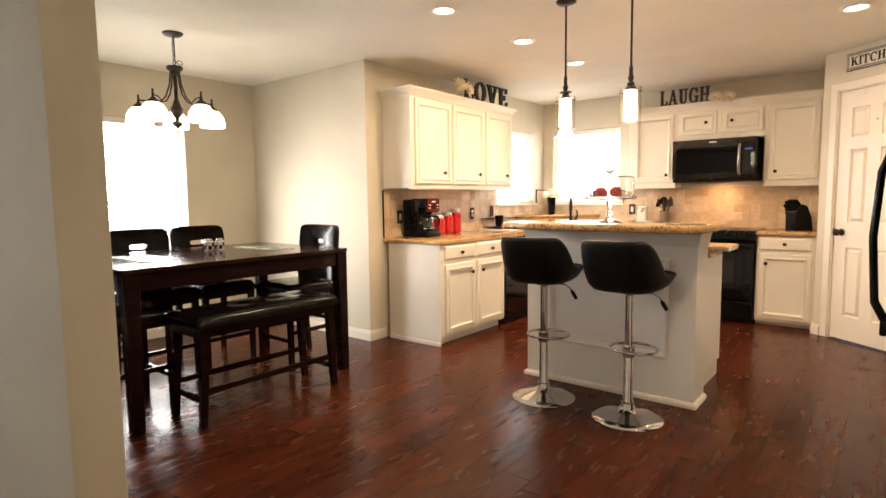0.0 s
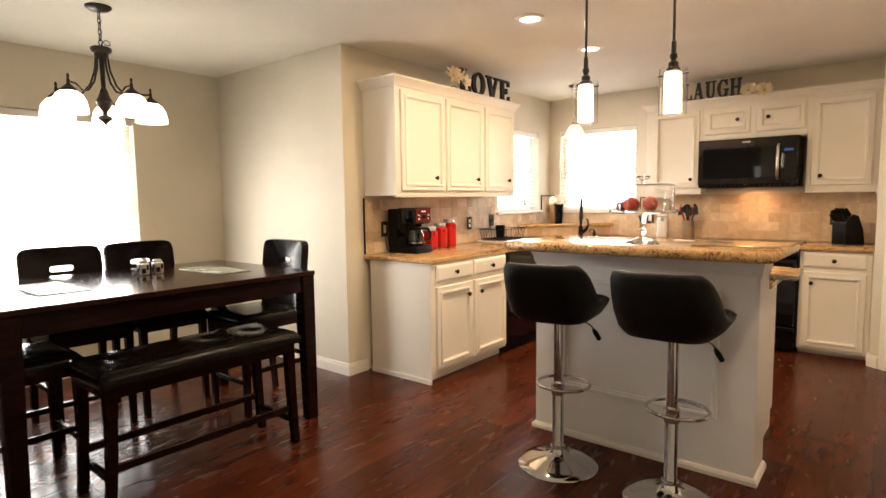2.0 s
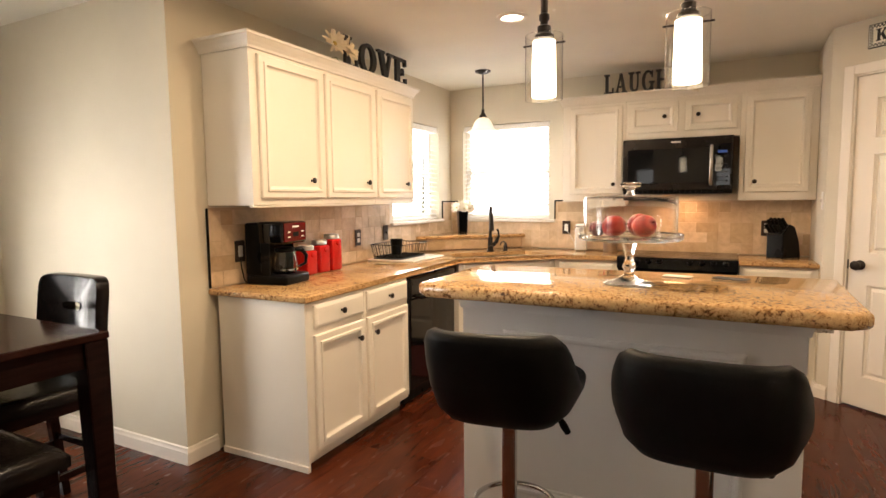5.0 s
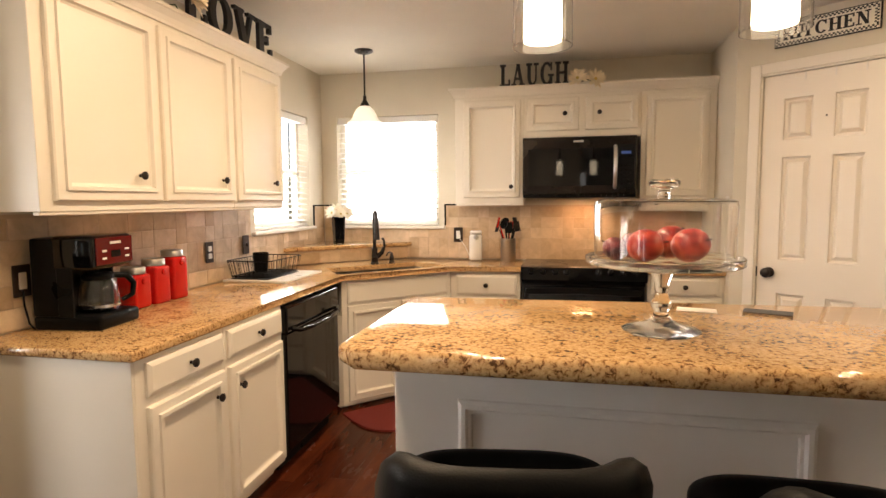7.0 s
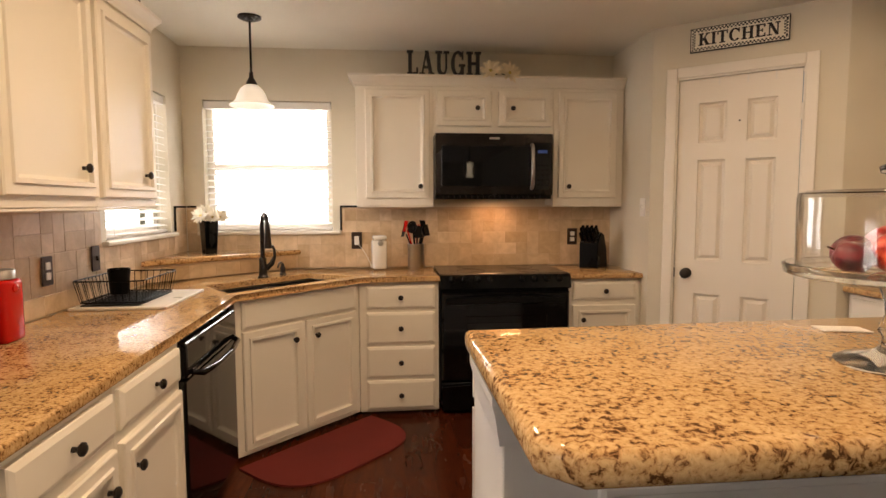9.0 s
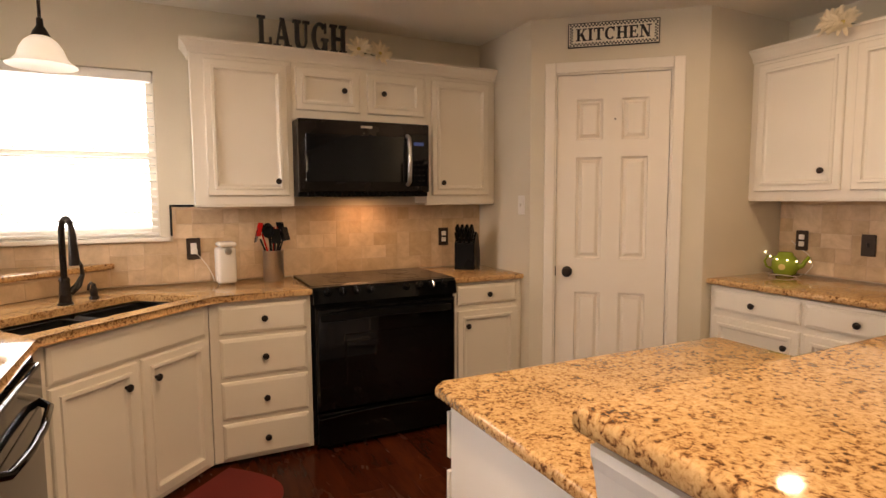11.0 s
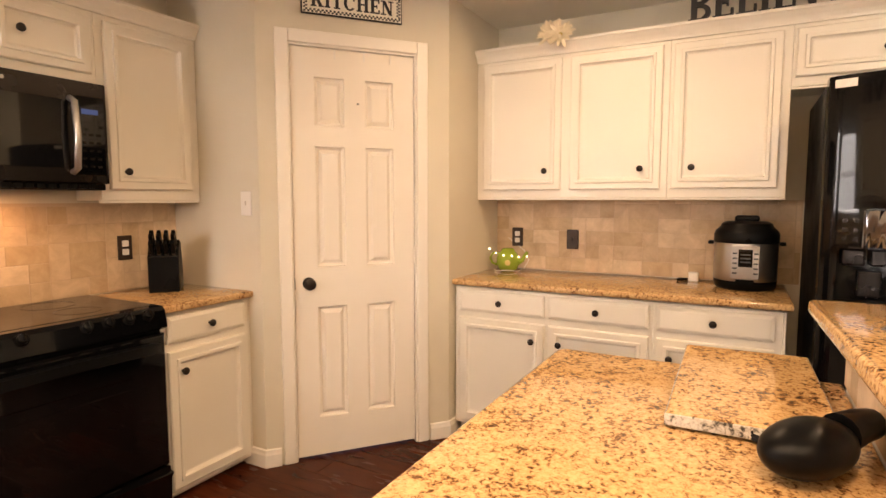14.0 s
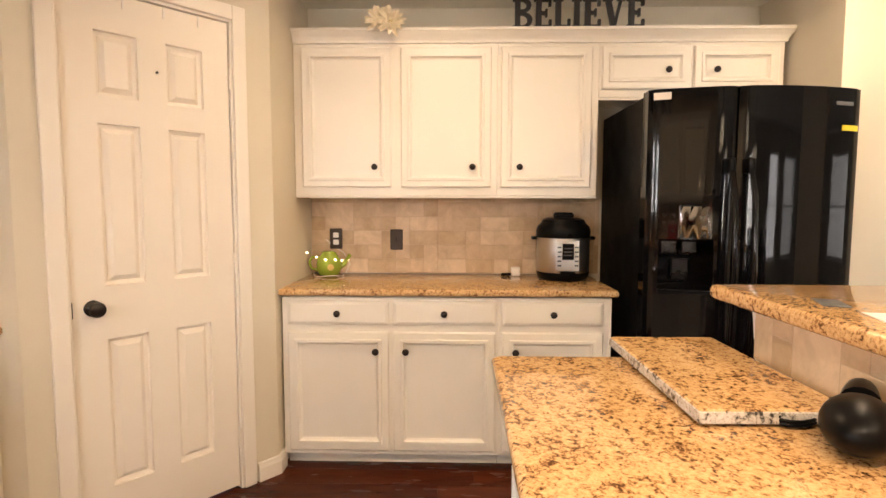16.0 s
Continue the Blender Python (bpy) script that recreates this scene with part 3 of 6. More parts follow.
def knob(parent, x, z, y=-0.019):
    bm = bm_new()
    lathe(bm, [(0.0075, 0.0), (0.006, 0.010), (0.010, 0.014), (0.0165, 0.020), (0.0165, 0.026), (0.010, 0.031), (0.0, 0.032)], 16, m=pose(x, y, z, 90))
    part("knob", bm, BRONZE, parent, "dark oil-rubbed bronze knob", 40)


def cab_door(parent, x0, z0, x1, z1, kx=None, kz=None):
    bm = bm_new()
    ringpanel(bm, x0, z0, x1, z1, DOOR_RINGS)
    d = part("door", bm, CAB, parent)
    if kx is not None:
        knob(d, kx, kz)
    return d


def cab_drawer(parent, x0, z0, x1, z1, with_knob=True):
    bm = bm_new()
    ringpanel(bm, x0, z0, x1, z1, DRAWER_RINGS)
    d = part("drawer", bm, CAB, parent)
    if with_knob:
        knob(d, (x0 + x1) / 2, (z0 + z1) / 2)
    return d


CTOP = 0.900
CT = 0.034


def base_cabinet(at, rz, w, cols, depth=0.59, foot=0.070, label="white painted base cabinet with a drawer over a door", open_ends=()):
    """cols: (x0, x1, knob side) columns, each a drawer above a door; or ('stack', x0, x1)."""
    c = thing("base_cabinet", at, rz, label, "cabinet", "base cabinets")
    top = CTOP - CT - 0.004
    bm = bm_new()
    box(bm, 0, 0, foot, w, depth, top, 0.002)
    part("body", bm, CAB, c)
    bm = bm_new()
    box(bm, 0.002, 0.065, 0, w - 0.002, depth - 0.02, foot - 0.001)
    part("toe_kick", bm, CAB, c)
    for col in cols:
        if col[0] == "stack":
            for a, b in ((0.695, 0.840), (0.470, 0.670), (0.252, 0.448), (0.045, 0.230)):
                cab_drawer(c, col[1], a, col[2], b)
        else:
            x0, x1, side = col
            cab_drawer(c, x0, 0.728, x1, 0.845)
            kx = x1 - 0.062 if side == "r" else x0 + 0.062
            cab_door(c, x0, foot + 0.025, x1, 0.692, kx, 0.600)
    for e in open_ends:
        bm = bm_new()
        if e == "l":
            box(bm, -0.012, 0.0, 0.0, -0.001, depth, top, 0.001)
        else:
            box(bm, w + 0.001, 0.0, 0.0, w + 0.012, depth, top, 0.001)
        part("end_panel", bm, CAB, c)
        bm = bm_new()
        x = -0.012 if e == "l" else w + 0.012
        s = -1 if e == "l" else 1
        box(bm, min(x, x + s * 0.012), -0.002, 0, max(x, x + s * 0.012), depth, 0.035, 0.003)
        part("shoe_moulding", bm, TRIM, c)
    return c


FV = 0.64
NF = 6.262
base_cabinet(wp(0.208, FV), RZ_W, 0.490, [(0.045, 0.472, "r")], label="white painted base cabinet with drawer at the counter end", open_ends="l")
base_cabinet(wp(0.699, FV), RZ_W, 0.485, [(0.018, 0.470, "l")])
base_cabinet((-2.494, NF, 0), 0, 0.504, depth=0.535, foot=0.028, cols=[("stack", 0.044, 0.479)], label="white painted base cabinet with a stack of four drawers")
base_cabinet((-1.135, NF, 0), 0, 0.475, depth=0.535, foot=0.045, cols=[(0.025, 0.445, "l")], label="white painted base cabinet with drawer and door beside the range", open_ends="r")
base_cabinet((0.185, 5.525, 0), -90, 1.065, [(0.030, 0.525, "r"), (0.548, 1.045, "l")], label="white painted double base cabinet with two drawers and two doors")
base_cabinet((0.185, 4.460, 0), -90, 0.530, [(0.015, 0.500, "l")], label="white painted base cabinet with drawer and door beside the refrigerator", open_ends="r")

# corner sink cabinet, across the corner
SA, SB = Vector((-3.098, 5.655)), Vector((-2.495, NF))
SD = (SB - SA).normalized()
SRZ = math.degrees(math.atan2(SD.y, SD.x))
SW = (SB - SA).length
sink_cab = thing("sink_cabinet", (SA.x, SA.y, 0), SRZ, "white painted corner sink cabinet with two raised panel doors", "cabinet", "base cabinets")
bm = bm_new()
prism(bm, [(0.004, 0), (SW - 0.004, 0), (SW + 0.30, 0.31), (0.46, 0.88), (-0.38, 0.37)], 0.030, CTOP - CT - 0.24)
part("body", bm, CAB, sink_cab)
bm = bm_new()
box(bm, 0.004, 0, 0.62, SW - 0.004, 0.05, CTOP - CT - 0.004)
part("rail", bm, CAB, sink_cab)
bm = bm_new()
box(bm, 0.0, 0.06, 0, SW, 0.4, 0.029)
part("toe_kick", bm, CAB, sink_cab)
cab_drawer(sink_cab, 0.04, 0.705, SW - 0.04, 0.850, False)
cab_door(sink_cab, 0.04, 0.055, SW / 2 - 0.012, 0.692, SW / 2 - 0.075, 0.60)
cab_door(sink_cab, SW / 2 + 0.012, 0.055, SW - 0.04, 0.692, SW / 2 + 0.075, 0.60)

CROWN = [(0.0, 0.0), (0.010, 0.0), (0.012, 0.012), (0.022, 0.030), (0.040, 0.052), (0.046, 0.056), (0.046, 0.070), (0.0, 0.070)]


def crown(path, z, parent_label):
    bm = bm_new()
    sweep(bm, path, [(o, z + dz) for o, dz in CROWN])
    return tagged(part("crown_moulding", bm, CAB), parent_label, "moulding", kind="structure")


def wall_cabinet(at, rz, w, z0, z1, doors, depth=0.30, label="white painted wall cabinet with raised panel doors"):
    c = thing("wall_cabinet", at, rz, label, "cabinet", "wall cabinets")
    bm = bm_new()
    box(bm, 0, 0, z0, w, depth, z1, 0.002)
    part("body", bm, CAB, c)
    for x0, x1, a, b, kx, kz in doors:
        cab_door(c, x0, a, x1, b, kx, kz)
    bm = bm_new()
    box(bm, 0.001, 0.001, z1 + 0.0005, w - 0.001, depth, z1 + 0.0705)
    part("top_deck", bm, CAB, c)
    bm = bm_new()
    box(bm, 0, 0.004, z0 - 0.012, w, 0.03, z0 - 0.0005, 0.002)
    part("light_rail", bm, CAB, c)
    return c


UV = 0.335
WZ0, WZ1 = 1.345, 2.125
wall_cabinet(wp(0.195, UV), RZ_W, 1.110, WZ0, WZ1, [(0.050, 0.557, WZ0 + 0.035, WZ1 - 0.02, 0.430, WZ0 + 0.135), (0.583, 1.095, WZ0 + 0.035, WZ1 - 0.02, 0.990, WZ0 + 0.135)], UV - 0.006, "white painted two-door wall cabinet above the coffee maker")
wall_cabinet(wp(1.306, UV), RZ_W, 0.524, WZ0, WZ1, [(0.022, 0.504, WZ0 + 0.035, WZ1 - 0.02, 0.385, WZ0 + 0.135)], UV - 0.006, "white painted single-door wall cabinet beside the sink window")
crown([wp(0.195, 0)[:2], wp(0.195, UV)[:2], wp(1.830, UV)[:2], wp(1.830, 0)[:2]], WZ1 + 0.001, "white crown moulding along the cabinet tops")
NZ0, NZ1 = 1.345, 2.150
wall_cabinet((-2.52, 6.595, 0), 0, 0.525, NZ0, NZ1, [(0.065, 0.500, NZ0 + 0.05, NZ1 - 0.025, 0.435, NZ0 + 0.13)], NY - 6.598, "white painted wall cabinet between sink window and microwave")
wall_cabinet((-1.994, 6.595, 0), 0, 0.838, 1.840, NZ1, [(0.022, 0.400, 1.885, NZ1 - 0.025, 0.30, 2.005), (0.448, 0.818, 1.885, NZ1 - 0.025, 0.545, 2.005)], NY - 6.598, "white painted short wall cabinet above the microwave")
wall_cabinet((-1.155, 6.595, 0), 0, 0.503, NZ0, NZ1, [(0.035, 0.455, NZ0 + 0.05, NZ1 - 0.025, 0.105, NZ0 + 0.13)], NY - 6.598, "white painted wall cabinet beside the pantry corner")
crown([(-2.52, NY - 0.002), (-2.52, 6.595), (-0.652, 6.595)], NZ1 + 0.001, "white crown moulding along the cabinet tops")
EZ0, EZ1 = 1.360, 2.150
wall_cabinet((0.485, 5.533, 0), -90, 1.075, EZ0, EZ1, [(0.045, 0.516, EZ0 + 0.045, EZ1 - 0.02, 0.43, EZ0 + 0.15), (0.568, 1.042, EZ0 + 0.045, EZ1 - 0.02, 0.945, EZ0 + 0.15)], 0.312, "white painted two-door wall cabinet over the side counter")
wall_cabinet((0.485, 4.457, 0), -90, 0.525, EZ0, EZ1, [(0.018, 0.488, EZ0 + 0.045, EZ1 - 0.02, 0.115, EZ0 + 0.15)], 0.312, "white painted single-door wall cabinet beside the refrigerator")
wall_cabinet((0.485, 3.931, 0), -90, 0.945, 1.870, EZ1, [(0.012, 0.468, 1.912, EZ1 - 0.02, 0.345, 2.005), (0.484, 0.915, 1.912, EZ1 - 0.02, 0.590, 2.005)], 0.312, "white painted short wall cabinet above the refrigerator")
crown([(0.485, 5.533), (0.485, 2.986), (0.798, 2.986)][::1], EZ1 + 0.001, "white crown moulding along the cabinet tops")

# ---- countertops ----


def slab(name, poly, z1, label, thick=CT, bev=0.011):
    bm = bm_new()
    prism(bm, poly, z1 - thick, z1, bev, 3)
    return tagged(part(name, bm, GRANITE, smooth=50), label, "countertop")


C1, C2 = (-3.080, 5.617), (-2.472, 6.226)
SO = Vector((SD.y, -SD.x))
SC = (Vector(C1) + Vector(C2)) / 2
SN = -SO
SINK_HALF, SINK_NEAR, SINK_FAR = 0.42, 0.075, 0.43
s1, s2 = SC - SD * SINK_HALF + SN * SINK_NEAR, SC + SD * SINK_HALF + SN * SINK_NEAR
s3, s4 = SC + SD * 0.36 + SN * SINK_FAR, SC - SD * 0.36 + SN * SINK_FAR
CORNER = (-3.714, NY - 0.004)
bm = bm_new()
outer = [wp(0.175, 0.003)[:2], wp(0.175, 0.665)[:2], C1, C2, (-1.985, 6.226), (-1.985, NY - 0.004), CORNER]
prism(bm, outer, CTOP - CT, CTOP, 0.011, 3)
counter = part("countertop", bm, GRANITE, smooth=50)
bm = bm_new()
prism(bm, [tuple(s1), tuple(s2), tuple(s3), tuple(s4)], CTOP - 0.30, CTOP + 0.1, 0.04, 3)
cut_me = bpy.data.meshes.new("sink_cut")
bm.to_mesh(cut_me)
bm.free()
cutter = bpy.data.objects.new("sink_cut", cut_me)
scene.collection.objects.link(cutter)
md = counter.modifiers.new("cut", "BOOLEAN")
md.object, md.operation, md.solver = cutter, "DIFFERENCE", "EXACT"
dg = bpy.context.evaluated_depsgraph_get()
cut_counter = bpy.data.meshes.new_from_object(counter.evaluated_get(dg))
counter.modifiers.clear()
counter.data = cut_counter
counter.data.materials.clear()
counter.data.materials.append(GRANITE)
bpy.data.objects.remove(cutter)
tagged(counter, "golden brown speckled granite countertop with corner sink cut-out", "countertop")
slab("countertop", [(-1.140, 6.226), (-0.653, 6.226), (-0.653, NY - 0.004), (-1.140, NY - 0.004)], CTOP, "golden brown speckled granite countertop beside the range")
slab("countertop", [(0.150, 5.532), (0.150, 3.895), (0.797, 3.895), (0.797, 5.532)][::-1], CTOP + 0.005, "golden brown speckled granite side countertop")

# sink bowls
sink = thing("corner_sink", (SC.x, SC.y, 0), SRZ, "black composite double-bowl undermount sink in the corner counter", "sink")
for a, b in ((-0.40, -0.015), (0.015, 0.40)):
    bm = bm_new()
    box(bm, a, 0.082, CTOP - 0.22, b, 0.425, CTOP - CT - 0.002, 0.03, 3)
    top = [f for f in bm.faces if f.normal.z > 0.9 and f.calc_center_median().z > CTOP - CT - 0.01]
    bmesh.ops.delete(bm, geom=top, context="FACES")
    bmesh.ops.solidify(bm, geom=bm.faces[:], thickness=0.006)
    part("bowl", bm, SINKM, sink, smooth=40)
    bm = bm_new()
    lathe(bm, [(0.0, 0.004), (0.030, 0.004), (0.042, 0.0), (0.042, -0.002)], 20, ((a + b) / 2, 0.25, CTOP - 0.212))
    part("drain", bm, STEEL, sink, "steel drain")

# raised ledge behind the sink
L1, L2 = wp(2.44, 0.004)[:2], (-2.93, NY - 0.003)
bm = bm_new()
prism(bm, [L1, L2, CORNER], 1.000, 1.032, 0.008, 2)
tagged(part("sink_ledge", bm, GRANITE, smooth=50), "triangular granite ledge in the corner behind the sink", "ledge")
ld = (Vector(L2) - Vector(L1)).normalized()
ln = Vector((-ld.y, ld.x))
k1, k2 = Vector(L1) + ln * 0.025 + ld * 0.03, Vector(L2) + ln * 0.025 - ld * 0.03
bm = bm_new()
prism(bm, [tuple(k1), tuple(k2), tuple(k2 + ln * 0.02), tuple(k1 + ln * 0.02)], CTOP + 0.001, 0.999)
ledge_front = tagged(part("ledge_riser", bm, GROUT), "tan travertine tiled riser under the sink ledge", "riser", kind="structure")

# ---- island ----
IX0, IX1, IY0, IY1 = -2.114, -0.998, 3.635, 3.864
isl = thing("kitchen_island", ((IX0 + IX1) / 2, IY0, 0), 0, "white painted kitchen island with raised panel front", "island")
ox, oy = -(IX0 + IX1) / 2, -IY0
HW = (IX1 - IX0) / 2
bm = bm_new()
box(bm, -HW, 0, 0, HW, IY1 - IY0, 1.046, 0.003)
part("knee_wall", bm, ISLE, isl)
bm = bm_new()
box(bm, -HW + 0.085, IY1 - IY0 + 0.001, 0.095, HW - 0.055, 0.865, CTOP - CT - 0.004, 0.003)
part("body", bm, ISLE, isl)
bm = bm_new()
box(bm, -HW + 0.085, IY1 - IY0 + 0.001, 0, HW - 0.055, 0.80, 0.094)
part("toe_kick", bm, ISLE, isl)
bm = bm_new()
sweep(bm, [(-HW, IY1 - IY0), (-HW, 0), (HW, 0), (HW, IY1 - IY0)], [(0, 0), (0.018, 0), (0.018, 0.018), (0.010, 0.030), (0.0, 0.034)])
part("shoe_moulding", bm, TRIM, isl)
bm = bm_new()
sweep(bm, [(-HW, IY1 - IY0), (-HW, 0), (HW, 0), (HW, IY1 - IY0)], [(0, 0.955), (0.006, 0.955), (0.010, 0.975), (0.016, 1.010), (0.022, 1.030), (0.022, 1.045), (0, 1.045)])
part("cove_moulding", bm, ISLE, isl)
bm = bm_new()
cx0, cx1, cz0, cz1 = -1.95 + ox, -1.155 + ox, 0.272, 0.885
loops = []
for i, d in [(0, 0.0005), (0.002, 0.010), (0.010, 0.016), (0.020, 0.016), (0.026, 0.008), (0.034, 0.008), (0.036, 0.0005)]:
    loops.append([bm.verts.new(p) for p in ((cx0 + i, -d, cz0 + i), (cx1 - i, -d, cz0 + i), (cx1 - i, -d, cz1 - i), (cx0 + i, -d, cz1 - i))])
for a, b in zip(loops, loops[1:]):
    for k in range(4):
        bm.faces.new((a[k], a[(k + 1) % 4], b[(k + 1) % 4], b[k]))
part("panel_moulding", bm, ISLE, isl)
# drawers and doors on the side towards the range
back = pose(HW - 0.055, 0.865, 0, 0, 0, 180)
for k in range(2):
    x0 = 0.03 + k * 0.49
    for fn, a, b, rings in (("drawer", 0.728, 0.845, DRAWER_RINGS), ("door", 0.11, 0.692, DOOR_RINGS)):
        bm = bm_new()
        ringpanel(bm, x0, a, x0 + 0.46, b, rings)
        d = part(fn, bm, ISLE, isl)
        d.matrix_local = back
        knob(d, x0 + (0.23 if fn == "drawer" else 0.40 - 0.34 * k), 0.786 if fn == "drawer" else 0.60)
slab("bar_countertop", [(-2.140, 3.345), (-2.095, 3.300), (-0.95, 3.300), (-0.905, 3.345), (-0.890, 3.940), (-2.142, 3.895)], 1.092, "golden speckled granite raised bar top on the island", 0.044, 0.015)
slab("island_countertop", [(-2.045, 3.868), (-0.985, 3.868), (-0.985, 4.555), (-1.01, 4.575), (-2.02, 4.575), (-2.05, 4.545)], CTOP + 0.004, "golden speckled granite lower island countertop", CT, 0.011)

# ---- pantry door ----
door = tagged(thing("door_1", pp(D0, 0), PRZ), "closed white six-panel pantry door with white casing", "door", kind="structure")
dw = D1 - D0
bm = bm_new()
PX = [(0.115, 0.265), (0.373, 0.523)]
PZ = [(0.215, 0.80), (1.005, 1.615), (1.715, 1.955)]
xs = [0.002, *PX[0], *PX[1], dw - 0.002]
zs = [0.014, *PZ[0], *PZ[1], *PZ[2], DTOP - 0.004]
for i in range(5):
    for j in range(7):
        if i in (1, 3) and j in (1, 3, 5):
            continue
        box(bm, xs[i], 0.012, zs[j], xs[i + 1], 0.047, zs[j + 1])
bmesh.ops.remove_doubles(bm, verts=bm.verts, dist=0.0001)
part("leaf", bm, DOORP, door)
for a, b in PX:
    for c, d in PZ:
        bm = bm_new()
        ringpanel(bm, a, c, b, d, [(0.0, -0.012), (0.003, -0.026), (0.016, -0.032), (0.036, -0.014), (0.040, -0.014)], False)
        part("panel", bm, DOORP, door)
W_ = 0.062
for x0, x1, z0, z1 in ((-0.010 - W_, -0.010, 0, DTOP + 0.01 + W_), (dw + 0.010, dw + 0.010 + W_, 0, DTOP + 0.01 + W_), (-0.010, dw + 0.010, DTOP + 0.01, DTOP + 0.01 + W_)):
    bm2 = bm_new()
    box(bm2, x0, -0.016, z0, x1, -0.0005, z1, 0.005, 2)
    part("casing", bm2, TRIM, door)
for x0, x1 in ((-0.019, -0.002), (dw + 0.002, dw + 0.019)):
    bm = bm_new()
    box(bm, x0, -0.001, 0, x1, 0.108, DTOP + 0.012)
    part("jamb", bm, TRIM, door)
bm = bm_new()
box(bm, -0.002, -0.001, DTOP, dw + 0.002, 0.108, DTOP + 0.012)
part("head_jamb", bm, TRIM, door)
for z in (0.24, 1.05, 1.86):
    bm = bm_new()
    tube(bm, [(dw + 0.001, 0.004, z - 0.045), (dw + 0.001, 0.004, z + 0.045)], 0.0065, 8)
    part("hinge", bm, TRIM, door)
bm = bm_new()
lathe(bm, [(0.031, 0), (0.031, 0.005), (0.020, 0.010), (0.012, 0.018), (0.012, 0.032), (0.024, 0.040), (0.030, 0.052), (0.027, 0.062), (0.015, 0.068), (0, 0.069)], 24, m=pose(0.070, 0.012, 0.925, 90))
part("door_knob", bm, BRONZE, door, "round oil-rubbed bronze door knob", 40)
bm = bm_new()
box(bm, -0.003, 0.004, 0.895, 0.003, 0.014, 0.955, 0.001)
part("strike_plate", bm, BRONZE, door)
bm = bm_new()
lathe(bm, [(0.005, 0), (0.005, 0.006), (0.0, 0.007)], 10, m=pose(0.335, 0.012, 1.835, 90))
part("hook", bm, BRONZE, door)
for x in (0.22, 0.37, 0.51):
    bm = bm_new()
    box(bm, x - 0.004, 0.008, DTOP - 0.05, x + 0.004, 0.011, DTOP - 0.002)
    part("over_door_strap", bm, WHITE_PL, door)

# KITCHEN sign above it
sign = thing("kitchen_sign", pp(0.215, 0.002, 2.250), PRZ, "cream KITCHEN sign with black checkered border above pantry door", "sign")
bm = bm_new()
box(bm, 0, -0.012, 0, 0.510, 0, 0.140, 0.002)
part("board", bm, LETTER, sign)
bm = bm_new()
box(bm, 0.006, -0.0145, 0.006, 0.504, -0.0122, 0.134)
part("face", bm, SIGN_FACE, sign)
bm = bm_new()
n = 50
c = 0.0098
for k in range(n):
    for r in range(2):
        if (k + r) % 2 == 0:
            for z0 in (0.008 + r * 0.0085, 0.132 - (r + 1) * 0.0085):
                box(bm, 0.010 + k * c, -0.0165, z0, 0.010 + (k + 1) * c, -0.0147, z0 + 0.0085)
for k in range(11):
    for r in range(2):
        if (k + r) % 2 == 0:
            for x0 in (0.010 + r * c, 0.500 - (r + 1) * c):
                box(bm, x0, -0.0165, 0.026 + k * 0.008, x0 + c, -0.0147, 0.026 + (k + 1) * 0.008)
tagged(part("checker_border", bm, LETTER, sign), kind="stuff")
slab_word("KITCHEN", 0.42, 0.070, 0.0020, LETTER, sign, (0.255, -0.0147, 0.036))

# ---- range ----
rng = thing("range", (-1.979, 6.212, 0), 0, "black slide-in electric range with glass cooktop", "range")
RW = 0.834
bm = bm_new()
box(bm, 0, 0.03, 0.08, RW, 0.555, 0.885, 0.004)
part("body", bm, BLACK_PLASTIC, rng)
bm = bm_new()
box(bm, 0.02, 0.06, 0, RW - 0.02, 0.54, 0.079)
part("plinth", bm, BLACK_PLASTIC, rng)
bm = bm_new()
box(bm, -0.004, 0.055, 0.887, RW + 0.004, 0.556, 0.908, 0.004, 2)
cooktop = part("cooktop", bm, COOK_GLASS, rng, "black ceramic glass cooktop")
for x, y, r in ((0.22, 0.20, 0.095), (0.60, 0.20, 0.08), (0.22, 0.42, 0.07), (0.60, 0.42, 0.095)):
    bm = bm_new()
    tube(bm, [(x + r * math.cos(2 * math.pi * i / 40), y + r * math.sin(2 * math.pi * i / 40), 0.9082) for i in range(40)], 0.0008, 4, True)
    part("burner_ring", bm, BLACKSTEEL, cooktop)
bm = bm_new()
vs = [(0.0, 0.812), (-0.010, 0.820), (0.002, 0.890), (0.020, 0.905), (0.055, 0.9065), (0.055, 0.812)]
lo = [bm.verts.new((-0.004, y, z)) for y, z in vs]
hi = [bm.verts.new((RW + 0.004, y, z)) for y, z in vs]
bm.faces.new(lo)
bm.faces.new(hi[::-1])
for i in range(len(vs)):
    bm.faces.new((lo[i], hi[i], hi[(i + 1) % len(vs)], lo[(i + 1) % len(vs)]))
panel = part("control_panel", bm, BLACK, rng)
for x in (0.07, 0.15, 0.23, 0.31, 0.52, 0.60, 0.68, 0.76):
    bm = bm_new()
    lathe(bm, [(0.024, 0), (0.023, 0.008), (0.018, 0.012), (0.017, 0.026), (0.013, 0.029), (0, 0.030)], 20, m=pose(x, 0.005, 0.876, 62))
    kn = part("control_knob", bm, BLACK_PLASTIC, panel, smooth=40)
    bm = bm_new()
    box(bm, -0.003, -0.016, 0.0295, 0.003, 0.016, 0.034, 0.001, 1, pose(x, 0.005, 0.876, 62))
    part("grip_ridge", bm, BLACK, kn)
bm = bm_new()
box(bm, 0.37, 0.0005, 0.845, 0.46, 0.004, 0.880, 0.001, 1, Matrix.Rotation(radians(-9.7), 4, "X") @ Matrix.Translation((0, 0.137, -0.012)))
part("display", bm, BLACK_GLASS, panel)
bm = bm_new()
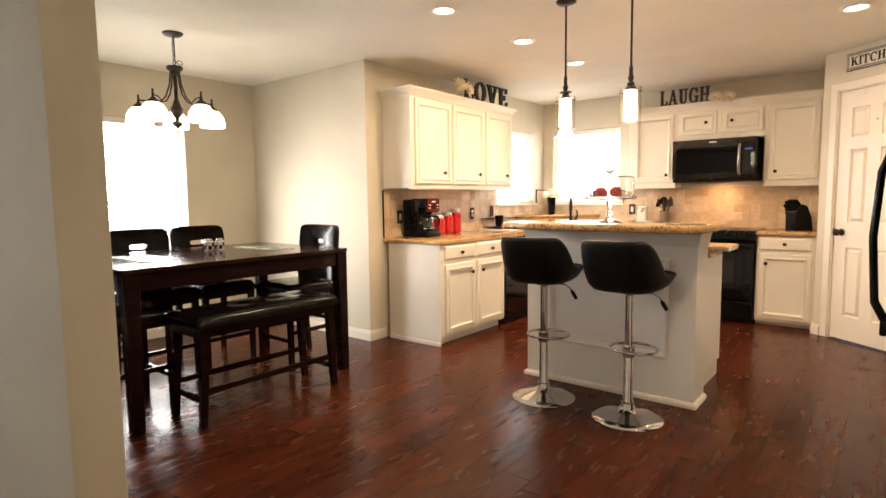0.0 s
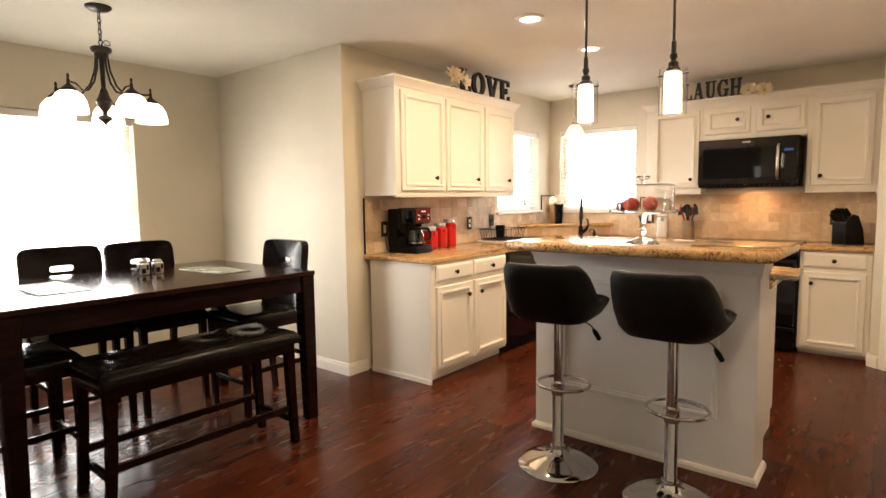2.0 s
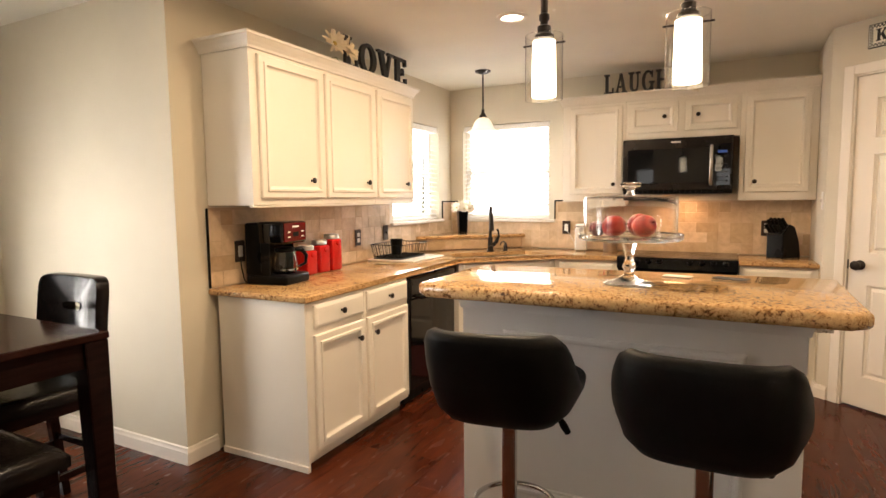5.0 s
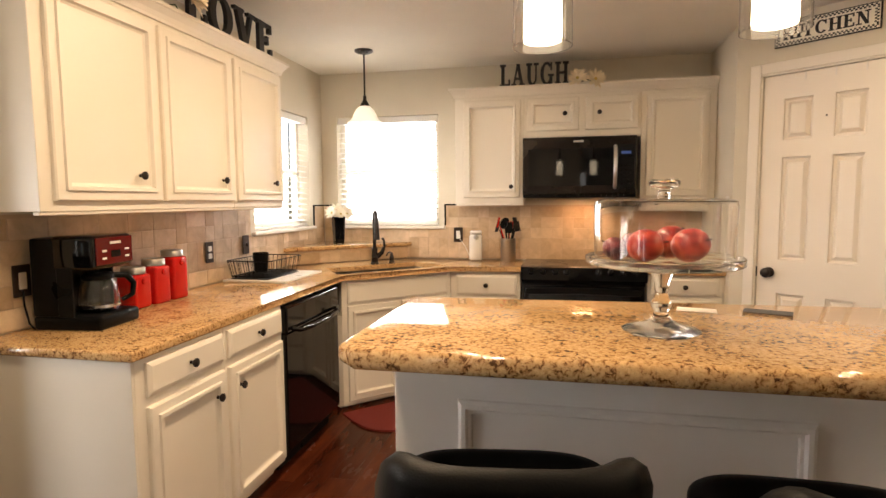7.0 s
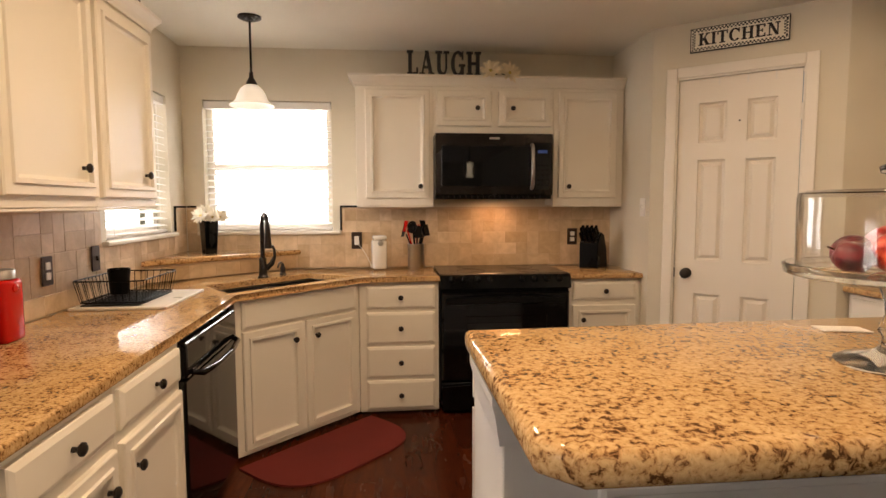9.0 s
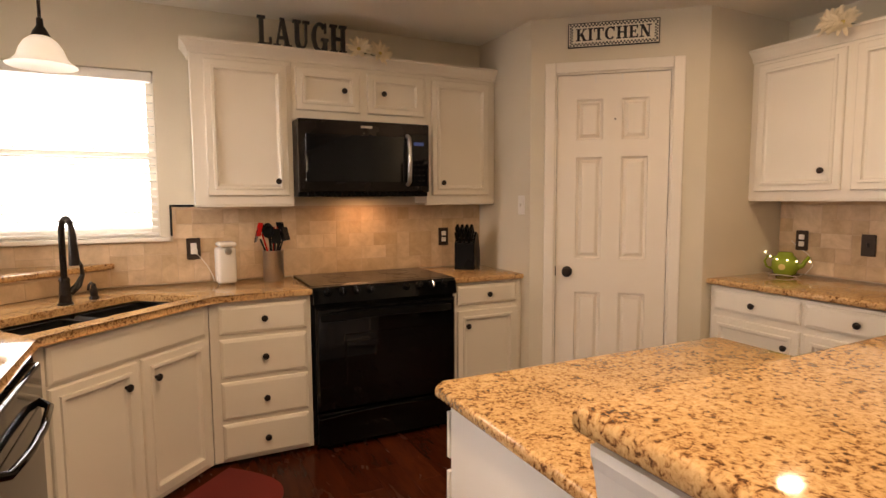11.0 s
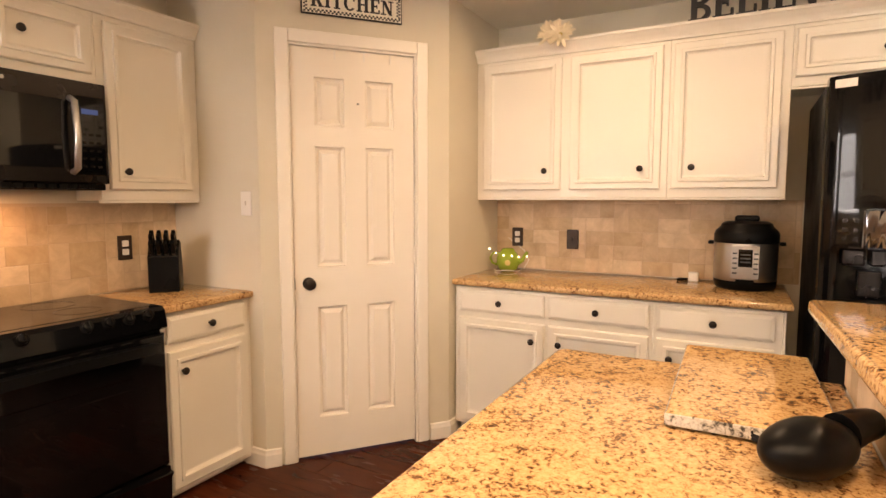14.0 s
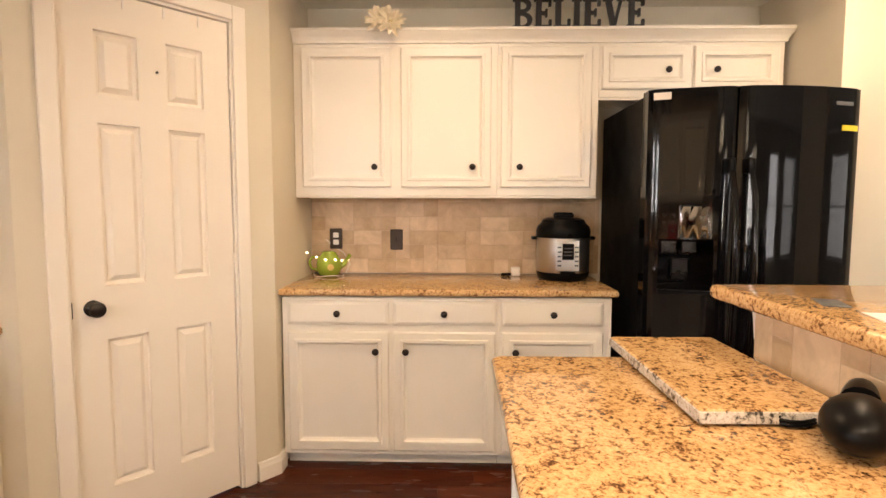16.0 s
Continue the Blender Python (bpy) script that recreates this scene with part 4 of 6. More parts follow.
ringpanel(bm, 0.004, 0.225, RW - 0.004, 0.795, [(0, -0.03), (0, -0.002), (0.012, 0.012), (0.15, 0.014), (0.155, 0.011)])
odoor = part("oven_door", bm, BLACK, rng)
bm = bm_new()
box(bm, 0.165, -0.0155, 0.34, RW - 0.165, -0.0125, 0.60, 0.001)
part("oven_window", bm, BLACK_GLASS, odoor)
bm = bm_new()
n = 14
for i in range(n):
    u0, u1 = i / n, (i + 1) / n
    x0, x1 = 0.03 + (RW - 0.06) * u0, 0.03 + (RW - 0.06) * u1
    d0, d1 = 0.012 + 0.055 * math.sin(math.pi * u0) ** 0.45, 0.012 + 0.055 * math.sin(math.pi * u1) ** 0.45
    h0, h1 = 0.742 + 0.016 * math.sin(math.pi * u0), 0.742 + 0.016 * math.sin(math.pi * u1)
    q = [bm.verts.new(p) for p in ((x0, -d0, h0 - 0.020), (x1, -d1, h1 - 0.020), (x1, -d1, h1 + 0.016), (x0, -d0, h0 + 0.016), (x0, -d0 + 0.020, h0 - 0.026), (x1, -d1 + 0.020, h1 - 0.026), (x1, -d1 + 0.020, h1 + 0.022), (x0, -d0 + 0.020, h0 + 0.022))]
    for f in ((0, 1, 2, 3), (7, 6, 5, 4), (3, 2, 6, 7), (1, 0, 4, 5)):
        bm.faces.new([q[v] for v in f])
bmesh.ops.remove_doubles(bm, verts=bm.verts, dist=0.0004)
part("handle", bm, BLACK_PLASTIC, odoor, "broad bowed black handle", 50)
bm = bm_new()
n = 16
rows = []
for i in range(n + 1):
    u = i / n
    x = 0.004 + (RW - 0.008) * u
    lip = 0.195 + 0.018 * math.sin(math.pi * u)
    rows.append([bm.verts.new(p) for p in ((x, 0.03, 0.035), (x, 0.000, 0.035), (x, -0.006, 0.10), (x, -0.008, lip - 0.03), (x, -0.024, lip - 0.006), (x, -0.022, lip), (x, -0.004, lip + 0.004), (x, -0.002, 0.217), (x, 0.03, 0.217))])
for a, b in zip(rows, rows[1:]):
    for k in range(8):
        bm.faces.new((a[k], b[k], b[k + 1], a[k + 1]))
    bm.faces.new((a[8], b[8], b[0], a[0]))
bm.faces.new(rows[0])
bm.faces.new(rows[-1][::-1])
part("storage_drawer", bm, BLACK, rng, "drawer front with a bowed finger lip", 40)

# ---- microwave ----
mw = thing("microwave", (-1.992, 6.455, 1.388), 0, "black stainless over-the-range microwave under the short cabinet", "microwave")
MW, MH = 0.796, 0.434
bm = bm_new()
box(bm, 0, 0.035, 0, MW, 0.342, MH, 0.003)
part("body", bm, BLACK_PLASTIC, mw)
bm = bm_new()
box(bm, 0, 0, 0.025, MW - 0.003, 0.034, MH, 0.006, 2)
mdoor = part("front", bm, BLACKSTEEL, mw)
bm = bm_new()
box(bm, 0.040, -0.003, 0.085, 0.635, -0.0003, 0.352, 0.001)
part("window", bm, BLACK_GLASS, mdoor)
bm = bm_new()
box(bm, 0.668, -0.003, 0.060, 0.780, -0.0003, 0.375, 0.001)
part("keypad", bm, BLACK_GLASS, mdoor)
for r in range(5):
    for k in range(3):
        bm = bm_new()
        box(bm, 0.685 + k * 0.030, -0.0038, 0.09 + r * 0.032, 0.703 + k * 0.030, -0.0031, 0.100 + r * 0.032)
        part("key", bm, BLACKSTEEL, mdoor)
bm = bm_new()
box(bm, 0.690, -0.0038, 0.305, 0.755, -0.0031, 0.325)
part("clock", bm, BLUE_LCD, mdoor)
bm = bm_new()
tube(bm, [(0.648, -0.002, 0.070), (0.648, -0.036, 0.085), (0.648, -0.048, 0.21), (0.648, -0.036, 0.345), (0.648, -0.002, 0.360)], 0.013, 10)
part("handle", bm, STEEL, mdoor, "curved brushed steel handle", 60)
bm = bm_new()
box(bm, 0.36, -0.0012, 0.394, 0.43, -0.0002, 0.408, 0.0005)
part("badge", bm, STEEL, mdoor)
bm = bm_new()
for k in range(18):
    box(bm, 0.05 + k * 0.039, 0.002, 0.006, 0.078 + k * 0.039, 0.034, 0.022)
part("vent_grille", bm, BLACK_PLASTIC, mw)

# ---- dishwasher ----
dwm = thing("dishwasher", wp(1.188, FV), RZ_W, "black built-in dishwasher with bar handle", "dishwasher")
DW = 0.675
bm = bm_new()
box(bm, 0.004, 0.012, 0.10, DW - 0.004, 0.57, 0.858, 0.003)
part("tub", bm, BLACK_PLASTIC, dwm)
bm = bm_new()
box(bm, 0.006, -0.022, 0.115, DW - 0.006, 0.011, 0.715, 0.006, 2)
part("door_panel", bm, BLACK, dwm)
bm = bm_new()
box(bm, 0.006, -0.028, 0.720, DW - 0.006, 0.011, 0.852, 0.010, 2)
cp = part("control_panel", bm, BLACK, dwm)
bm = bm_new()
tube(bm, [(0.06, -0.024, 0.735), (0.09, -0.058, 0.722), (0.25, -0.070, 0.712), (DW - 0.25, -0.070, 0.712), (DW - 0.09, -0.058, 0.722), (DW - 0.06, -0.024, 0.735)], 0.012, 10)
part("handle", bm, BLACK, cp, smooth=60)
bm = bm_new()
box(bm, 0.02, 0.05, 0, DW - 0.02, 0.3, 0.098)
part("kick_plate", bm, BLACK_PLASTIC, dwm)

# ---- refrigerator ----
fr = thing("refrigerator", (-0.005, 3.836, 0), -90, "glossy black side-by-side refrigerator with ice dispenser", "refrigerator")
FWD, FH = 0.916, 1.812
bm = bm_new()
box(bm, 0.004, 0.082, 0.03, FWD - 0.004, 0.765, FH - 0.015, 0.006, 2)
part("body", bm, BLACK_SIDE, fr)
for x in (0.05, FWD - 0.12):
    bm = bm_new()
    box(bm, x, 0.05, FH - 0.014, x + 0.07, 0.16, FH + 0.006, 0.004)
    part("hinge_cover", bm, BLACK_PLASTIC, fr)


def bulge(x):
    return -0.098 * (1 - (2 * x / FWD - 1) ** 2)


def fridge_door(x0, x1, hole=None):
    bm = bm_new()
    nx, zz = 14, [0.055, FH] if hole is None else [0.055, hole[2], hole[3], FH]
    xs = [x0 + (x1 - x0) * i / nx for i in range(nx + 1)]
    if hole:
        xs = sorted(set([x for x in xs if not (hole[0] - 0.012 < x < hole[1] + 0.012)] + [hole[0], hole[1]]))
    grid = {}
    for i, x in enumerate(xs):
        e = 0.012 if i in (0, len(xs) - 1) else 0.0
        for j, z in enumerate(zz):
            grid[i, j] = bm.verts.new((x, bulge(x) + e, z))
    for i in range(len(xs) - 1):
        for j in range(len(zz) - 1):
            if hole and j == 1 and xs[i] >= hole[0] - 1e-6 and xs[i + 1] <= hole[1] + 1e-6:
                continue
            bm.faces.new((grid[i, j], grid[i + 1, j], grid[i + 1, j + 1], grid[i, j + 1]))
    bd = [e for e in bm.edges if e.is_boundary]
    r = bmesh.ops.extrude_edge_only(bm, edges=bd)
    for v in [g for g in r["geom"] if isinstance(g, bmesh.types.BMVert)]:
        inside = hole and hole[0] - 0.01 < v.co.x < hole[1] + 0.01 and hole[2] - 0.01 < v.co.z < hole[3] + 0.01
        v.co.y = 0.045 if inside else 0.078
    if hole:
        vs = [bm.verts.new((x, 0.045, z)) for x, z in ((hole[0], hole[2]), (hole[1], hole[2]), (hole[1], hole[3]), (hole[0], hole[3]))]
        bm.faces.new(vs)
    return part("door", bm, BLACK, fr, smooth=30)


SPLIT = 0.347
HOLE = (0.055, 0.270, 0.945, 1.165)
d1 = fridge_door(0.003, SPLIT - 0.004, HOLE)
d2 = fridge_door(SPLIT + 0.004, FWD - 0.003)


def bent(bm):
    """Push a flat piece out with the curve of the doors."""
    for v in bm.verts:
        v.co.y += bulge(v.co.x)
    return bm


bm = bm_new()
for k in range(6):
    box(bm, 0.050 + k * 0.0375, -0.008, 1.167, 0.050 + (k + 1) * 0.0375, 0.03, 1.315)
bmesh.ops.remove_doubles(bm, verts=bm.verts, dist=0.0005)
bent(bm)
pad = part("dispenser_panel", bm, BLACK_GLASS, d1, "glossy dispenser control panel", 40)
# wavy reflection on the glossy panel, shaped as an added rippled mirror
bm = bm_new()
for k in range(10):
    x0, x1 = 0.125 + k * 0.013, 0.125 + (k + 1) * 0.013
    w0, w1 = 0.008 * math.sin(k * 1.9), 0.008 * math.sin((k + 1) * 1.9)
    q = [bm.verts.new(p) for p in ((x0, -0.011 + w0, 1.172), (x1, -0.011 + w1, 1.172), (x1, -0.016 - w1, 1.240), (x0, -0.016 - w0, 1.240), (x1, -0.011 + w1, 1.308), (x0, -0.011 + w0, 1.308))]
    bm.faces.new((q[0], q[1], q[2], q[3]))
    bm.faces.new((q[3], q[2], q[4], q[5]))
bmesh.ops.remove_doubles(bm, verts=bm.verts, dist=0.0003)
bmesh.ops.solidify(bm, geom=bm.faces[:], thickness=0.002)
part("reflection_plate", bent(bm), DARK_MIRROR, pad, "rippled mirror plate standing for the panel's wavy reflection", 80)
for r in range(3):
    for x in (0.066, 0.098):
        bm = bm_new()
        box(bm, x, -0.0098, 1.195 + 0.034 * r, x + 0.014, -0.0082, 1.209 + 0.034 * r)
        part("button", bent(bm), BLACKSTEEL, pad)
bm = bm_new()
for k, x in enumerate((0.075, 0.165)):
    bm = bm_new()
    box(bm, x, 0.0, 1.095, x + 0.075, 0.044, 1.163, 0.010, 2)
    part("chute", bm, BLACKSTEEL, d1)
bm = bm_new()
box(bm, 0.13, 0.015, 0.975, 0.205, 0.035, 1.075, 0.006, 2)
part("paddle", bm, BLACKSTEEL, d1)
bm = bm_new()
for k in range(6):
    box(bm, 0.052 + k * 0.0368, -0.018, 0.930, 0.052 + (k + 1) * 0.0368, 0.05, 0.944)
bmesh.ops.remove_doubles(bm, verts=bm.verts, dist=0.0005)
part("drip_tray", bent(bm), BLACK_PLASTIC, d1)
for dd, x in ((d1, SPLIT - 0.042), (d2, SPLIT + 0.034)):
    y = bulge(x)
    bm = bm_new()
    tube(bm, [(x, y - 0.045, 0.66), (x, y - 0.090, 0.75), (x, y - 0.108, 1.05), (x, y - 0.090, 1.35), (x, y - 0.050, 1.46)], 0.012, 12)
    hd = part("handle", bm, BLACK, dd, smooth=60)
    for z0, z1 in ((0.600, 0.67), (1.445, 1.510)):
        bm = bm_new()
        box(bm, x - 0.013, y - 0.062, z0, x + 0.013, y + 0.004, z1, 0.010, 3)
        part("handle_mount", bm, BLACK_PLASTIC, hd, smooth=40)
bm = bm_new()
box(bm, FWD - 0.145, -0.003, 1.738, FWD - 0.055, 0.004, 1.754)
bent(bm)
part("badge", bm, STEEL, d2)
bm = bm_new()
box(bm, FWD - 0.110, -0.003, 1.632, FWD - 0.022, 0.004, 1.656)
bent(bm)
part("energy_sticker", bm, YELLOW, d2, "small yellow sticker")
bm = bm_new()
box(bm, 0.020, -0.003, FH - 0.045, 0.085, 0.004, FH - 0.015)
bent(bm)
part("label", bm, PAPER, d1, "small white paper label")

# ---- bar stools ----


def seat_ring(a, back, front, k, exp=0.8):
    pts = []
    for i in range(48):
        th = 2 * math.pi * i / 48
        sx, cy = math.sin(th), -math.cos(th)
        px = a * math.copysign(abs(sx) ** exp, sx)
        py = (back if cy < 0 else front) * math.copysign(abs(cy) ** exp, cy)
        pts.append((px * k, py * k))
    return pts


def rim(y):
    """How far the rim stands up: all round the back, dropping along the sides to the front."""
    t = min(1, max(0, (-y / 0.262 - 0.16) / 0.72))
    return t * t * (3 - 2 * t)


def bar_stool(at, rz):
    st = thing("bar_stool", at, rz, "black faux-leather bucket bar stool on chrome pedestal", "stool", "bar stools")
    bm = bm_new()
    plan = seat_ring(0.222, 0.262, 0.200, 1.0, 0.52)
    rings = []
    shell = ((0.02, 0.733, 0.0), (0.36, 0.733, 0.0), (0.58, 0.737, 0.0), (0.74, 0.748, 0.0), (0.86, 0.768, 0.015), (0.94, 0.795, 0.060), (0.985, 0.812, 0.125), (1.0, 0.822, 0.176), (0.975, 0.827, 0.193), (0.90, 0.829, 0.196), (0.83, 0.826, 0.187), (0.77, 0.816, 0.113), (0.72, 0.810, 0.026), (0.5, 0.808, 0.0), (0.02, 0.804, 0.0))
    for k, low, rise in shell:
        ring = []
        for i, (x, y) in enumerate(plan):
            b = rim(y)
            nose = max(0, y / 0.19) ** 2 * max(0, k - 0.7) * 0.025
            z = low + rise * b + nose
            up = max(0, (z - 0.80) / 0.22)
            ring.append(bm.verts.new((x * k * (1 - 0.06 * up * b), y * k * (1 + 0.16 * b * up), z)))
        rings.append(ring)
    for a, b in zip(rings, rings[1:]):
        for i in range(48):
            bm.faces.new((a[i], a[(i + 1) % 48], b[(i + 1) % 48], b[i]))
    bm.faces.new(rings[0][::-1])
    bm.faces.new(rings[-1])
    part("seat", bm, STOOL_LEATHER, st, "black faux-leather bucket seat", 80)
    bm = bm_new()
    lathe(bm, [(0.0, 0.0), (0.192, 0.0), (0.196, 0.004), (0.194, 0.009), (0.15, 0.024), (0.085, 0.042), (0.050, 0.058), (0.038, 0.075), (0.036, 0.095), (0.0, 0.095)], 48)
    part("base_plate", bm, CHROME, st, "round chrome base", 50)
    bm = bm_new()
    lathe(bm, [(0.030, 0.090), (0.030, 0.105), (0.0275, 0.110), (0.0275, 0.42), (0.026, 0.425), (0.0, 0.425)], 24)
    part("column", bm, CHROME, st, smooth=50)
    bm = bm_new()
    lathe(bm, [(0.0235, 0.42), (0.0235, 0.705), (0.05, 0.717), (0.05, 0.733), (0.0, 0.733)], 24)
    part("piston", bm, CHROME, st, smooth=50)
    bm = bm_new()
    pts = [(0.13 * math.sin(a), 0.075 - 0.115 * math.cos(a) * (1.0 if math.cos(a) > 0 else 1.15), 0.385) for a in [2 * math.pi * i / 36 for i in range(36)]]
    tube(bm, pts, 0.0085, 8, True)
    lathe(bm, [(0.0290, 0.355), (0.034, 0.357), (0.034, 0.415), (0.0290, 0.417)], 20)
    part("footrest", bm, CHROME, st, "chrome loop footrest", 60)
    bm = bm_new()
    tube(bm, [(0.02, 0.03, 0.720), (0.10, 0.09, 0.710), (0.128, 0.115, 0.685), (0.140, 0.125, 0.660)], 0.0045, 8)
    lever = part("lever", bm, CHROME, st, smooth=60)
    bm = bm_new()
    tube(bm, [(0.136, 0.122, 0.667), (0.147, 0.131, 0.643), (0.160, 0.142, 0.615)], [0.009, 0.013, 0.011], 10)
    part("grip", bm, BLACK_PLASTIC, lever, "black plastic grip", 60)
    return st


bar_stool((-1.797, 3.290, 0), 8)
bar_stool((-1.255, 3.272, 0), 0)

# ---- dining set ----
table = thing("dining_table", (-3.775, 2.195, 0), 0, "dark espresso counter-height dining table with glass insets", "table")
TX, TY, TZ = 0.545, 0.765, 0.900
bm = bm_new()
box(bm, -TX, -TY, TZ - 0.028, TX, TY, TZ, 0.005, 2)
top = part("tabletop", bm, ESPRESSO_TOP, table, "polished espresso tabletop")
for y in (-0.43, 0.43):
    bm = bm_new()
    box(bm, -0.235, y - 0.105, TZ + 0.0005, 0.235, y + 0.105, TZ + 0.004, 0.001)
    part("glass_inset", bm, TINT_GLASS, top, "frosted glass inset")
for x0, y0, x1, y1 in ((-TX + 0.02, -TY + 0.02, -TX + 0.045, TY - 0.02), (TX - 0.045, -TY + 0.02, TX - 0.02, TY - 0.02), (-TX + 0.046, -TY + 0.02, TX - 0.046, -TY + 0.045), (-TX + 0.046, TY - 0.045, TX - 0.046, TY - 0.02)):
    bm = bm_new()
    box(bm, x0, y0, TZ - 0.125, x1, y1, TZ - 0.029, 0.002)
    part("apron", bm, ESPRESSO, table)
for sx in (-1, 1):
    for sy in (-1, 1):
        bm = bm_new()
        x, y = sx * (TX - 0.045), sy * (TY - 0.045)
        a, b = 0.042, 0.033
        lo = [bm.verts.new((x + u * b + sx * 0.008, y + v * b + sy * 0.008, 0)) for u, v in ((-1, -1), (1, -1), (1, 1), (-1, 1))]
        hi = [bm.verts.new((x + u * a, y + v * a, TZ - 0.029)) for u, v in ((-1, -1), (1, -1), (1, 1), (-1, 1))]
        bm.faces.new(lo[::-1])
        bm.faces.new(hi)
        for i in range(4):
            bm.faces.new((lo[i], lo[(i + 1) % 4], hi[(i + 1) % 4], hi[i]))
        bmesh.ops.bevel(bm, geom=bm.edges[:], offset=0.004, segments=1, affect="EDGES")
        part("leg", bm, ESPRESSO, table)


def leg(parent, foot, head, s=0.02, splay=0.0):
    bm = bm_new()
    pts = [Vector(foot).lerp(Vector(head), k / 5) + Vector((0, splay * (1 - k / 5) ** 2, 0)) for k in range(6)]
    rows = []
    for k, p in enumerate(pts):
        r = s * (0.78 + 0.22 * k / 5)
        rows.append([bm.verts.new((p.x + u * r, p.y + v * r, p.z)) for u, v in ((-1, -1), (1, -1), (1, 1), (-1, 1))])
    for a, b in zip(rows, rows[1:]):
        for i in range(4):
            bm.faces.new((a[i], a[(i + 1) % 4], b[(i + 1) % 4], b[i]))
    bm.faces.new(rows[0][::-1])
    bm.faces.new(rows[-1])
    part("leg", bm, ESPRESSO, parent)


def bar(parent, a, b, r=0.012):
    bm = bm_new()
    d = (Vector(b) - Vector(a))
    m = Matrix.Translation(Vector(a)) @ d.to_track_quat("Z", "Y").to_matrix().to_4x4()
    box(bm, -r * 0.75, -r * 1.25, 0, r * 0.75, r * 1.25, d.length, 0.002, 1, m)
    part("stretcher", bm, ESPRESSO, parent)


def cushion(bm, x0, y0, x1, y1, z0, z1, tufts=(), dome=0.014, nx=24, ny=16):
    g = {}
    for i in range(nx + 1):
        for j in range(ny + 1):
            u, v = i / nx, j / ny
            x, y = x0 + (x1 - x0) * u, y0 + (y1 - y0) * v
            e = min(u, 1 - u) * (x1 - x0), min(v, 1 - v) * (y1 - y0)
            edge = min(1, min(e) / 0.035)
            z = z1 - (1 - math.sqrt(max(0, 1 - (1 - edge) ** 2))) * 0.03 + dome * (4 * u * (1 - u)) * (4 * v * (1 - v)) - dome
            for tx, ty in tufts:
                z -= 0.009 * math.exp(-((x - tx) ** 2 + (y - ty) ** 2) / 0.0035)
            g[i, j] = bm.verts.new((x, y, z))
    for i in range(nx):
        for j in range(ny):
            bm.faces.new((g[i, j], g[i + 1, j], g[i + 1, j + 1], g[i, j + 1]))
    loop = [g[i, 0] for i in range(nx + 1)] + [g[nx, j] for j in range(1, ny + 1)] + [g[i, ny] for i in range(nx - 1, -1, -1)] + [g[0, j] for j in range(ny - 1, 0, -1)]
    low = [bm.verts.new((v.co.x, v.co.y, z0)) for v in loop]
    n = len(loop)
    for k in range(n):
        bm.faces.new((loop[k], low[k], low[(k + 1) % n], loop[(k + 1) % n]))
    bm.faces.new(low)


def dining_chair(at, rz):
    """Faces +y; the back stands at y 0."""
    c = thing("dining_chair", at, rz, "counter-height black leather chair with slotted back and espresso legs", "chair", "chairs round the table")
    bm = bm_new()
    cushion(bm, -0.22, 0.035, 0.22, 0.455, 0.565, 0.635)
    part("seat", bm, LEATHER, c, "black leather seat cushion", 50)
    bm = bm_new()
    box(bm, -0.205, 0.05, 0.515, 0.205, 0.44, 0.564, 0.004)
    part("seat_frame", bm, ESPRESSO, c)
    bm = bm_new()
    N = 40
    lay = []
    for y, grow in ((-0.026, 0.94), (-0.030, 0.985), (-0.014, 1.0), (0.014, 1.0), (0.026, 0.985), (0.022, 0.94)):
        out, inn = [], []
        for i in range(N):
            a = 2 * math.pi * i / N
            ca, sa = math.cos(a), math.sin(a)
            ex = 0.22
            x = 0.222 * math.copysign(abs(ca) ** ex, ca) * grow
            z = 0.825 + 0.228 * math.copysign(abs(sa) ** ex, sa) * (1 - (1 - grow) * 0.6)
            sx = 0.064 * math.copysign(abs(ca) ** 0.5, ca)
            sz = 0.918 + 0.018 * math.copysign(abs(sa) ** 0.5, sa)
            lean = -0.05 * max(0, (z - 0.6)) / 0.45
            curve = 0.5 * 0.05 * (x / 0.22) ** 2
            out.append(bm.verts.new((x, y + lean + curve, z)))
            inn.append(bm.verts.new((sx, y + -0.05 * (sz - 0.6) / 0.45, sz)))
        lay.append((out, inn))
    for (o1, i1), (o2, i2) in zip(lay, lay[1:]):
        for k in range(N):
            j = (k + 1) % N
            bm.faces.new((o1[k], o1[j], o2[j], o2[k]))
            bm.faces.new((i1[j], i1[k], i2[k], i2[j]))
    for o, i in (lay[0], lay[-1]):
        for k in range(N):
            j = (k + 1) % N
            bm.faces.new((o[k], o[j], i[j], i[k]))
    part("backrest", bm, LEATHER, c, "black leather backrest with a slot", 60)
    for x in (-0.19, 0.19):
        leg(c, (x, -0.03, 0), (x, 0.02, 0.56), 0.021)
        leg(c, (x, 0.425, 0), (x, 0.425, 0.56), 0.021)
        bar(c, (x, 0.01, 0.26), (x, 0.41, 0.26))
    bar(c, (-0.18, 0.425, 0.20), (0.18, 0.425, 0.20))
    bar(c, (-0.18, -0.005, 0.30), (0.18, -0.005, 0.30))
    return c


ch = dining_chair((-4.52, 2.05, 0), -90)
copy_thing(ch, pose(-4.54, 2.52, 0, 0, 0, -90))
copy_thing(ch, pose(-3.78, 3.125, 0, 0, 0, 180))
copy_thing(ch, pose(-3.70, 1.355, 0, 0, 0, 0))

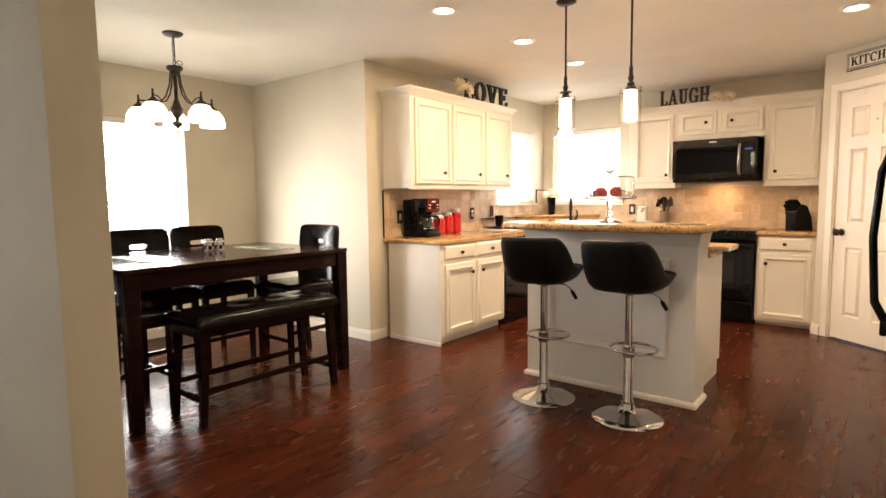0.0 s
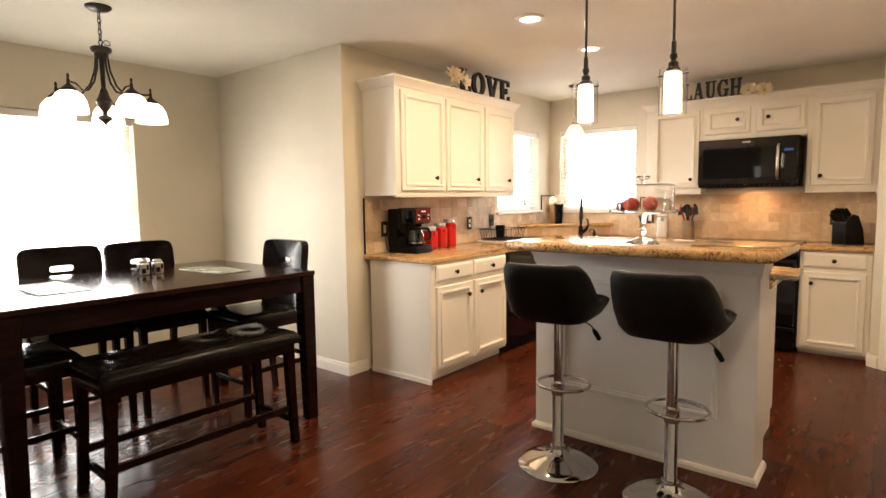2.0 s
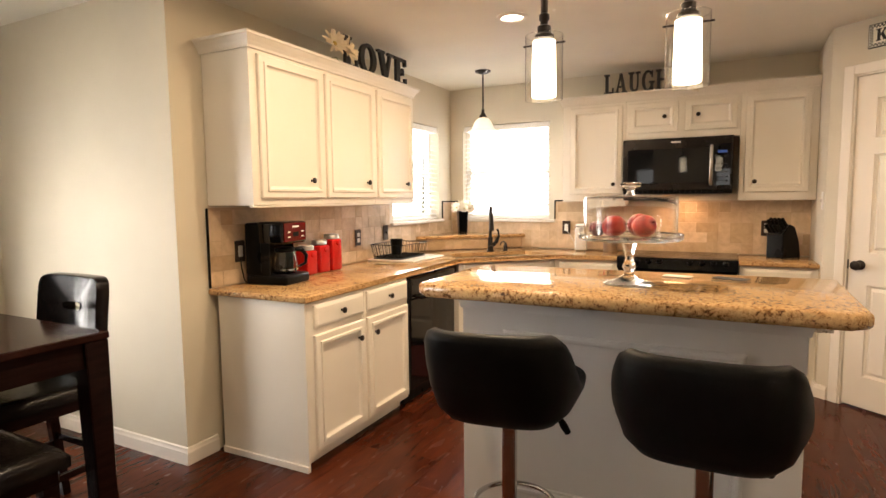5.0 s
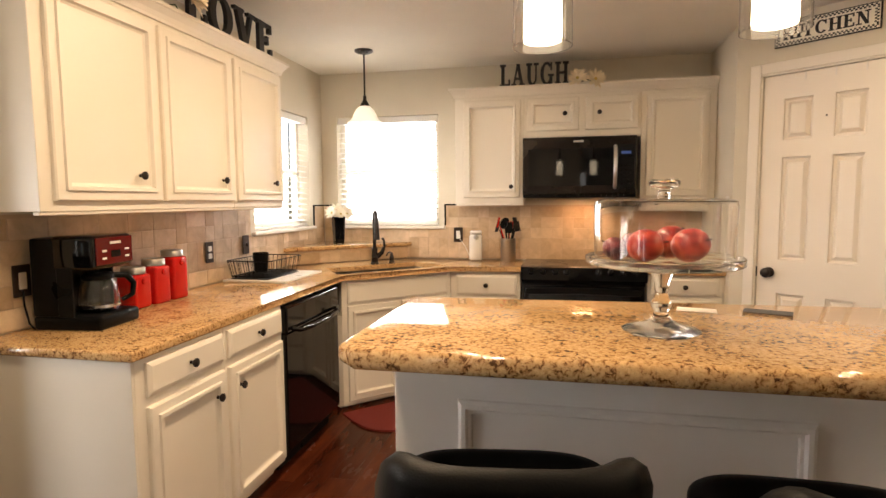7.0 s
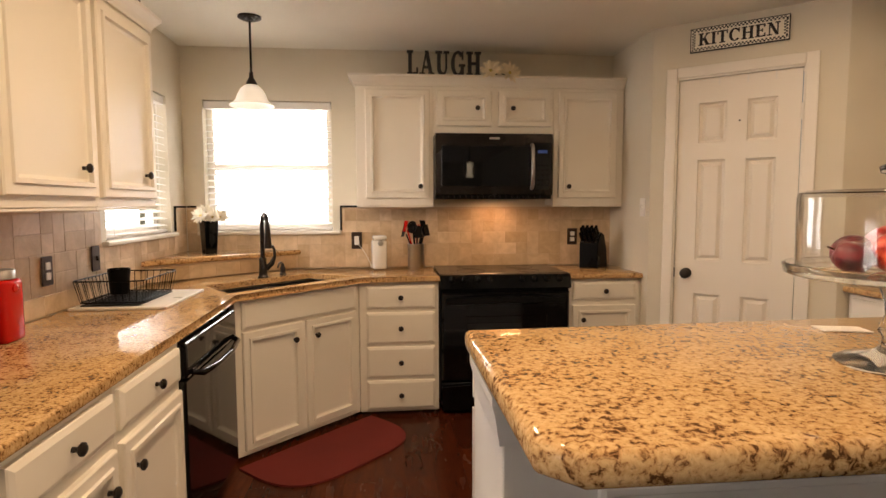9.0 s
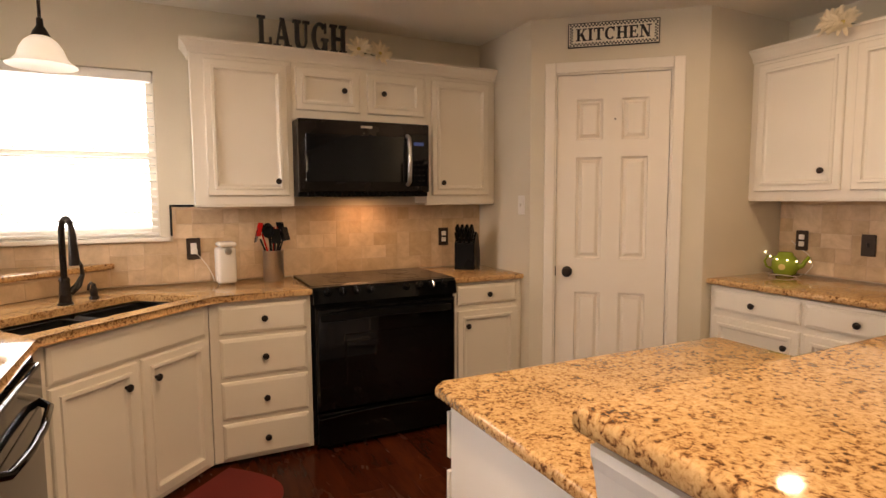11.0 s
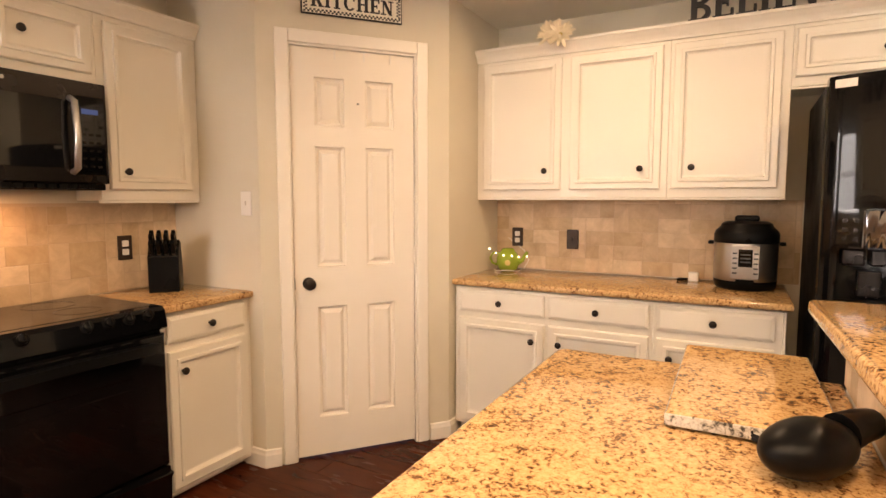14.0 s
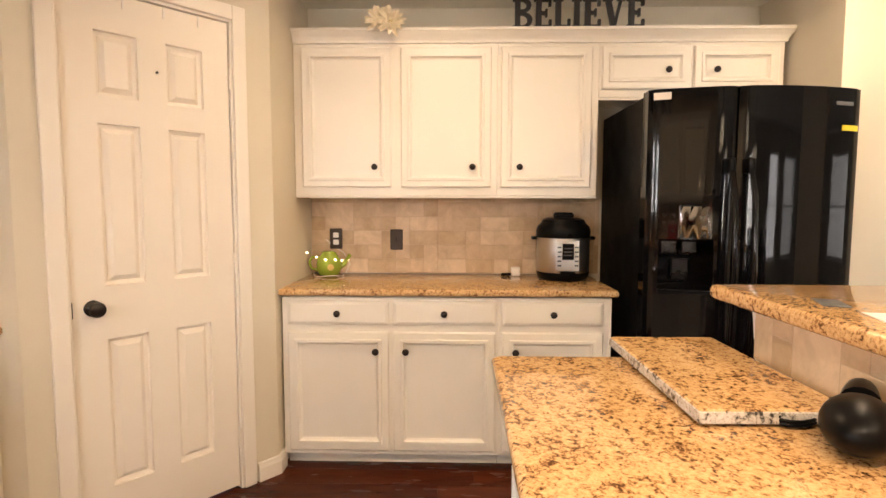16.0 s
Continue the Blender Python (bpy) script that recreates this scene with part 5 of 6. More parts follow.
bench = thing("dining_bench", (-3.215, 2.19, 0), 0, "tufted black leather bench with espresso legs", "bench")
bm = bm_new()
cushion(bm, -0.205, -0.49, 0.205, 0.49, 0.555, 0.632, [(0, -0.32), (0, -0.11), (0, 0.11), (0, 0.32)], 0.012, 18, 44)
part("seat", bm, LEATHER, bench, "tufted black leather seat", 50)
bm = bm_new()
box(bm, -0.185, -0.465, 0.505, 0.185, 0.465, 0.554, 0.004)
part("seat_frame", bm, ESPRESSO, bench)
for sx in (-0.16, 0.16):
    for sy in (-1, 1):
        leg(bench, (sx, sy * 0.445, 0), (sx, sy * 0.44, 0.55), 0.023, sy * 0.02)
    bar(bench, (sx, -0.43, 0.20), (sx, 0.43, 0.20), 0.014)
for sy in (-0.44, 0.44):
    bar(bench, (-0.15, sy, 0.14), (0.15, sy, 0.14), 0.014)

for k, y in enumerate((2.265, 2.345)):
    sh = thing("shaker", (-3.90, y, TZ), 0, "patterned silver glass salt or pepper shaker", "shaker", "table shakers")
    bm = bm_new()
    box(bm, -0.026, -0.026, 0, 0.026, 0.026, 0.070, 0.006, 2)
    part("jar", bm, STEEL, sh)
    bm = bm_new()
    for a in (0, 90, 180, 270):
        q = Matrix.Rotation(radians(a), 4, "Z")
        box(bm, -0.020, -0.0275, 0.012, 0.004, -0.0262, 0.040, 0, 1, q)
        box(bm, 0.008, -0.0275, 0.030, 0.019, -0.0262, 0.060, 0, 1, q)
    part("pattern", bm, BLACK_PLASTIC, sh)
    bm = bm_new()
    lathe(bm, [(0.024, 0.0705), (0.024, 0.080), (0.018, 0.086), (0, 0.087)], 20)
    part("lid", bm, CHROME, sh, "chrome lid", 50)

# ---- lamps ----
# the last fixture goes with the added fifth can
for cx, cy in CANS:
    can = thing("recessed_light", (cx, cy, CEILING), 0, "round recessed ceiling downlight, lit", "light", "recessed lights")
    bm = bm_new()
    lathe(bm, [(0.062, -0.001), (0.066, -0.012), (0.090, -0.006), (0.092, -0.0005)], 36)
    part("trim_ring", bm, TRIM, can, smooth=50)
    bm = bm_new()
    lathe(bm, [(0.0, -0.004), (0.061, -0.004), (0.061, -0.001), (0.0, -0.001)], 30)
    part("lens", bm, CAN_LIT, can, "glowing lens")


def pendant(x, y):
    p = thing("pendant_light", (x, y, 0), 0, "bronze pendant with clear glass cylinder round a lit shade", "pendant", "island pendants")
    bm = bm_new()
    lathe(bm, [(0.0, CEILING), (0.062, CEILING), (0.062, CEILING - 0.008), (0.045, CEILING - 0.020), (0.012, CEILING - 0.026), (0.0, CEILING - 0.026)], 28)
    part("canopy", bm, BRONZE, p, smooth=40)
    bm = bm_new()
    tube(bm, [(0, 0, 1.93), (0, 0, CEILING - 0.02)], 0.0065, 10)
    part("rod", bm, BRONZE, p, smooth=60)
    bm = bm_new()
    lathe(bm, [(0.0, 1.99), (0.011, 1.985), (0.011, 1.935), (0.016, 1.93), (0.016, 1.915), (0.012, 1.91), (0.012, 1.900), (0.021, 1.895), (0.021, 1.875), (0.030, 1.868), (0.030, 1.858), (0.0, 1.856)], 20)
    part("socket_cup", bm, BRONZE, p, smooth=40)
    bm = bm_new()
    lathe(bm, [(0.056, 1.672), (0.058, 1.672), (0.058, 1.868), (0.056, 1.868), (0.056, 1.672)][:4], 36)
    bm.faces.ensure_lookup_table()
    bmesh.ops.delete(bm, geom=[f for f in bm.faces if len(f.verts) > 4], context="FACES_ONLY")
    bm2 = [f for f in bm.faces]
    bmesh.ops.solidify(bm, geom=bm2, thickness=0.0012)
    part("glass_cylinder", bm, GLASS, p, "clear glass cylinder", 60).visible_shadow = False
    bm = bm_new()
    lathe(bm, [(0.0, 1.690), (0.036, 1.682), (0.038, 1.69), (0.035, 1.85), (0.0, 1.852)], 28)
    part("inner_shade", bm, PEND_LIT, p, "glowing opal inner shade", 50)
    for sgn in (-1, 1):
        bm = bm_new()
        tube(bm, [(sgn * 0.030, 0, 1.842), (sgn * 0.066, 0, 1.842)], 0.003, 6)
        part("pin", bm, BRONZE, p)
    return p


pendant(-1.745, 3.455)
pendant(-1.335, 3.447)

sp = thing("pendant_light", (-3.09, 6.15, 0), 0, "bronze rod pendant with white opal bell shade over the sink", "pendant")
bm = bm_new()
lathe(bm, [(0.0, CEILING), (0.066, CEILING), (0.066, CEILING - 0.010), (0.040, CEILING - 0.022), (0.010, CEILING - 0.028), (0, CEILING - 0.028)], 28)
part("canopy", bm, BRONZE, sp, smooth=40)
bm = bm_new()
tube(bm, [(0, 0, 2.10), (0, 0, CEILING - 0.02)], 0.0065, 10)
part("rod", bm, BRONZE, sp, smooth=60)
bm = bm_new()
lathe(bm, [(0, 2.125), (0.012, 2.12), (0.013, 2.09), (0.028, 2.065), (0.036, 2.045), (0.0, 2.043)], 20)
part("socket_cup", bm, BRONZE, sp, smooth=50)
bm = bm_new()
lathe(bm, [(0.036, 2.045), (0.060, 2.025), (0.078, 1.995), (0.090, 1.960), (0.108, 1.940), (0.128, 1.930), (0.126, 1.927), (0.100, 1.936), (0.0, 1.955)], 36)
part("shade", bm, SINK_LIT, sp, "lit white opal bell shade", 60)

chl = thing("chandelier", (-4.15, 2.21, 0), 12, "bronze five-arm chandelier with lit opal glass shades", "chandelier")
bm = bm_new()
lathe(bm, [(0, CEILING), (0.068, CEILING), (0.068, CEILING - 0.008), (0.05, CEILING - 0.022), (0.012, CEILING - 0.030), (0, CEILING - 0.032)], 28)
part("canopy", bm, BRONZE, chl, smooth=40)
for k in range(6):
    bm = bm_new()
    z = CEILING - 0.047 - k * 0.031
    pts = []
    for i in range(14):
        a = 2 * math.pi * i / 14
        px, pz = 0.010 * math.cos(a), 0.021 * math.sin(a)
        pts.append((px, 0, z + pz) if k % 2 == 0 else (0, px, z + pz))
    tube(bm, pts, 0.0026, 6, True)
    part("chain_link", bm, BRONZE, chl)
bm = bm_new()
tube(bm, [(0, 0, 2.215), (0.02, 0.0, 2.235), (0.05, 0, 2.24), (0.085, 0, 2.225), (0.07, 0.01, 2.21), (0.03, 0.01, 2.215), (0.005, 0.0, 2.25), (0.003, 0, 2.40)], 0.0022, 6)
part("cord", bm, BLACK_PLASTIC, chl)
bm = bm_new()
lathe(bm, [(0, 2.205), (0.052, 2.205), (0.056, 2.195), (0.050, 2.180), (0.036, 2.172), (0.036, 2.155), (0.028, 2.148), (0.014, 2.14), (0.012, 1.98), (0.030, 1.93), (0.045, 1.90), (0.030, 1.865), (0.014, 1.845), (0.012, 1.825), (0.034, 1.815), (0.036, 1.800), (0.018, 1.785), (0.007, 1.775), (0.005, 1.765), (0, 1.762)], 24)
part("column", bm, BRONZE, chl, smooth=40)
for k in range(5):
    a = 2 * math.pi * k / 5
    d = Vector((math.cos(a), math.sin(a), 0))
    bm = bm_new()
    pts = [d * 0.030 + Vector((0, 0, 2.165)), d * 0.040 + Vector((0, 0, 2.08)), d * 0.068 + Vector((0, 0, 2.00)), d * 0.115 + Vector((0, 0, 1.945)), d * 0.155 + Vector((0, 0, 1.935)), d * 0.20 + Vector((0, 0, 1.965)), d * 0.252 + Vector((0, 0, 1.968))]
    tube(bm, pts, 0.0058, 8)
    part("arm", bm, BRONZE, chl, smooth=60)
    c = d * 0.252
    bm = bm_new()
    lathe(bm, [(0, 2.012), (0.006, 2.005), (0.008, 1.995), (0.005, 1.985), (0.009, 1.975), (0.009, 1.955), (0.024, 1.940), (0.042, 1.925), (0.044, 1.915), (0, 1.915)], 18, (c.x, c.y, 0))
    part("shade_cap", bm, BRONZE, chl, smooth=50)
    bm = bm_new()
    lathe(bm, [(0.040, 1.918), (0.062, 1.900), (0.080, 1.868), (0.088, 1.830), (0.089, 1.800), (0.086, 1.800), (0.070, 1.83), (0, 1.85)], 28, (c.x, c.y, 0))
    part("shade", bm, SHADE_LIT, chl, "glowing opal glass shade", 60)

# ---- faucet and sink things ----
fq = Vector(SC) + SN * 0.490 + SD * 0.05
faucet = thing("faucet", (fq.x, fq.y, CTOP), SRZ - 19, "oil-rubbed bronze gooseneck pull-down kitchen faucet", "faucet")
bm = bm_new()
lathe(bm, [(0, 0), (0.032, 0), (0.032, 0.008), (0.026, 0.014), (0.024, 0.06), (0.021, 0.10), (0.023, 0.115), (0.018, 0.125), (0.0, 0.126)], 24)
part("base", bm, BRONZE, faucet, smooth=40)
bm = bm_new()
pts = [(0, 0, 0.12), (0, 0, 0.30)] + [(0, -0.065 + 0.065 * math.cos(math.radians(a)), 0.32 + 0.075 * math.sin(math.radians(a))) for a in range(15, 166, 15)] + [(0, -0.129, 0.32)]
tube(bm, pts, 0.0135, 12)
part("neck", bm, BRONZE, faucet, smooth=60)
bm = bm_new()
tube(bm, [(0, -0.129, 0.33), (0, -0.131, 0.28), (0, -0.135, 0.225), (0, -0.136, 0.19)], [0.015, 0.018, 0.021, 0.023], 14)
part("spray_head", bm, BRONZE, faucet, smooth=60)
bm = bm_new()
tube(bm, [(0.018, 0, 0.05), (0.055, 0, 0.085), (0.075, 0, 0.13), (0.072, 0, 0.175), (0.058, 0.0, 0.195)], [0.017, 0.017, 0.010, 0.008, 0.010], 10)
part("lever", bm, BRONZE, faucet, smooth=60)
sq = Vector(SC) + SN * 0.50 + SD * 0.20
soap = thing("soap_dispenser", (sq.x, sq.y, CTOP), SRZ, "oil-rubbed bronze soap dispenser beside the faucet", "soap dispenser")
bm = bm_new()
lathe(bm, [(0, 0), (0.021, 0), (0.021, 0.010), (0.016, 0.016), (0.018, 0.045), (0.012, 0.055), (0.008, 0.075), (0, 0.076)], 20)
part("body", bm, BRONZE, soap, smooth=40)
bm = bm_new()
tube(bm, [(0, 0, 0.072), (-0.03, -0.02, 0.085), (-0.06, -0.045, 0.078), (-0.075, -0.058, 0.060)], 0.006, 8)
part("spout", bm, BRONZE, soap, smooth=60)


def flower(bm, at, r, m=None, petals=16, seed=0):
    rnd = random.Random(seed)
    for k in range(petals):
        a = 2 * math.pi * k / petals + rnd.uniform(-0.1, 0.1)
        lift = rnd.uniform(0.05, 0.75)
        L = r * rnd.uniform(0.85, 1.1)
        w = r * 0.12
        q = Matrix.Translation(at) @ (m or Matrix()) @ Matrix.Rotation(a, 4, "Z") @ Matrix.Rotation(-lift, 4, "Y")
        prof = [(0.10, 0.25, 0.0), (0.45, 0.9, 0.05), (0.80, 1.0, 0.06), (1.0, 0.35, 0.0)]
        rows = []
        for t, ww, h in prof:
            rows.append([bm.verts.new(q @ Vector((L * t, s * w * ww, h * r + (0.03 * r if s else 0)))) for s in (-1, 0, 1)])
        for i in range(3):
            for j in range(2):
                bm.faces.new((rows[i][j], rows[i + 1][j], rows[i + 1][j + 1], rows[i][j + 1]))


def bloom(parent, at, r, m=None, seed=0, petal=PETAL):
    bm = bm_new()
    flower(bm, at, r, m, 24, seed)
    flower(bm, at, r * 0.72, m, 18, seed + 9)
    p = part("bloom", bm, petal, parent, "cream artificial daisy bloom")
    bm = bm_new()
    q = Matrix.Translation(at) @ (m or Matrix())
    c = q @ Vector((0, 0, r * 0.12))
    ball(bm, c, r * 0.16, u=10, v=6)
    part("flower_centre", bm, PISTIL, p)


vase = thing("vase", (-3.50, 6.60, 1.032), 38, "tall square black vase with cream daisies on the ledge", "vase")
bm = bm_new()
lo, hi = 0.036, 0.046
v0 = [bm.verts.new((u * lo, v * lo, 0)) for u, v in ((-1, -1), (1, -1), (1, 1), (-1, 1))]
v1 = [bm.verts.new((u * hi, v * hi, 0.215)) for u, v in ((-1, -1), (1, -1), (1, 1), (-1, 1))]
v2 = [bm.verts.new((u * (hi - 0.004), v * (hi - 0.004), 0.215)) for u, v in ((-1, -1), (1, -1), (1, 1), (-1, 1))]
v3 = [bm.verts.new((u * (lo + 0.002), v * (lo + 0.002), 0.12)) for u, v in ((-1, -1), (1, -1), (1, 1), (-1, 1))]
bm.faces.new(v0[::-1])
for a, b in ((v0, v1), (v1, v2), (v2, v3)):
    for i in range(4):
        bm.faces.new((a[i], a[(i + 1) % 4], b[(i + 1) % 4], b[i]))
bm.faces.new(v3)
part("body", bm, BLACK, vase)
for k, (x, y, z, r) in enumerate(((-0.055, -0.02, 0.245, 0.062), (0.01, -0.045, 0.235, 0.060), (0.07, -0.01, 0.235, 0.060), (-0.01, 0.03, 0.265, 0.062), (0.05, 0.05, 0.25, 0.058))):
    bloom(vase, (x, y, z), r, Matrix.Rotation(radians(40 + 10 * k), 4, "X") @ Matrix.Rotation(radians(20 * (k - 2)), 4, "Y"), k)
    bm = bm_new()
    tube(bm, [(x * 0.3, y * 0.3, 0.125), (x, y, z)], 0.002, 5)
    part("stem", bm, painted("stem_green_%d" % k, (0.05, 0.09, 0.03), 0.6, 80, 0.1), vase)

# dish rack on its mat
rack = thing("dish_rack", wp(1.83, 0.175, CTOP), RZ_W, "black wire dish rack with cup on a drying mat", "dish rack")
bm = bm_new()
box(bm, -0.20, -0.265, 0.0005, 0.31, 0.14, 0.014, 0.005, 2)
part("drying_mat", bm, WHITE_PL, rack, "white tray under the rack")
bm = bm_new()
box(bm, -0.17, -0.14, 0.0145, 0.22, 0.105, 0.019, 0.002)
part("dark_mat", bm, BLACK_PLASTIC, rack)


def rect(x, y, z, r=0.03):
    pts = []
    for cx, cy, a0 in ((x - r, y - r, 0), (-x + r, y - r, 90), (-x + r, -y + r, 180), (x - r, -y + r, 270)):
        for a in (0, 45, 90):
            pts.append((0.025 + cx + r * math.cos(radians(a0 + a)), -0.015 + cy + r * math.sin(radians(a0 + a)), z))
    return pts


for z, s in ((0.125, 1.0), (0.028, 0.9)):
    bm = bm_new()
    tube(bm, rect(0.21 * s, 0.145 * s, z), 0.0032, 6, True)
    part("rail", bm, BLACK_PLASTIC, rack)
wires = []
for k in range(13):
    x = -0.19 + k * 0.0317
    wires.append([(0.025 + x, -0.16, 0.125), (0.025 + x * 0.9, -0.145, 0.028), (0.025 + x * 0.9, 0.115, 0.028), (0.025 + x, 0.130, 0.125)])
for k in range(9):
    y = -0.125 + k * 0.031
    wires.append([(0.235, -0.015 + y, 0.125), (0.214, -0.015 + y * 0.9, 0.028), (-0.164, -0.015 + y * 0.9, 0.028), (-0.185, -0.015 + y, 0.125)])
for w in wires:
    bm = bm_new()
    tube(bm, w, 0.0018, 5)
    part("wire", bm, BLACK_PLASTIC, rack)
bm = bm_new()
lathe(bm, [(0, 0.03), (0.042, 0.03), (0.050, 0.15), (0.047, 0.15), (0.040, 0.04), (0, 0.04)], 20, (0.10, 0.06, 0))
part("utensil_cup", bm, BLACK_PLASTIC, rack, smooth=50)

# ---- coffee maker and canisters ----
cm = thing("coffee_maker", wp(0.51, 0.165, CTOP), RZ_W + 7, "black drip coffee maker with red control panel and glass carafe", "coffee maker")
bm = bm_new()
box(bm, -0.115, -0.155, 0, 0.115, 0.115, 0.055, 0.014, 3)
part("base", bm, BLACK_PLASTIC, cm, smooth=40)
bm = bm_new()
box(bm, -0.115, 0.006, 0.05, 0.115, 0.115, 0.345, 0.012, 2)
part("tank", bm, BLACK_PLASTIC, cm, smooth=40)
for x in (-0.115, 0.107):
    bm = bm_new()
    box(bm, x, -0.050, 0.050, x + 0.008, 0.012, 0.235, 0.002)
    part("cheek", bm, BLACK_PLASTIC, cm)
bm = bm_new()
box(bm, -0.115, -0.135, 0.225, 0.115, 0.03, 0.352, 0.014, 3)
head = part("head", bm, BLACK, cm, smooth=40)
bm = bm_new()
box(bm, -0.100, -0.141, 0.240, 0.108, -0.1352, 0.345, 0.002)
pan = part("control_panel", bm, RED_PANEL, head, "dark red control panel")
bm = bm_new()
box(bm, -0.022, -0.1432, 0.268, 0.030, -0.1412, 0.292)
part("display", bm, BLACK_GLASS, head)
bm = bm_new()
for x in (-0.07, 0.06):
    for z in (0.262, 0.290):
        box(bm, x, -0.1430, z, x + 0.022, -0.1412, z + 0.007)
box(bm, -0.025, -0.1430, 0.318, 0.035, -0.1412, 0.327)
part("markings", bm, PAPER, head)
bm = bm_new()
lathe(bm, [(0, 0.058), (0.062, 0.058), (0.070, 0.075), (0.073, 0.105), (0.066, 0.150), (0.052, 0.180), (0.050, 0.180), (0.064, 0.150), (0.070, 0.105), (0.067, 0.077), (0.060, 0.061), (0, 0.061)], 32, (0.0, -0.065, 0))
car = part("carafe", bm, GLASS, cm, "clear glass carafe", 60)
bm = bm_new()
lathe(bm, [(0.053, 0.178), (0.056, 0.182), (0.056, 0.196), (0.045, 0.205), (0, 0.206)], 28, (0, -0.065, 0))
part("lid", bm, BLACK_PLASTIC, car, smooth=40)
bm = bm_new()
lathe(bm, [(0.0725, 0.075), (0.0745, 0.075), (0.0745, 0.085), (0.0725, 0.085)], 28, (0, -0.065, 0))
part("band", bm, CHROME, car)
bm = bm_new()
tube(bm, [(0.045, -0.095, 0.190), (0.085, -0.125, 0.185), (0.105, -0.140, 0.150), (0.100, -0.136, 0.105), (0.070, -0.112, 0.088)], [0.012, 0.013, 0.011, 0.010, 0.009], 10)
part("handle", bm, BLACK_PLASTIC, car, smooth=60)
bm = bm_new()
tube(bm, [(-0.10, 0.11, 0.02), (-0.125, 0.10, 0.008), (-0.135, 0.11, 0.03), (-0.130, 0.13, 0.10), (-0.115, 0.145, 0.155)], 0.0035, 6)
part("power_cord", bm, BLACK_PLASTIC, cm, smooth=60)
for u, h in ((0.835, 0.155), (0.965, 0.180), (1.093, 0.210)):
    cn = thing("canister", wp(u, 0.115, CTOP), RZ_W, "glossy red canister with steel lid", "canister", "red canisters")
    bm = bm_new()
    box(bm, -0.052, -0.052, 0, 0.052, 0.052, h, 0.016, 3)
    part("body", bm, RED, cn, smooth=50)
    bm = bm_new()
    lathe(bm, [(0.046, h), (0.050, h + 0.002), (0.050, h + 0.028), (0.046, h + 0.032), (0, h + 0.033)], 28)
    part("lid", bm, STEEL, cn, "brushed steel lid", 50)
    bm = bm_new()
    lathe(bm, [(0.014, 0), (0.014, 0.006), (0.006, 0.009), (0, 0.009)], 14, m=pose(0, -0.052, h - 0.03, 90))
    part("clasp", bm, RED, cn)


# ---- outlets ----
def outlet(at, rz, style="outlet", plate=PLATE, face=None):
    o = thing("wall_outlet" if style != "switch" else "light_switch", at, rz, "dark bronze wall plate on the tiled backsplash" if plate is PLATE else "white wall plate on greige drywall", "outlet" if style != "switch" else "switch", "wall plates")
    bm = bm_new()
    box(bm, -0.037, -0.006, -0.060, 0.037, 0, 0.060, 0.003, 1)
    part("plate", bm, plate, o)
    for z in ((-0.021, 0.021) if style == "outlet" else (0,)):
        bm = bm_new()
        if style == "outlet":
            box(bm, -0.016, -0.009, z - 0.015, 0.016, -0.0062, z + 0.015, 0.004, 2)
        elif style == "rocker":
            box(bm, -0.016, -0.010, -0.032, 0.016, -0.0062, 0.032, 0.002)
        else:
            box(bm, -0.005, -0.016, -0.010, 0.005, -0.0062, 0.012, 0.002)
        part("socket" if style == "outlet" else "rocker", bm, face or WHITE_PL, o)
    return o


outlet(wp(0.395, 0.010, 1.085), RZ_W, "rocker")
outlet(wp(1.545, 0.010, 1.085), RZ_W)
outlet(wp(1.93, 0.010, 1.10), RZ_W, "switch", face=BRONZE)
outlet((-2.535, NY - 0.010, 1.095), 0, "rocker")
outlet((-0.945, NY - 0.010, 1.112), 0)
outlet((0.790, 5.385, 1.11), -90)
outlet((0.790, 5.025, 1.105), -90, "switch", face=BRONZE)
outlet((0.790, 4.165, 1.115), -90)
outlet((-0.651, 6.255, 1.33), -90, "switch", plate=WHITE_PL)
outlet((-4.38, 3.609, 0.385), 0, "outlet", plate=WHITE_PL)

# ---- counter things by the range ----
pl = thing("outlet_plug", (-2.527, NY - 0.020, 1.080), 0, "white plug and cord in the outlet beside the can opener", "plug")
bm = bm_new()
box(bm, -0.012, -0.026, -0.014, 0.012, 0.0, 0.014, 0.004, 2)
part("body", bm, WHITE_PL, pl)
bm = bm_new()
tube(bm, [(0.004, -0.022, -0.010), (0.030, -0.034, -0.040), (0.060, -0.036, -0.085), (0.085, -0.030, -0.140), (0.095, -0.030, -0.178)], 0.0028, 6)
part("cord", bm, WHITE_PL, pl, smooth=60)
op = thing("can_opener", (-2.375, 6.68, CTOP), 8, "white upright electric can opener", "can opener")
bm = bm_new()
box(bm, -0.050, -0.055, 0, 0.050, 0.055, 0.205, 0.016, 3)
part("body", bm, CERAMIC, op, smooth=50)
bm = bm_new()
box(bm, -0.045, -0.068, 0.208, 0.050, 0.045, 0.236, 0.012, 2)
part("lever", bm, CERAMIC, op, smooth=50)
bm = bm_new()
lathe(bm, [(0.020, 0), (0.020, 0.006), (0.012, 0.012), (0, 0.012)], 16, m=pose(0.005, -0.055, 0.185, 90))
part("cutter", bm, STEEL, op, "steel cutter wheel")

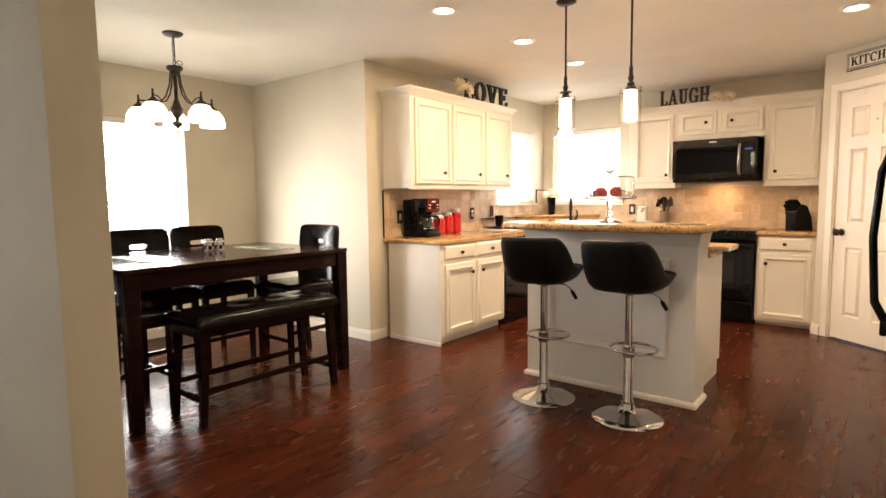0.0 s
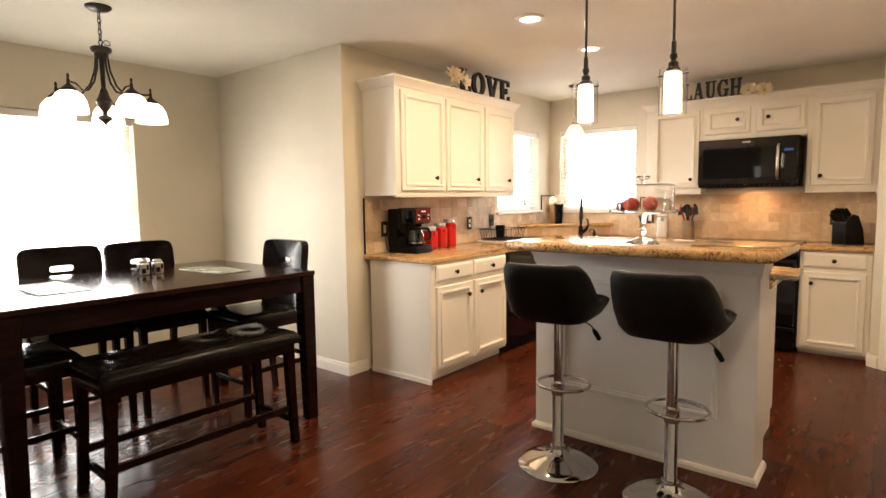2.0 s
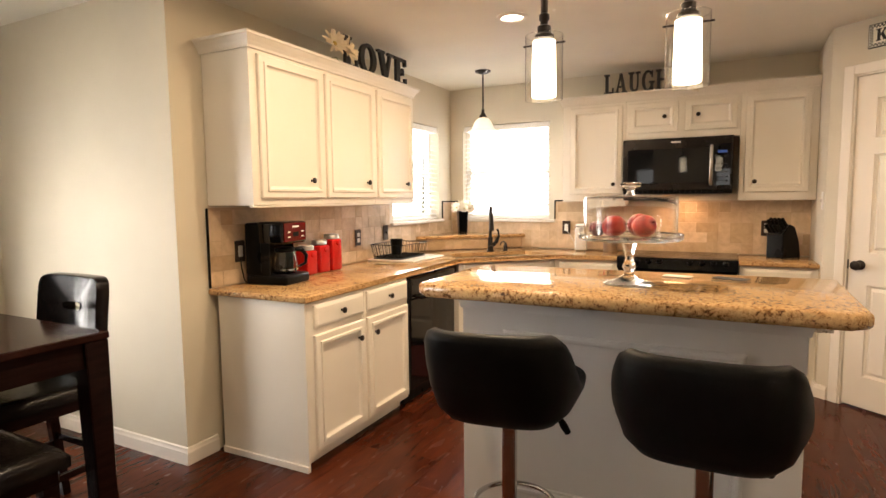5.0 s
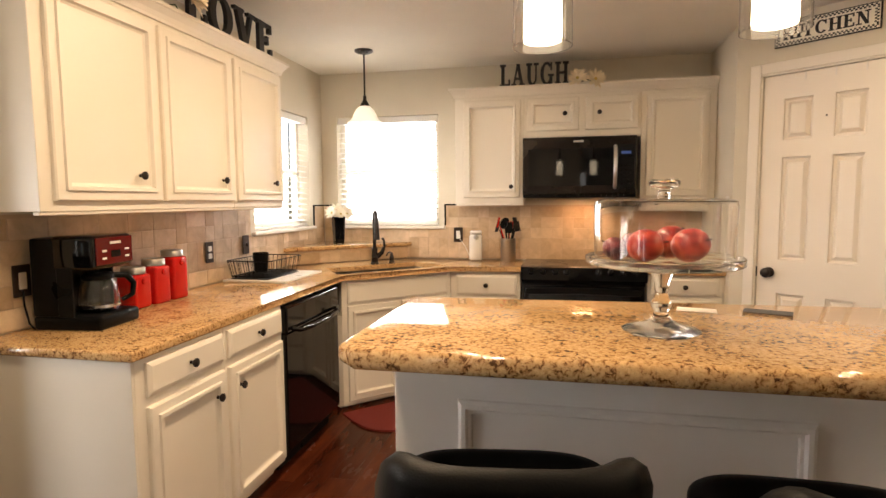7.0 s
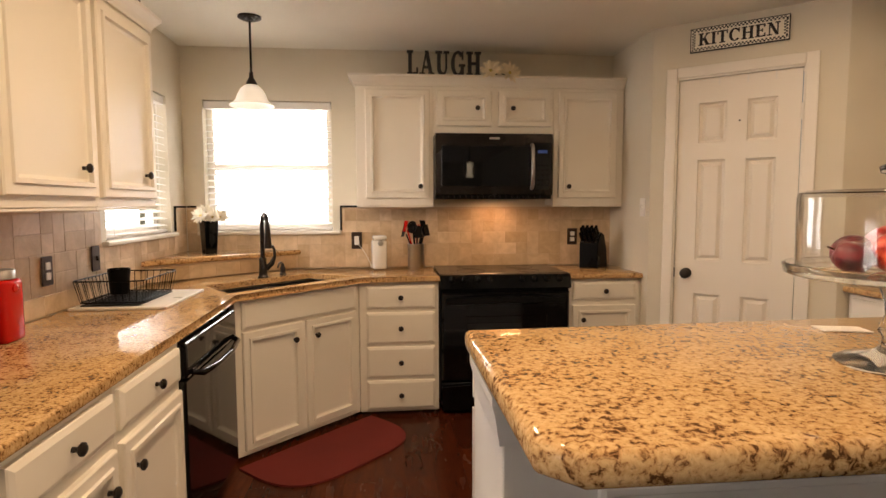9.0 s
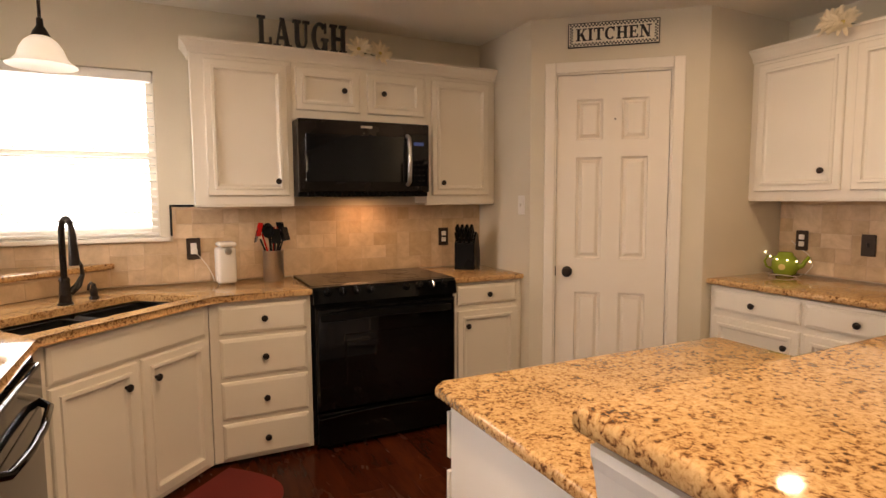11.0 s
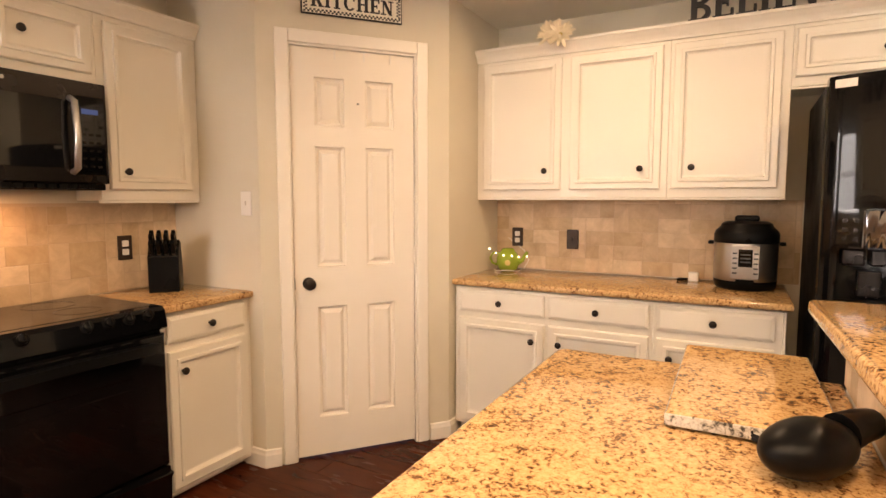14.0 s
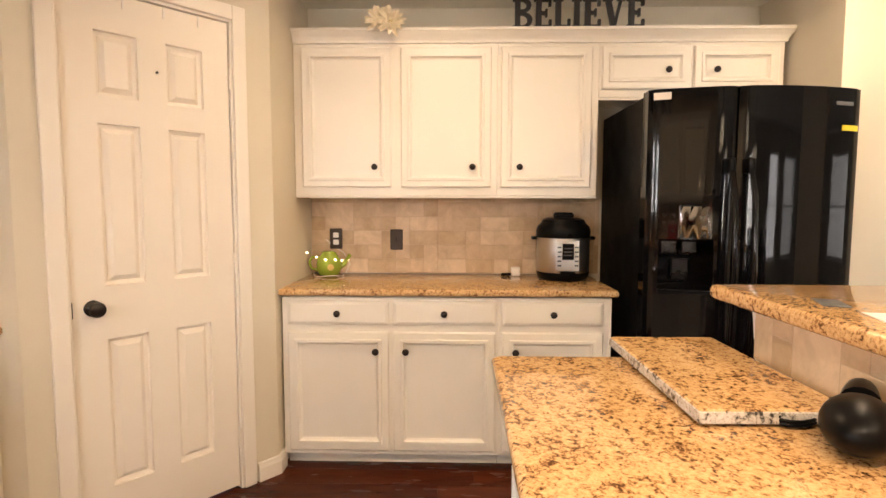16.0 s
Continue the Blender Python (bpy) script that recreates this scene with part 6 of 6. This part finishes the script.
cr = thing("utensil_crock", (-2.115, 6.65, CTOP), 0, "brushed steel crock full of black and red utensils", "crock")
bm = bm_new()
lathe(bm, [(0, 0), (0.056, 0), (0.058, 0.003), (0.058, 0.170), (0.0595, 0.172), (0.0595, 0.178), (0.055, 0.178), (0.054, 0.01), (0, 0.01)], 32)
part("cup", bm, STEEL, cr, smooth=40)
rnd = random.Random(4)
for k in range(9):
    a = 2 * math.pi * k / 9
    rr = rnd.uniform(0.02, 0.04)
    tx, ty = math.cos(a) * rnd.uniform(0.05, 0.10), math.sin(a) * rnd.uniform(0.03, 0.06)
    h = rnd.uniform(0.235, 0.285)
    bm = bm_new()
    tube(bm, [(math.cos(a) * rr * -0.5, math.sin(a) * rr * -0.5, 0.012), (tx * 0.8, ty * 0.8, h)], 0.005, 6)
    mm = RED if k in (2, 5) else BLACK_PLASTIC
    ut = part("utensil", bm, mm, cr)
    bm = bm_new()
    q = Matrix.Translation((tx, ty, h + 0.02)) @ Matrix.Rotation(a, 4, "Z") @ Matrix.Rotation(radians(75), 4, "Y")
    if k % 3 == 0:
        lathe(bm, [(0, -0.016), (0.024, -0.013), (0.038, 0.0), (0.036, 0.002), (0.022, -0.008), (0, -0.011)], 14, m=q)
    elif k % 3 == 1:
        box(bm, -0.046, -0.028, -0.002, 0.040, 0.028, 0.002, 0.0015, 1, q)
    else:
        for s in range(4):
            box(bm, -0.044, -0.027 + s * 0.0150, -0.003, 0.036, -0.019 + s * 0.0150, 0.003, 0, 1, q)
    part("utensil_head", bm, mm, ut)

kb = thing("knife_block", (-0.845, 6.62, CTOP), -42, "black slanted knife block full of black-handled knives", "knife block")
bm = bm_new()
prof = [(-0.085, 0.0), (0.105, 0.0), (0.085, 0.125), (0.035, 0.235), (-0.015, 0.252), (-0.085, 0.175)]
lo = [bm.verts.new((-0.068, y, z)) for y, z in prof]
hi = [bm.verts.new((0.068, y, z)) for y, z in prof]
bm.faces.new(lo)
bm.faces.new(hi[::-1])
for i in range(6):
    bm.faces.new((lo[i], hi[i], hi[(i + 1) % 6], lo[(i + 1) % 6]))
bmesh.ops.bevel(bm, geom=bm.edges[:], offset=0.004, segments=1, affect="EDGES")
part("block", bm, BLACK_PLASTIC, kb)
for r in range(3):
    for k in range(4):
        y, z = -0.072 + r * 0.022, 0.188 + r * 0.0242
        x = -0.048 + k * 0.032
        q = pose(x, y, z, 40)
        bm = bm_new()
        box(bm, -0.009, -0.011, 0.004, 0.009, 0.011, 0.080 + 0.012 * (r % 2), 0.004, 2, q)
        kn = part("knife_handle", bm, BLACK_PLASTIC, kb)
        bm = bm_new()
        box(bm, -0.0092, -0.009, 0.0, 0.0092, 0.009, 0.0045, 0, 1, q)
        part("bolster", bm, STEEL, kn)

# ---- east counter ----
EC = CTOP + 0.005
tp = thing("teapot", (0.66, 5.40, EC), -70, "green glazed teapot wrapped with fairy lights", "teapot")
bm = bm_new()
lathe(bm, [(0, 0), (0.045, 0), (0.060, 0.012), (0.072, 0.045), (0.070, 0.085), (0.052, 0.115), (0.042, 0.122), (0.042, 0.132), (0.030, 0.140), (0.0, 0.142)], 28)
part("pot", bm, GREEN_GLAZE, tp, smooth=60)
bm = bm_new()
tube(bm, [(0.060, 0, 0.05), (0.090, 0, 0.065), (0.105, 0, 0.095), (0.122, 0, 0.118)], [0.018, 0.014, 0.010, 0.010], 10)
part("spout", bm, GREEN_GLAZE, tp, smooth=60)
bm = bm_new()
tube(bm, [(-0.055, 0, 0.105), (-0.095, 0, 0.110), (-0.110, 0, 0.080), (-0.098, 0, 0.045), (-0.065, 0, 0.035)], 0.007, 8)
part("handle", bm, GREEN_GLAZE, tp, smooth=60)
bm = bm_new()
lathe(bm, [(0.018, 0), (0.018, 0.002), (0, 0.003)], 18, m=Matrix.Translation((0.0, -0.0715, 0.055)) @ Matrix.Rotation(radians(90), 4, "X"))
part("medallion", bm, PISTIL, tp)
bm = bm_new()
tube(bm, [(0.085 * math.cos(a), 0.085 * math.sin(a), 0.006 + 0.004 * math.sin(3 * a)) for a in [0.3 * i for i in range(26)]], 0.0022, 5)
part("wire", bm, WHITE_PL, tp)
for a, z in ((20, 0.085), (70, 0.095), (200, 0.11), (250, 0.10), (290, 0.098), (330, 0.09), (160, 0.13)):
    bm = bm_new()
    rr = 0.078 if a not in (160, 20) else 0.125
    ball(bm, (rr * math.cos(radians(a)), rr * math.sin(radians(a)), z), 0.0055, u=8, v=6)
    part("bulb", bm, BULB, tp)
bm = bm_new()
tube(bm, [(0.10, 0.03, 0.01), (0.13, 0.06, 0.06), (0.10, 0.10, 0.12), (0.03, 0.125, 0.17), (0.0, 0.125, 0.20)], 0.0025, 6)
part("cord", bm, WHITE_PL, tp)

pc = thing("pressure_cooker", (0.575, 4.085, EC), -90, "black and steel electric pressure cooker beside the refrigerator", "pressure cooker")
bm = bm_new()
lathe(bm, [(0, 0), (0.125, 0), (0.138, 0.012), (0.142, 0.035), (0.142, 0.045), (0, 0.045)], 40)
part("base", bm, BLACK_PLASTIC, pc, smooth=40)
bm = bm_new()
lathe(bm, [(0.141, 0.046), (0.143, 0.05), (0.143, 0.225), (0.141, 0.23), (0, 0.23)], 48)
body = part("body", bm, STEEL, pc, "brushed steel body", 40)
bm = bm_new()
lathe(bm, [(0.143, 0.231), (0.146, 0.236), (0.146, 0.272), (0.140, 0.290), (0.120, 0.308), (0.112, 0.326), (0.090, 0.336), (0, 0.340)], 44)
lid = part("lid", bm, BLACK_PLASTIC, pc, "black domed lid", 40)
bm = bm_new()
box(bm, -0.055, -0.022, 0.330, 0.055, 0.022, 0.366, 0.014, 3)
part("lid_handle", bm, BLACK_PLASTIC, lid)
for s in (-1, 1):
    bm = bm_new()
    box(bm, s * 0.158 - 0.014, -0.028, 0.218, s * 0.158 + 0.014, 0.028, 0.236, 0.006, 2)
    part("side_handle", bm, BLACK_PLASTIC, pc)
bm = bm_new()
box(bm, -0.062, -0.150, 0.060, 0.062, -0.128, 0.222, 0.004, 2)
cpan = part("control_panel", bm, STEEL, pc)
bm = bm_new()
box(bm, -0.030, -0.1522, 0.120, 0.030, -0.1502, 0.205, 0.001)
part("display", bm, BLACK_GLASS, cpan)
bm = bm_new()
for r in range(5):
    for s in (-1, 1):
        box(bm, s * 0.045 - 0.010, -0.1518, 0.085 + r * 0.024, s * 0.045 + 0.010, -0.1502, 0.093 + r * 0.024)
for r in range(3):
    box(bm, -0.022, -0.1530, 0.140 + r * 0.018, 0.022, -0.1523, 0.147 + r * 0.018)
part("keypad_mark", bm, SLATE, cpan)
bm = bm_new()
box(bm, -0.040, -0.151, 0.045, 0.040, -0.143, 0.058)
part("badge", bm, BLACK_PLASTIC, pc)
plug = thing("plug_adapter", (0.70, 4.33, EC), 0, "small white plug lying with black cord on the counter", "plug")
bm = bm_new()
box(bm, -0.02, -0.025, 0, 0.02, 0.025, 0.05, 0.006, 2)
part("body", bm, WHITE_PL, plug)
bm = bm_new()
tube(bm, [(0, 0.02, 0.01), (-0.02, 0.05, 0.008), (-0.01, 0.08, 0.006), (0.02, 0.075, 0.006), (0.03, 0.03, 0.006)], 0.006, 6)
part("cord", bm, BLACK_PLASTIC, plug)

# ---- on the island ----
ck = thing("cake_stand", (-1.495, 3.560, 1.092), 0, "clear glass domed cake stand holding red fruit", "cake stand")
bm = bm_new()
lathe(bm, [(0, 0.0005), (0.078, 0.0005), (0.080, 0.004), (0.070, 0.010), (0.030, 0.020), (0.016, 0.032), (0.015, 0.045), (0.022, 0.056), (0.018, 0.068), (0.013, 0.080), (0.016, 0.105), (0.024, 0.128), (0.024, 0.138), (0, 0.138)], 40)
part("pedestal", bm, MILK_GLASS, ck, "clear glass pedestal", 60)
bm = bm_new()
lathe(bm, [(0, 0.139), (0.148, 0.142), (0.157, 0.146), (0.159, 0.160), (0.155, 0.162), (0.150, 0.152), (0, 0.148)], 48)
part("plate", bm, MILK_GLASS, ck, "clear glass plate", 60)
bm = bm_new()
lathe(bm, [(0.140, 0.1525), (0.1415, 0.268), (0.139, 0.277), (0.128, 0.281), (0.0, 0.283), (0.0, 0.2805), (0.127, 0.2785), (0.1365, 0.275), (0.1390, 0.267), (0.1375, 0.1525), (0.140, 0.1525)], 48)
bmesh.ops.delete(bm, geom=[f for f in bm.faces if len(f.verts) > 4], context="FACES_ONLY")
bmesh.ops.remove_doubles(bm, verts=bm.verts, dist=0.0002)
dome = part("dome", bm, GLASS, ck, "clear glass dome", 50)
dome.visible_shadow = False
bm = bm_new()
lathe(bm, [(0, 0.2832), (0.014, 0.2835), (0.011, 0.295), (0.014, 0.302), (0.030, 0.308), (0.032, 0.318), (0.026, 0.322), (0, 0.323)], 28)
part("knob", bm, GLASS, dome, smooth=50)
rnd = random.Random(8)
for x, y, r, m in ((-0.040, -0.045, 0.036, PEACH), (0.048, -0.035, 0.037, PEACH), (0.022, 0.040, 0.038, PEACH), (-0.055, 0.030, 0.030, PLUM), (-0.098, -0.020, 0.026, PLUM)):
    fb = thing("fruit", (-1.495 + x, 3.560 + y, 1.092 + 0.1535), rnd.uniform(0, 360), "ripe mottled red fruit under the glass dome" if m is PEACH else "dark purple plum under the glass dome", "fruit", "fruit in the dome")
    tilt = Matrix.Translation((0, 0, r * 0.93)) @ Matrix.Rotation(radians(rnd.uniform(50, 80)), 4, "X")
    bm = bm_new()
    prof = []
    for k in range(15):
        a = math.pi * k / 14
        dip = 0.16 * r * math.exp(-((math.pi - a) / 0.35) ** 2)
        prof.append((r * 0.94 * math.sin(a) * (1 + 0.05 * math.cos(a)), -r * 1.06 * math.cos(a) - dip))
    prof[0], prof[-1] = (0, prof[0][1]), (0, prof[-1][1])
    lathe(bm, prof, 24, m=tilt)
    part("flesh", bm, m, fb, smooth=80)
    bm = bm_new()
    top = r * 0.90
    tube(bm, [tilt @ Vector((0, 0, top - 0.002)), tilt @ Vector((0.002, 0, top + 0.012))], 0.0016, 5)
    part("stalk", bm, ESPRESSO, fb)

cb = thing("cutting_board", (-1.185, 4.075, CTOP + 0.004), 1, "speckled granite slab cutting board on the island", "cutting board")
bm = bm_new()
prism(bm, [(-0.285, -0.145), (0.285, -0.145), (0.285, 0.145), (-0.285, 0.145)], 0.006, 0.034, 0.004, 2)
part("slab", bm, GRANITE, cb)
bm = bm_new()
prism(bm, [(-0.2875, -0.1475), (0.2875, -0.1475), (0.2875, 0.1475), (-0.2875, 0.1475)], 0.0065, 0.0305, 0.002, 1)
part("sawn_edge", bm, GREY_GRANITE, cb, "grey sawn stone edge")
for x in (-0.25, 0.25):
    for y in (-0.11, 0.11):
        bm = bm_new()
        lathe(bm, [(0.012, 0), (0.012, 0.006), (0, 0.006)], 10, (x, y, 0))
        part("rubber_foot", bm, BLACK_PLASTIC, cb)
gd = thing("hand_mixer", (-1.565, 3.990, CTOP + 0.004), -36, "black rounded electric hand appliance with coiled cord", "appliance")
bm = bm_new()
ball(bm, (0, 0, 0.047), 0.096, 0.058, 0.046, 28, 16)
part("body", bm, BLACK_PLASTIC, gd, smooth=80)
bm = bm_new()
tube(bm, [(0.085, 0, 0.055), (0.13, 0, 0.058), (0.175, 0, 0.056)], [0.034, 0.030, 0.026], 14)
part("neck", bm, BLACK_PLASTIC, gd, smooth=50)
bm = bm_new()
tube(bm, [(0.17, 0, 0.05)] + [(0.10 + 0.07 * math.cos(a), 0.11 + 0.05 * math.sin(a), 0.006 + 0.001 * a) for a in [0.4 * i for i in range(40)]], 0.004, 6)
part("cord", bm, BLACK_PLASTIC, gd, smooth=60)
for name, pts, m, label in (("leaflet", [(-1.265, 3.80), (-1.165, 3.765), (-1.145, 3.815), (-1.245, 3.85)], SLATE, "small dark printed leaflet on the bar top"), ("card", [(-1.42, 3.79), (-1.33, 3.77), (-1.32, 3.82), (-1.41, 3.84)], PAPER, "small pale card on the bar top")):
    bm = bm_new()
    prism(bm, pts, 1.0925, 1.0945)
    tagged(part(name, bm, m), label, "paper")

# red rug before the sink
bm = bm_new()
RC = Vector(SA).lerp(Vector(SB), 0.5) + SO * 0.06
pts = []
for k in range(33):
    a = math.pi * k / 32
    ex = 0.55
    x = 0.46 * math.copysign(abs(math.cos(a)) ** ex, math.cos(a))
    y = 0.46 * abs(math.sin(a)) ** ex
    p = RC + SD * x + SO * y
    pts.append((p.x, p.y))
prism(bm, pts, 0.001, 0.011, 0.003, 2)
tagged(part("floor_mat", bm, RED_MAT), "dark red half-round kitchen mat before the sink", "mat")


# ---- words and flowers on the cabinets ----
def word(text, at, rz, height, width, label):
    w = thing("word_sign", at, rz, label, "word sign", "wooden words")
    slab_word(text, width, height, 0.022, LETTER, w, (0, 0, 0))
    return w


word("LAUGH", (-1.921, 6.590, NZ1 + 0.0715), 0, 0.158, 0.505, "black wooden LAUGH word sign on the cabinet top")
word("LOVE", wp(1.368, 0.318, WZ1 + 0.0725), RZ_W, 0.188, 0.780, "black wooden LOVE word sign on the cabinet top")
word("BELIEVE", (0.492, 4.045, EZ1 + 0.0725), -90, 0.150, 0.680, "black wooden BELIEVE word sign on the cabinet top")


def spray(at, rz, n, label, gap=0.080, r=0.084, lift=0.0):
    s = thing("flower_spray", at, rz, label, "flowers", "cabinet flowers")
    for k in range(n):
        bloom(s, ((k - (n - 1) / 2) * gap, -0.02 - 0.012 * (k % 2), 0.026 + lift - 0.016 * (k % 2)), r, Matrix.Rotation(radians(72), 4, "X") @ Matrix.Rotation(radians(12 * (k - 0.5)), 4, "Y"), 20 + k, CREAM_PETAL)
    bm = bm_new()
    tube(bm, [(-0.05, 0.02, 0.004), (0, 0.0, 0.02), (0.06, 0.02, 0.006)], 0.003, 5)
    part("stem", bm, painted("spray_stem", (0.06, 0.09, 0.03), 0.6, 80, 0.1), s)
    return s


spray((-1.545, 6.567, NZ1 + 0.071), 0, 2, "two cream artificial daisies on the cabinet crown", 0.125, 0.078)
spray(wp(0.870, UV + 0.030, WZ1 + 0.071), RZ_W, 2, "two cream artificial daisies on the cabinet crown", 0.105, 0.090, 0.055)
spray((0.452, 5.040, EZ1 + 0.071), -90, 2, "two cream artificial daisies on the cabinet crown", 0.055)

# ---- tiles ----
tile_meshes = {}


def tile_mesh(w, h):
    key = (round(w, 3), round(h, 3))
    if key not in tile_meshes:
        bm = bm_new()
        ringpanel(bm, 0, 0, key[0], key[1], [(0, 0.0), (0.0004, 0.0048), (0.0022, 0.0058)])
        bmesh.ops.recalc_face_normals(bm, faces=bm.faces)
        me = bpy.data.meshes.new("tile")
        bm.to_mesh(me)
        bm.free()
        me.materials.append(TILE)
        tile_meshes[key] = me
    return tile_meshes[key]


def tiles(parent, x0, x1, z0, z1, holes=(), m=None, seed=1, unit=0.0835):
    """Tumbled stone in mixed sizes on a wall's room face, with a bed of grout."""
    m = m or Matrix()
    bed = bm_new()
    xs = sorted({x0, x1, *[min(max(h[0], x0), x1) for h in holes], *[min(max(h[1], x0), x1) for h in holes]})
    zs = sorted({z0, z1, *[min(max(h[2], z0), z1) for h in holes], *[min(max(h[3], z0), z1) for h in holes]})

    def inside(a, b, c, d):
        return any(h[0] <= (a + b) / 2 <= h[1] and h[2] <= (c + d) / 2 <= h[3] for h in holes)
    for a, b in zip(xs, xs[1:]):
        for c, d in zip(zs, zs[1:]):
            if not inside(a, b, c, d):
                box(bed, a, -0.0045, c, b, -0.0003, d)
    part("grout_bed", bed, GROUT, parent).matrix_local = m
    rnd = random.Random(seed)
    nx, nz = math.ceil((x1 - x0) / unit), math.ceil((z1 - z0) / unit)
    used = set()
    for j in range(nz):
        for i in range(nx):
            if (i, j) in used:
                continue
            r = rnd.random()
            sw, sh = (2, 1) if r < 0.52 else (1, 2) if r < 0.70 else (2, 2) if r < 0.76 else (1, 1)
            while sw > 1 and any((i + k, j) in used for k in range(sw)):
                sw -= 1
            for k in range(sw):
                for q in range(sh):
                    used.add((i + k, j + q))
            a, c = x0 + i * unit, z0 + j * unit
            b, d = min(a + sw * unit, x1), min(c + sh * unit, z1)
            for h in holes:
                if a < h[1] and b > h[0] and c < h[3] and d > h[2]:
                    if h[2] - c > 0.02:
                        d = min(d, h[2])
                    elif h[0] - a > 0.02:
                        b = min(b, h[0])
                    else:
                        a = max(a, h[1])
            if b - a < 0.015 or d - c < 0.015 or inside(a, b, c, d):
                continue
            g = 0.0009
            ob = new("tile", tile_mesh(b - a - 2 * g, d - c - 2 * g))
            ob.parent = parent
            ob.matrix_local = m @ Matrix.Translation((a + g, rnd.uniform(-0.0008, 0.0008), c + g))


TT = 1.333
tiles(wall_west, 0.192, 3.188, CTOP + 0.002, TT, [(2.01, 2.98, 1.145, 3)], seed=2)
tiles(wall_north, 0.095, 3.147, CTOP + 0.002, TT, [(0.16, 1.16, 1.140, 3)], seed=3)
tiles(wall_east, 0.003, 1.70, CTOP + 0.007, 1.346, seed=4)
kw = pose(HW, IY1 - IY0, 0, 0, 0, 180)
tiles(isl, 0.005, 2 * HW - 0.005, CTOP + 0.006, 1.044, m=kw, seed=5)
lr = Matrix.Translation((k1.x, k1.y, 0)) @ Matrix.Rotation(math.atan2(ld.y, ld.x), 4, "Z")
tiles(ledge_front, 0.003, (k2 - k1).length - 0.003, CTOP + 0.002, 0.998, m=lr, seed=6)


def liner(parent, x0, z0, x1, z1):
    bm = bm_new()
    box(bm, x0, -0.014, z0, x1, -0.0005, z1, 0.003, 1)
    part("pencil_liner", bm, BLACK, parent, "black pencil tile liner")


liner(wall_north, 1.162, TT + 0.001, 1.278, TT + 0.013)
liner(wall_north, 1.150, 1.170, 1.161, TT + 0.013)
liner(wall_north, 0.100, TT + 0.001, 0.160, TT + 0.013)
liner(wall_west, 2.984, TT + 0.001, 3.186, TT + 0.013)
liner(wall_west, 2.972, 1.178, 2.983, TT + 0.013)
liner(wall_west, 0.178, CTOP + 0.002, 0.190, WZ0 - 0.014)

# ---- floor planks ----
plank_meshes = {}
PWID = 0.150


def plank_verts(w, l, z=0.0):
    e, d = 0.0012, 0.0002
    v = [(0, 0, -0.009), (w, 0, -0.009), (w, l, -0.009), (0, l, -0.009), (0, 0, z - d), (w, 0, z - d), (w, l, z - d), (0, l, z - d), (e, e, z), (w - e, e, z), (w - e, l - e, z), (e, l - e, z)]
    f = [(0, 1, 5, 4), (1, 2, 6, 5), (2, 3, 7, 6), (3, 0, 4, 7), (4, 5, 9, 8), (5, 6, 10, 9), (6, 7, 11, 10), (7, 4, 8, 11), (8, 9, 10, 11)]
    return v, f


rnd = random.Random(11)
joined_v, joined_f = [], []
count = 0
x = -5.38
while x < 0.80:
    y = -4.1 + rnd.uniform(-0.9, 0)
    while y < 6.88:
        l = rnd.choice((0.55, 0.75, 0.9, 1.05, 1.2, 1.4))
        cx, cy = x + PWID / 2, y + l / 2
        near = -4.6 < cx < -0.35 and 1.0 < cy < 6.2 and not (cx < -3.7 and cy > 3.7) and not (-2.1 < cx < -1.0 and 3.6 < cy < 4.4)
        if near and count < 300:
            key = round(l, 2)
            if key not in plank_meshes:
                me = bpy.data.meshes.new("plank")
                me.from_pydata(*[plank_verts(PWID - 0.0010, l - 0.0010)[0], [], plank_verts(PWID, l)[1]])
                me.materials.append(PLANK)
                plank_meshes[key] = me
            ob = new("plank", plank_meshes[key])
            ob.parent = floor
            ob.location = (x, y, rnd.uniform(-0.0002, 0.0002))
            count += 1
        else:
            v, f = plank_verts(PWID - 0.0010, l - 0.0010)
            o = len(joined_v)
            joined_v += [(a + x, b + y, c) for a, b, c in v]
            joined_f += [tuple(i + o for i in q) for q in f]
        y += l
    x += PWID
me = bpy.data.meshes.new("far_planks")
me.from_pydata(joined_v, [], joined_f)
me.materials.append(PLANK)
fp = new("far_planks", me)
fp.parent = floor
tagged(fp, kind="stuff")
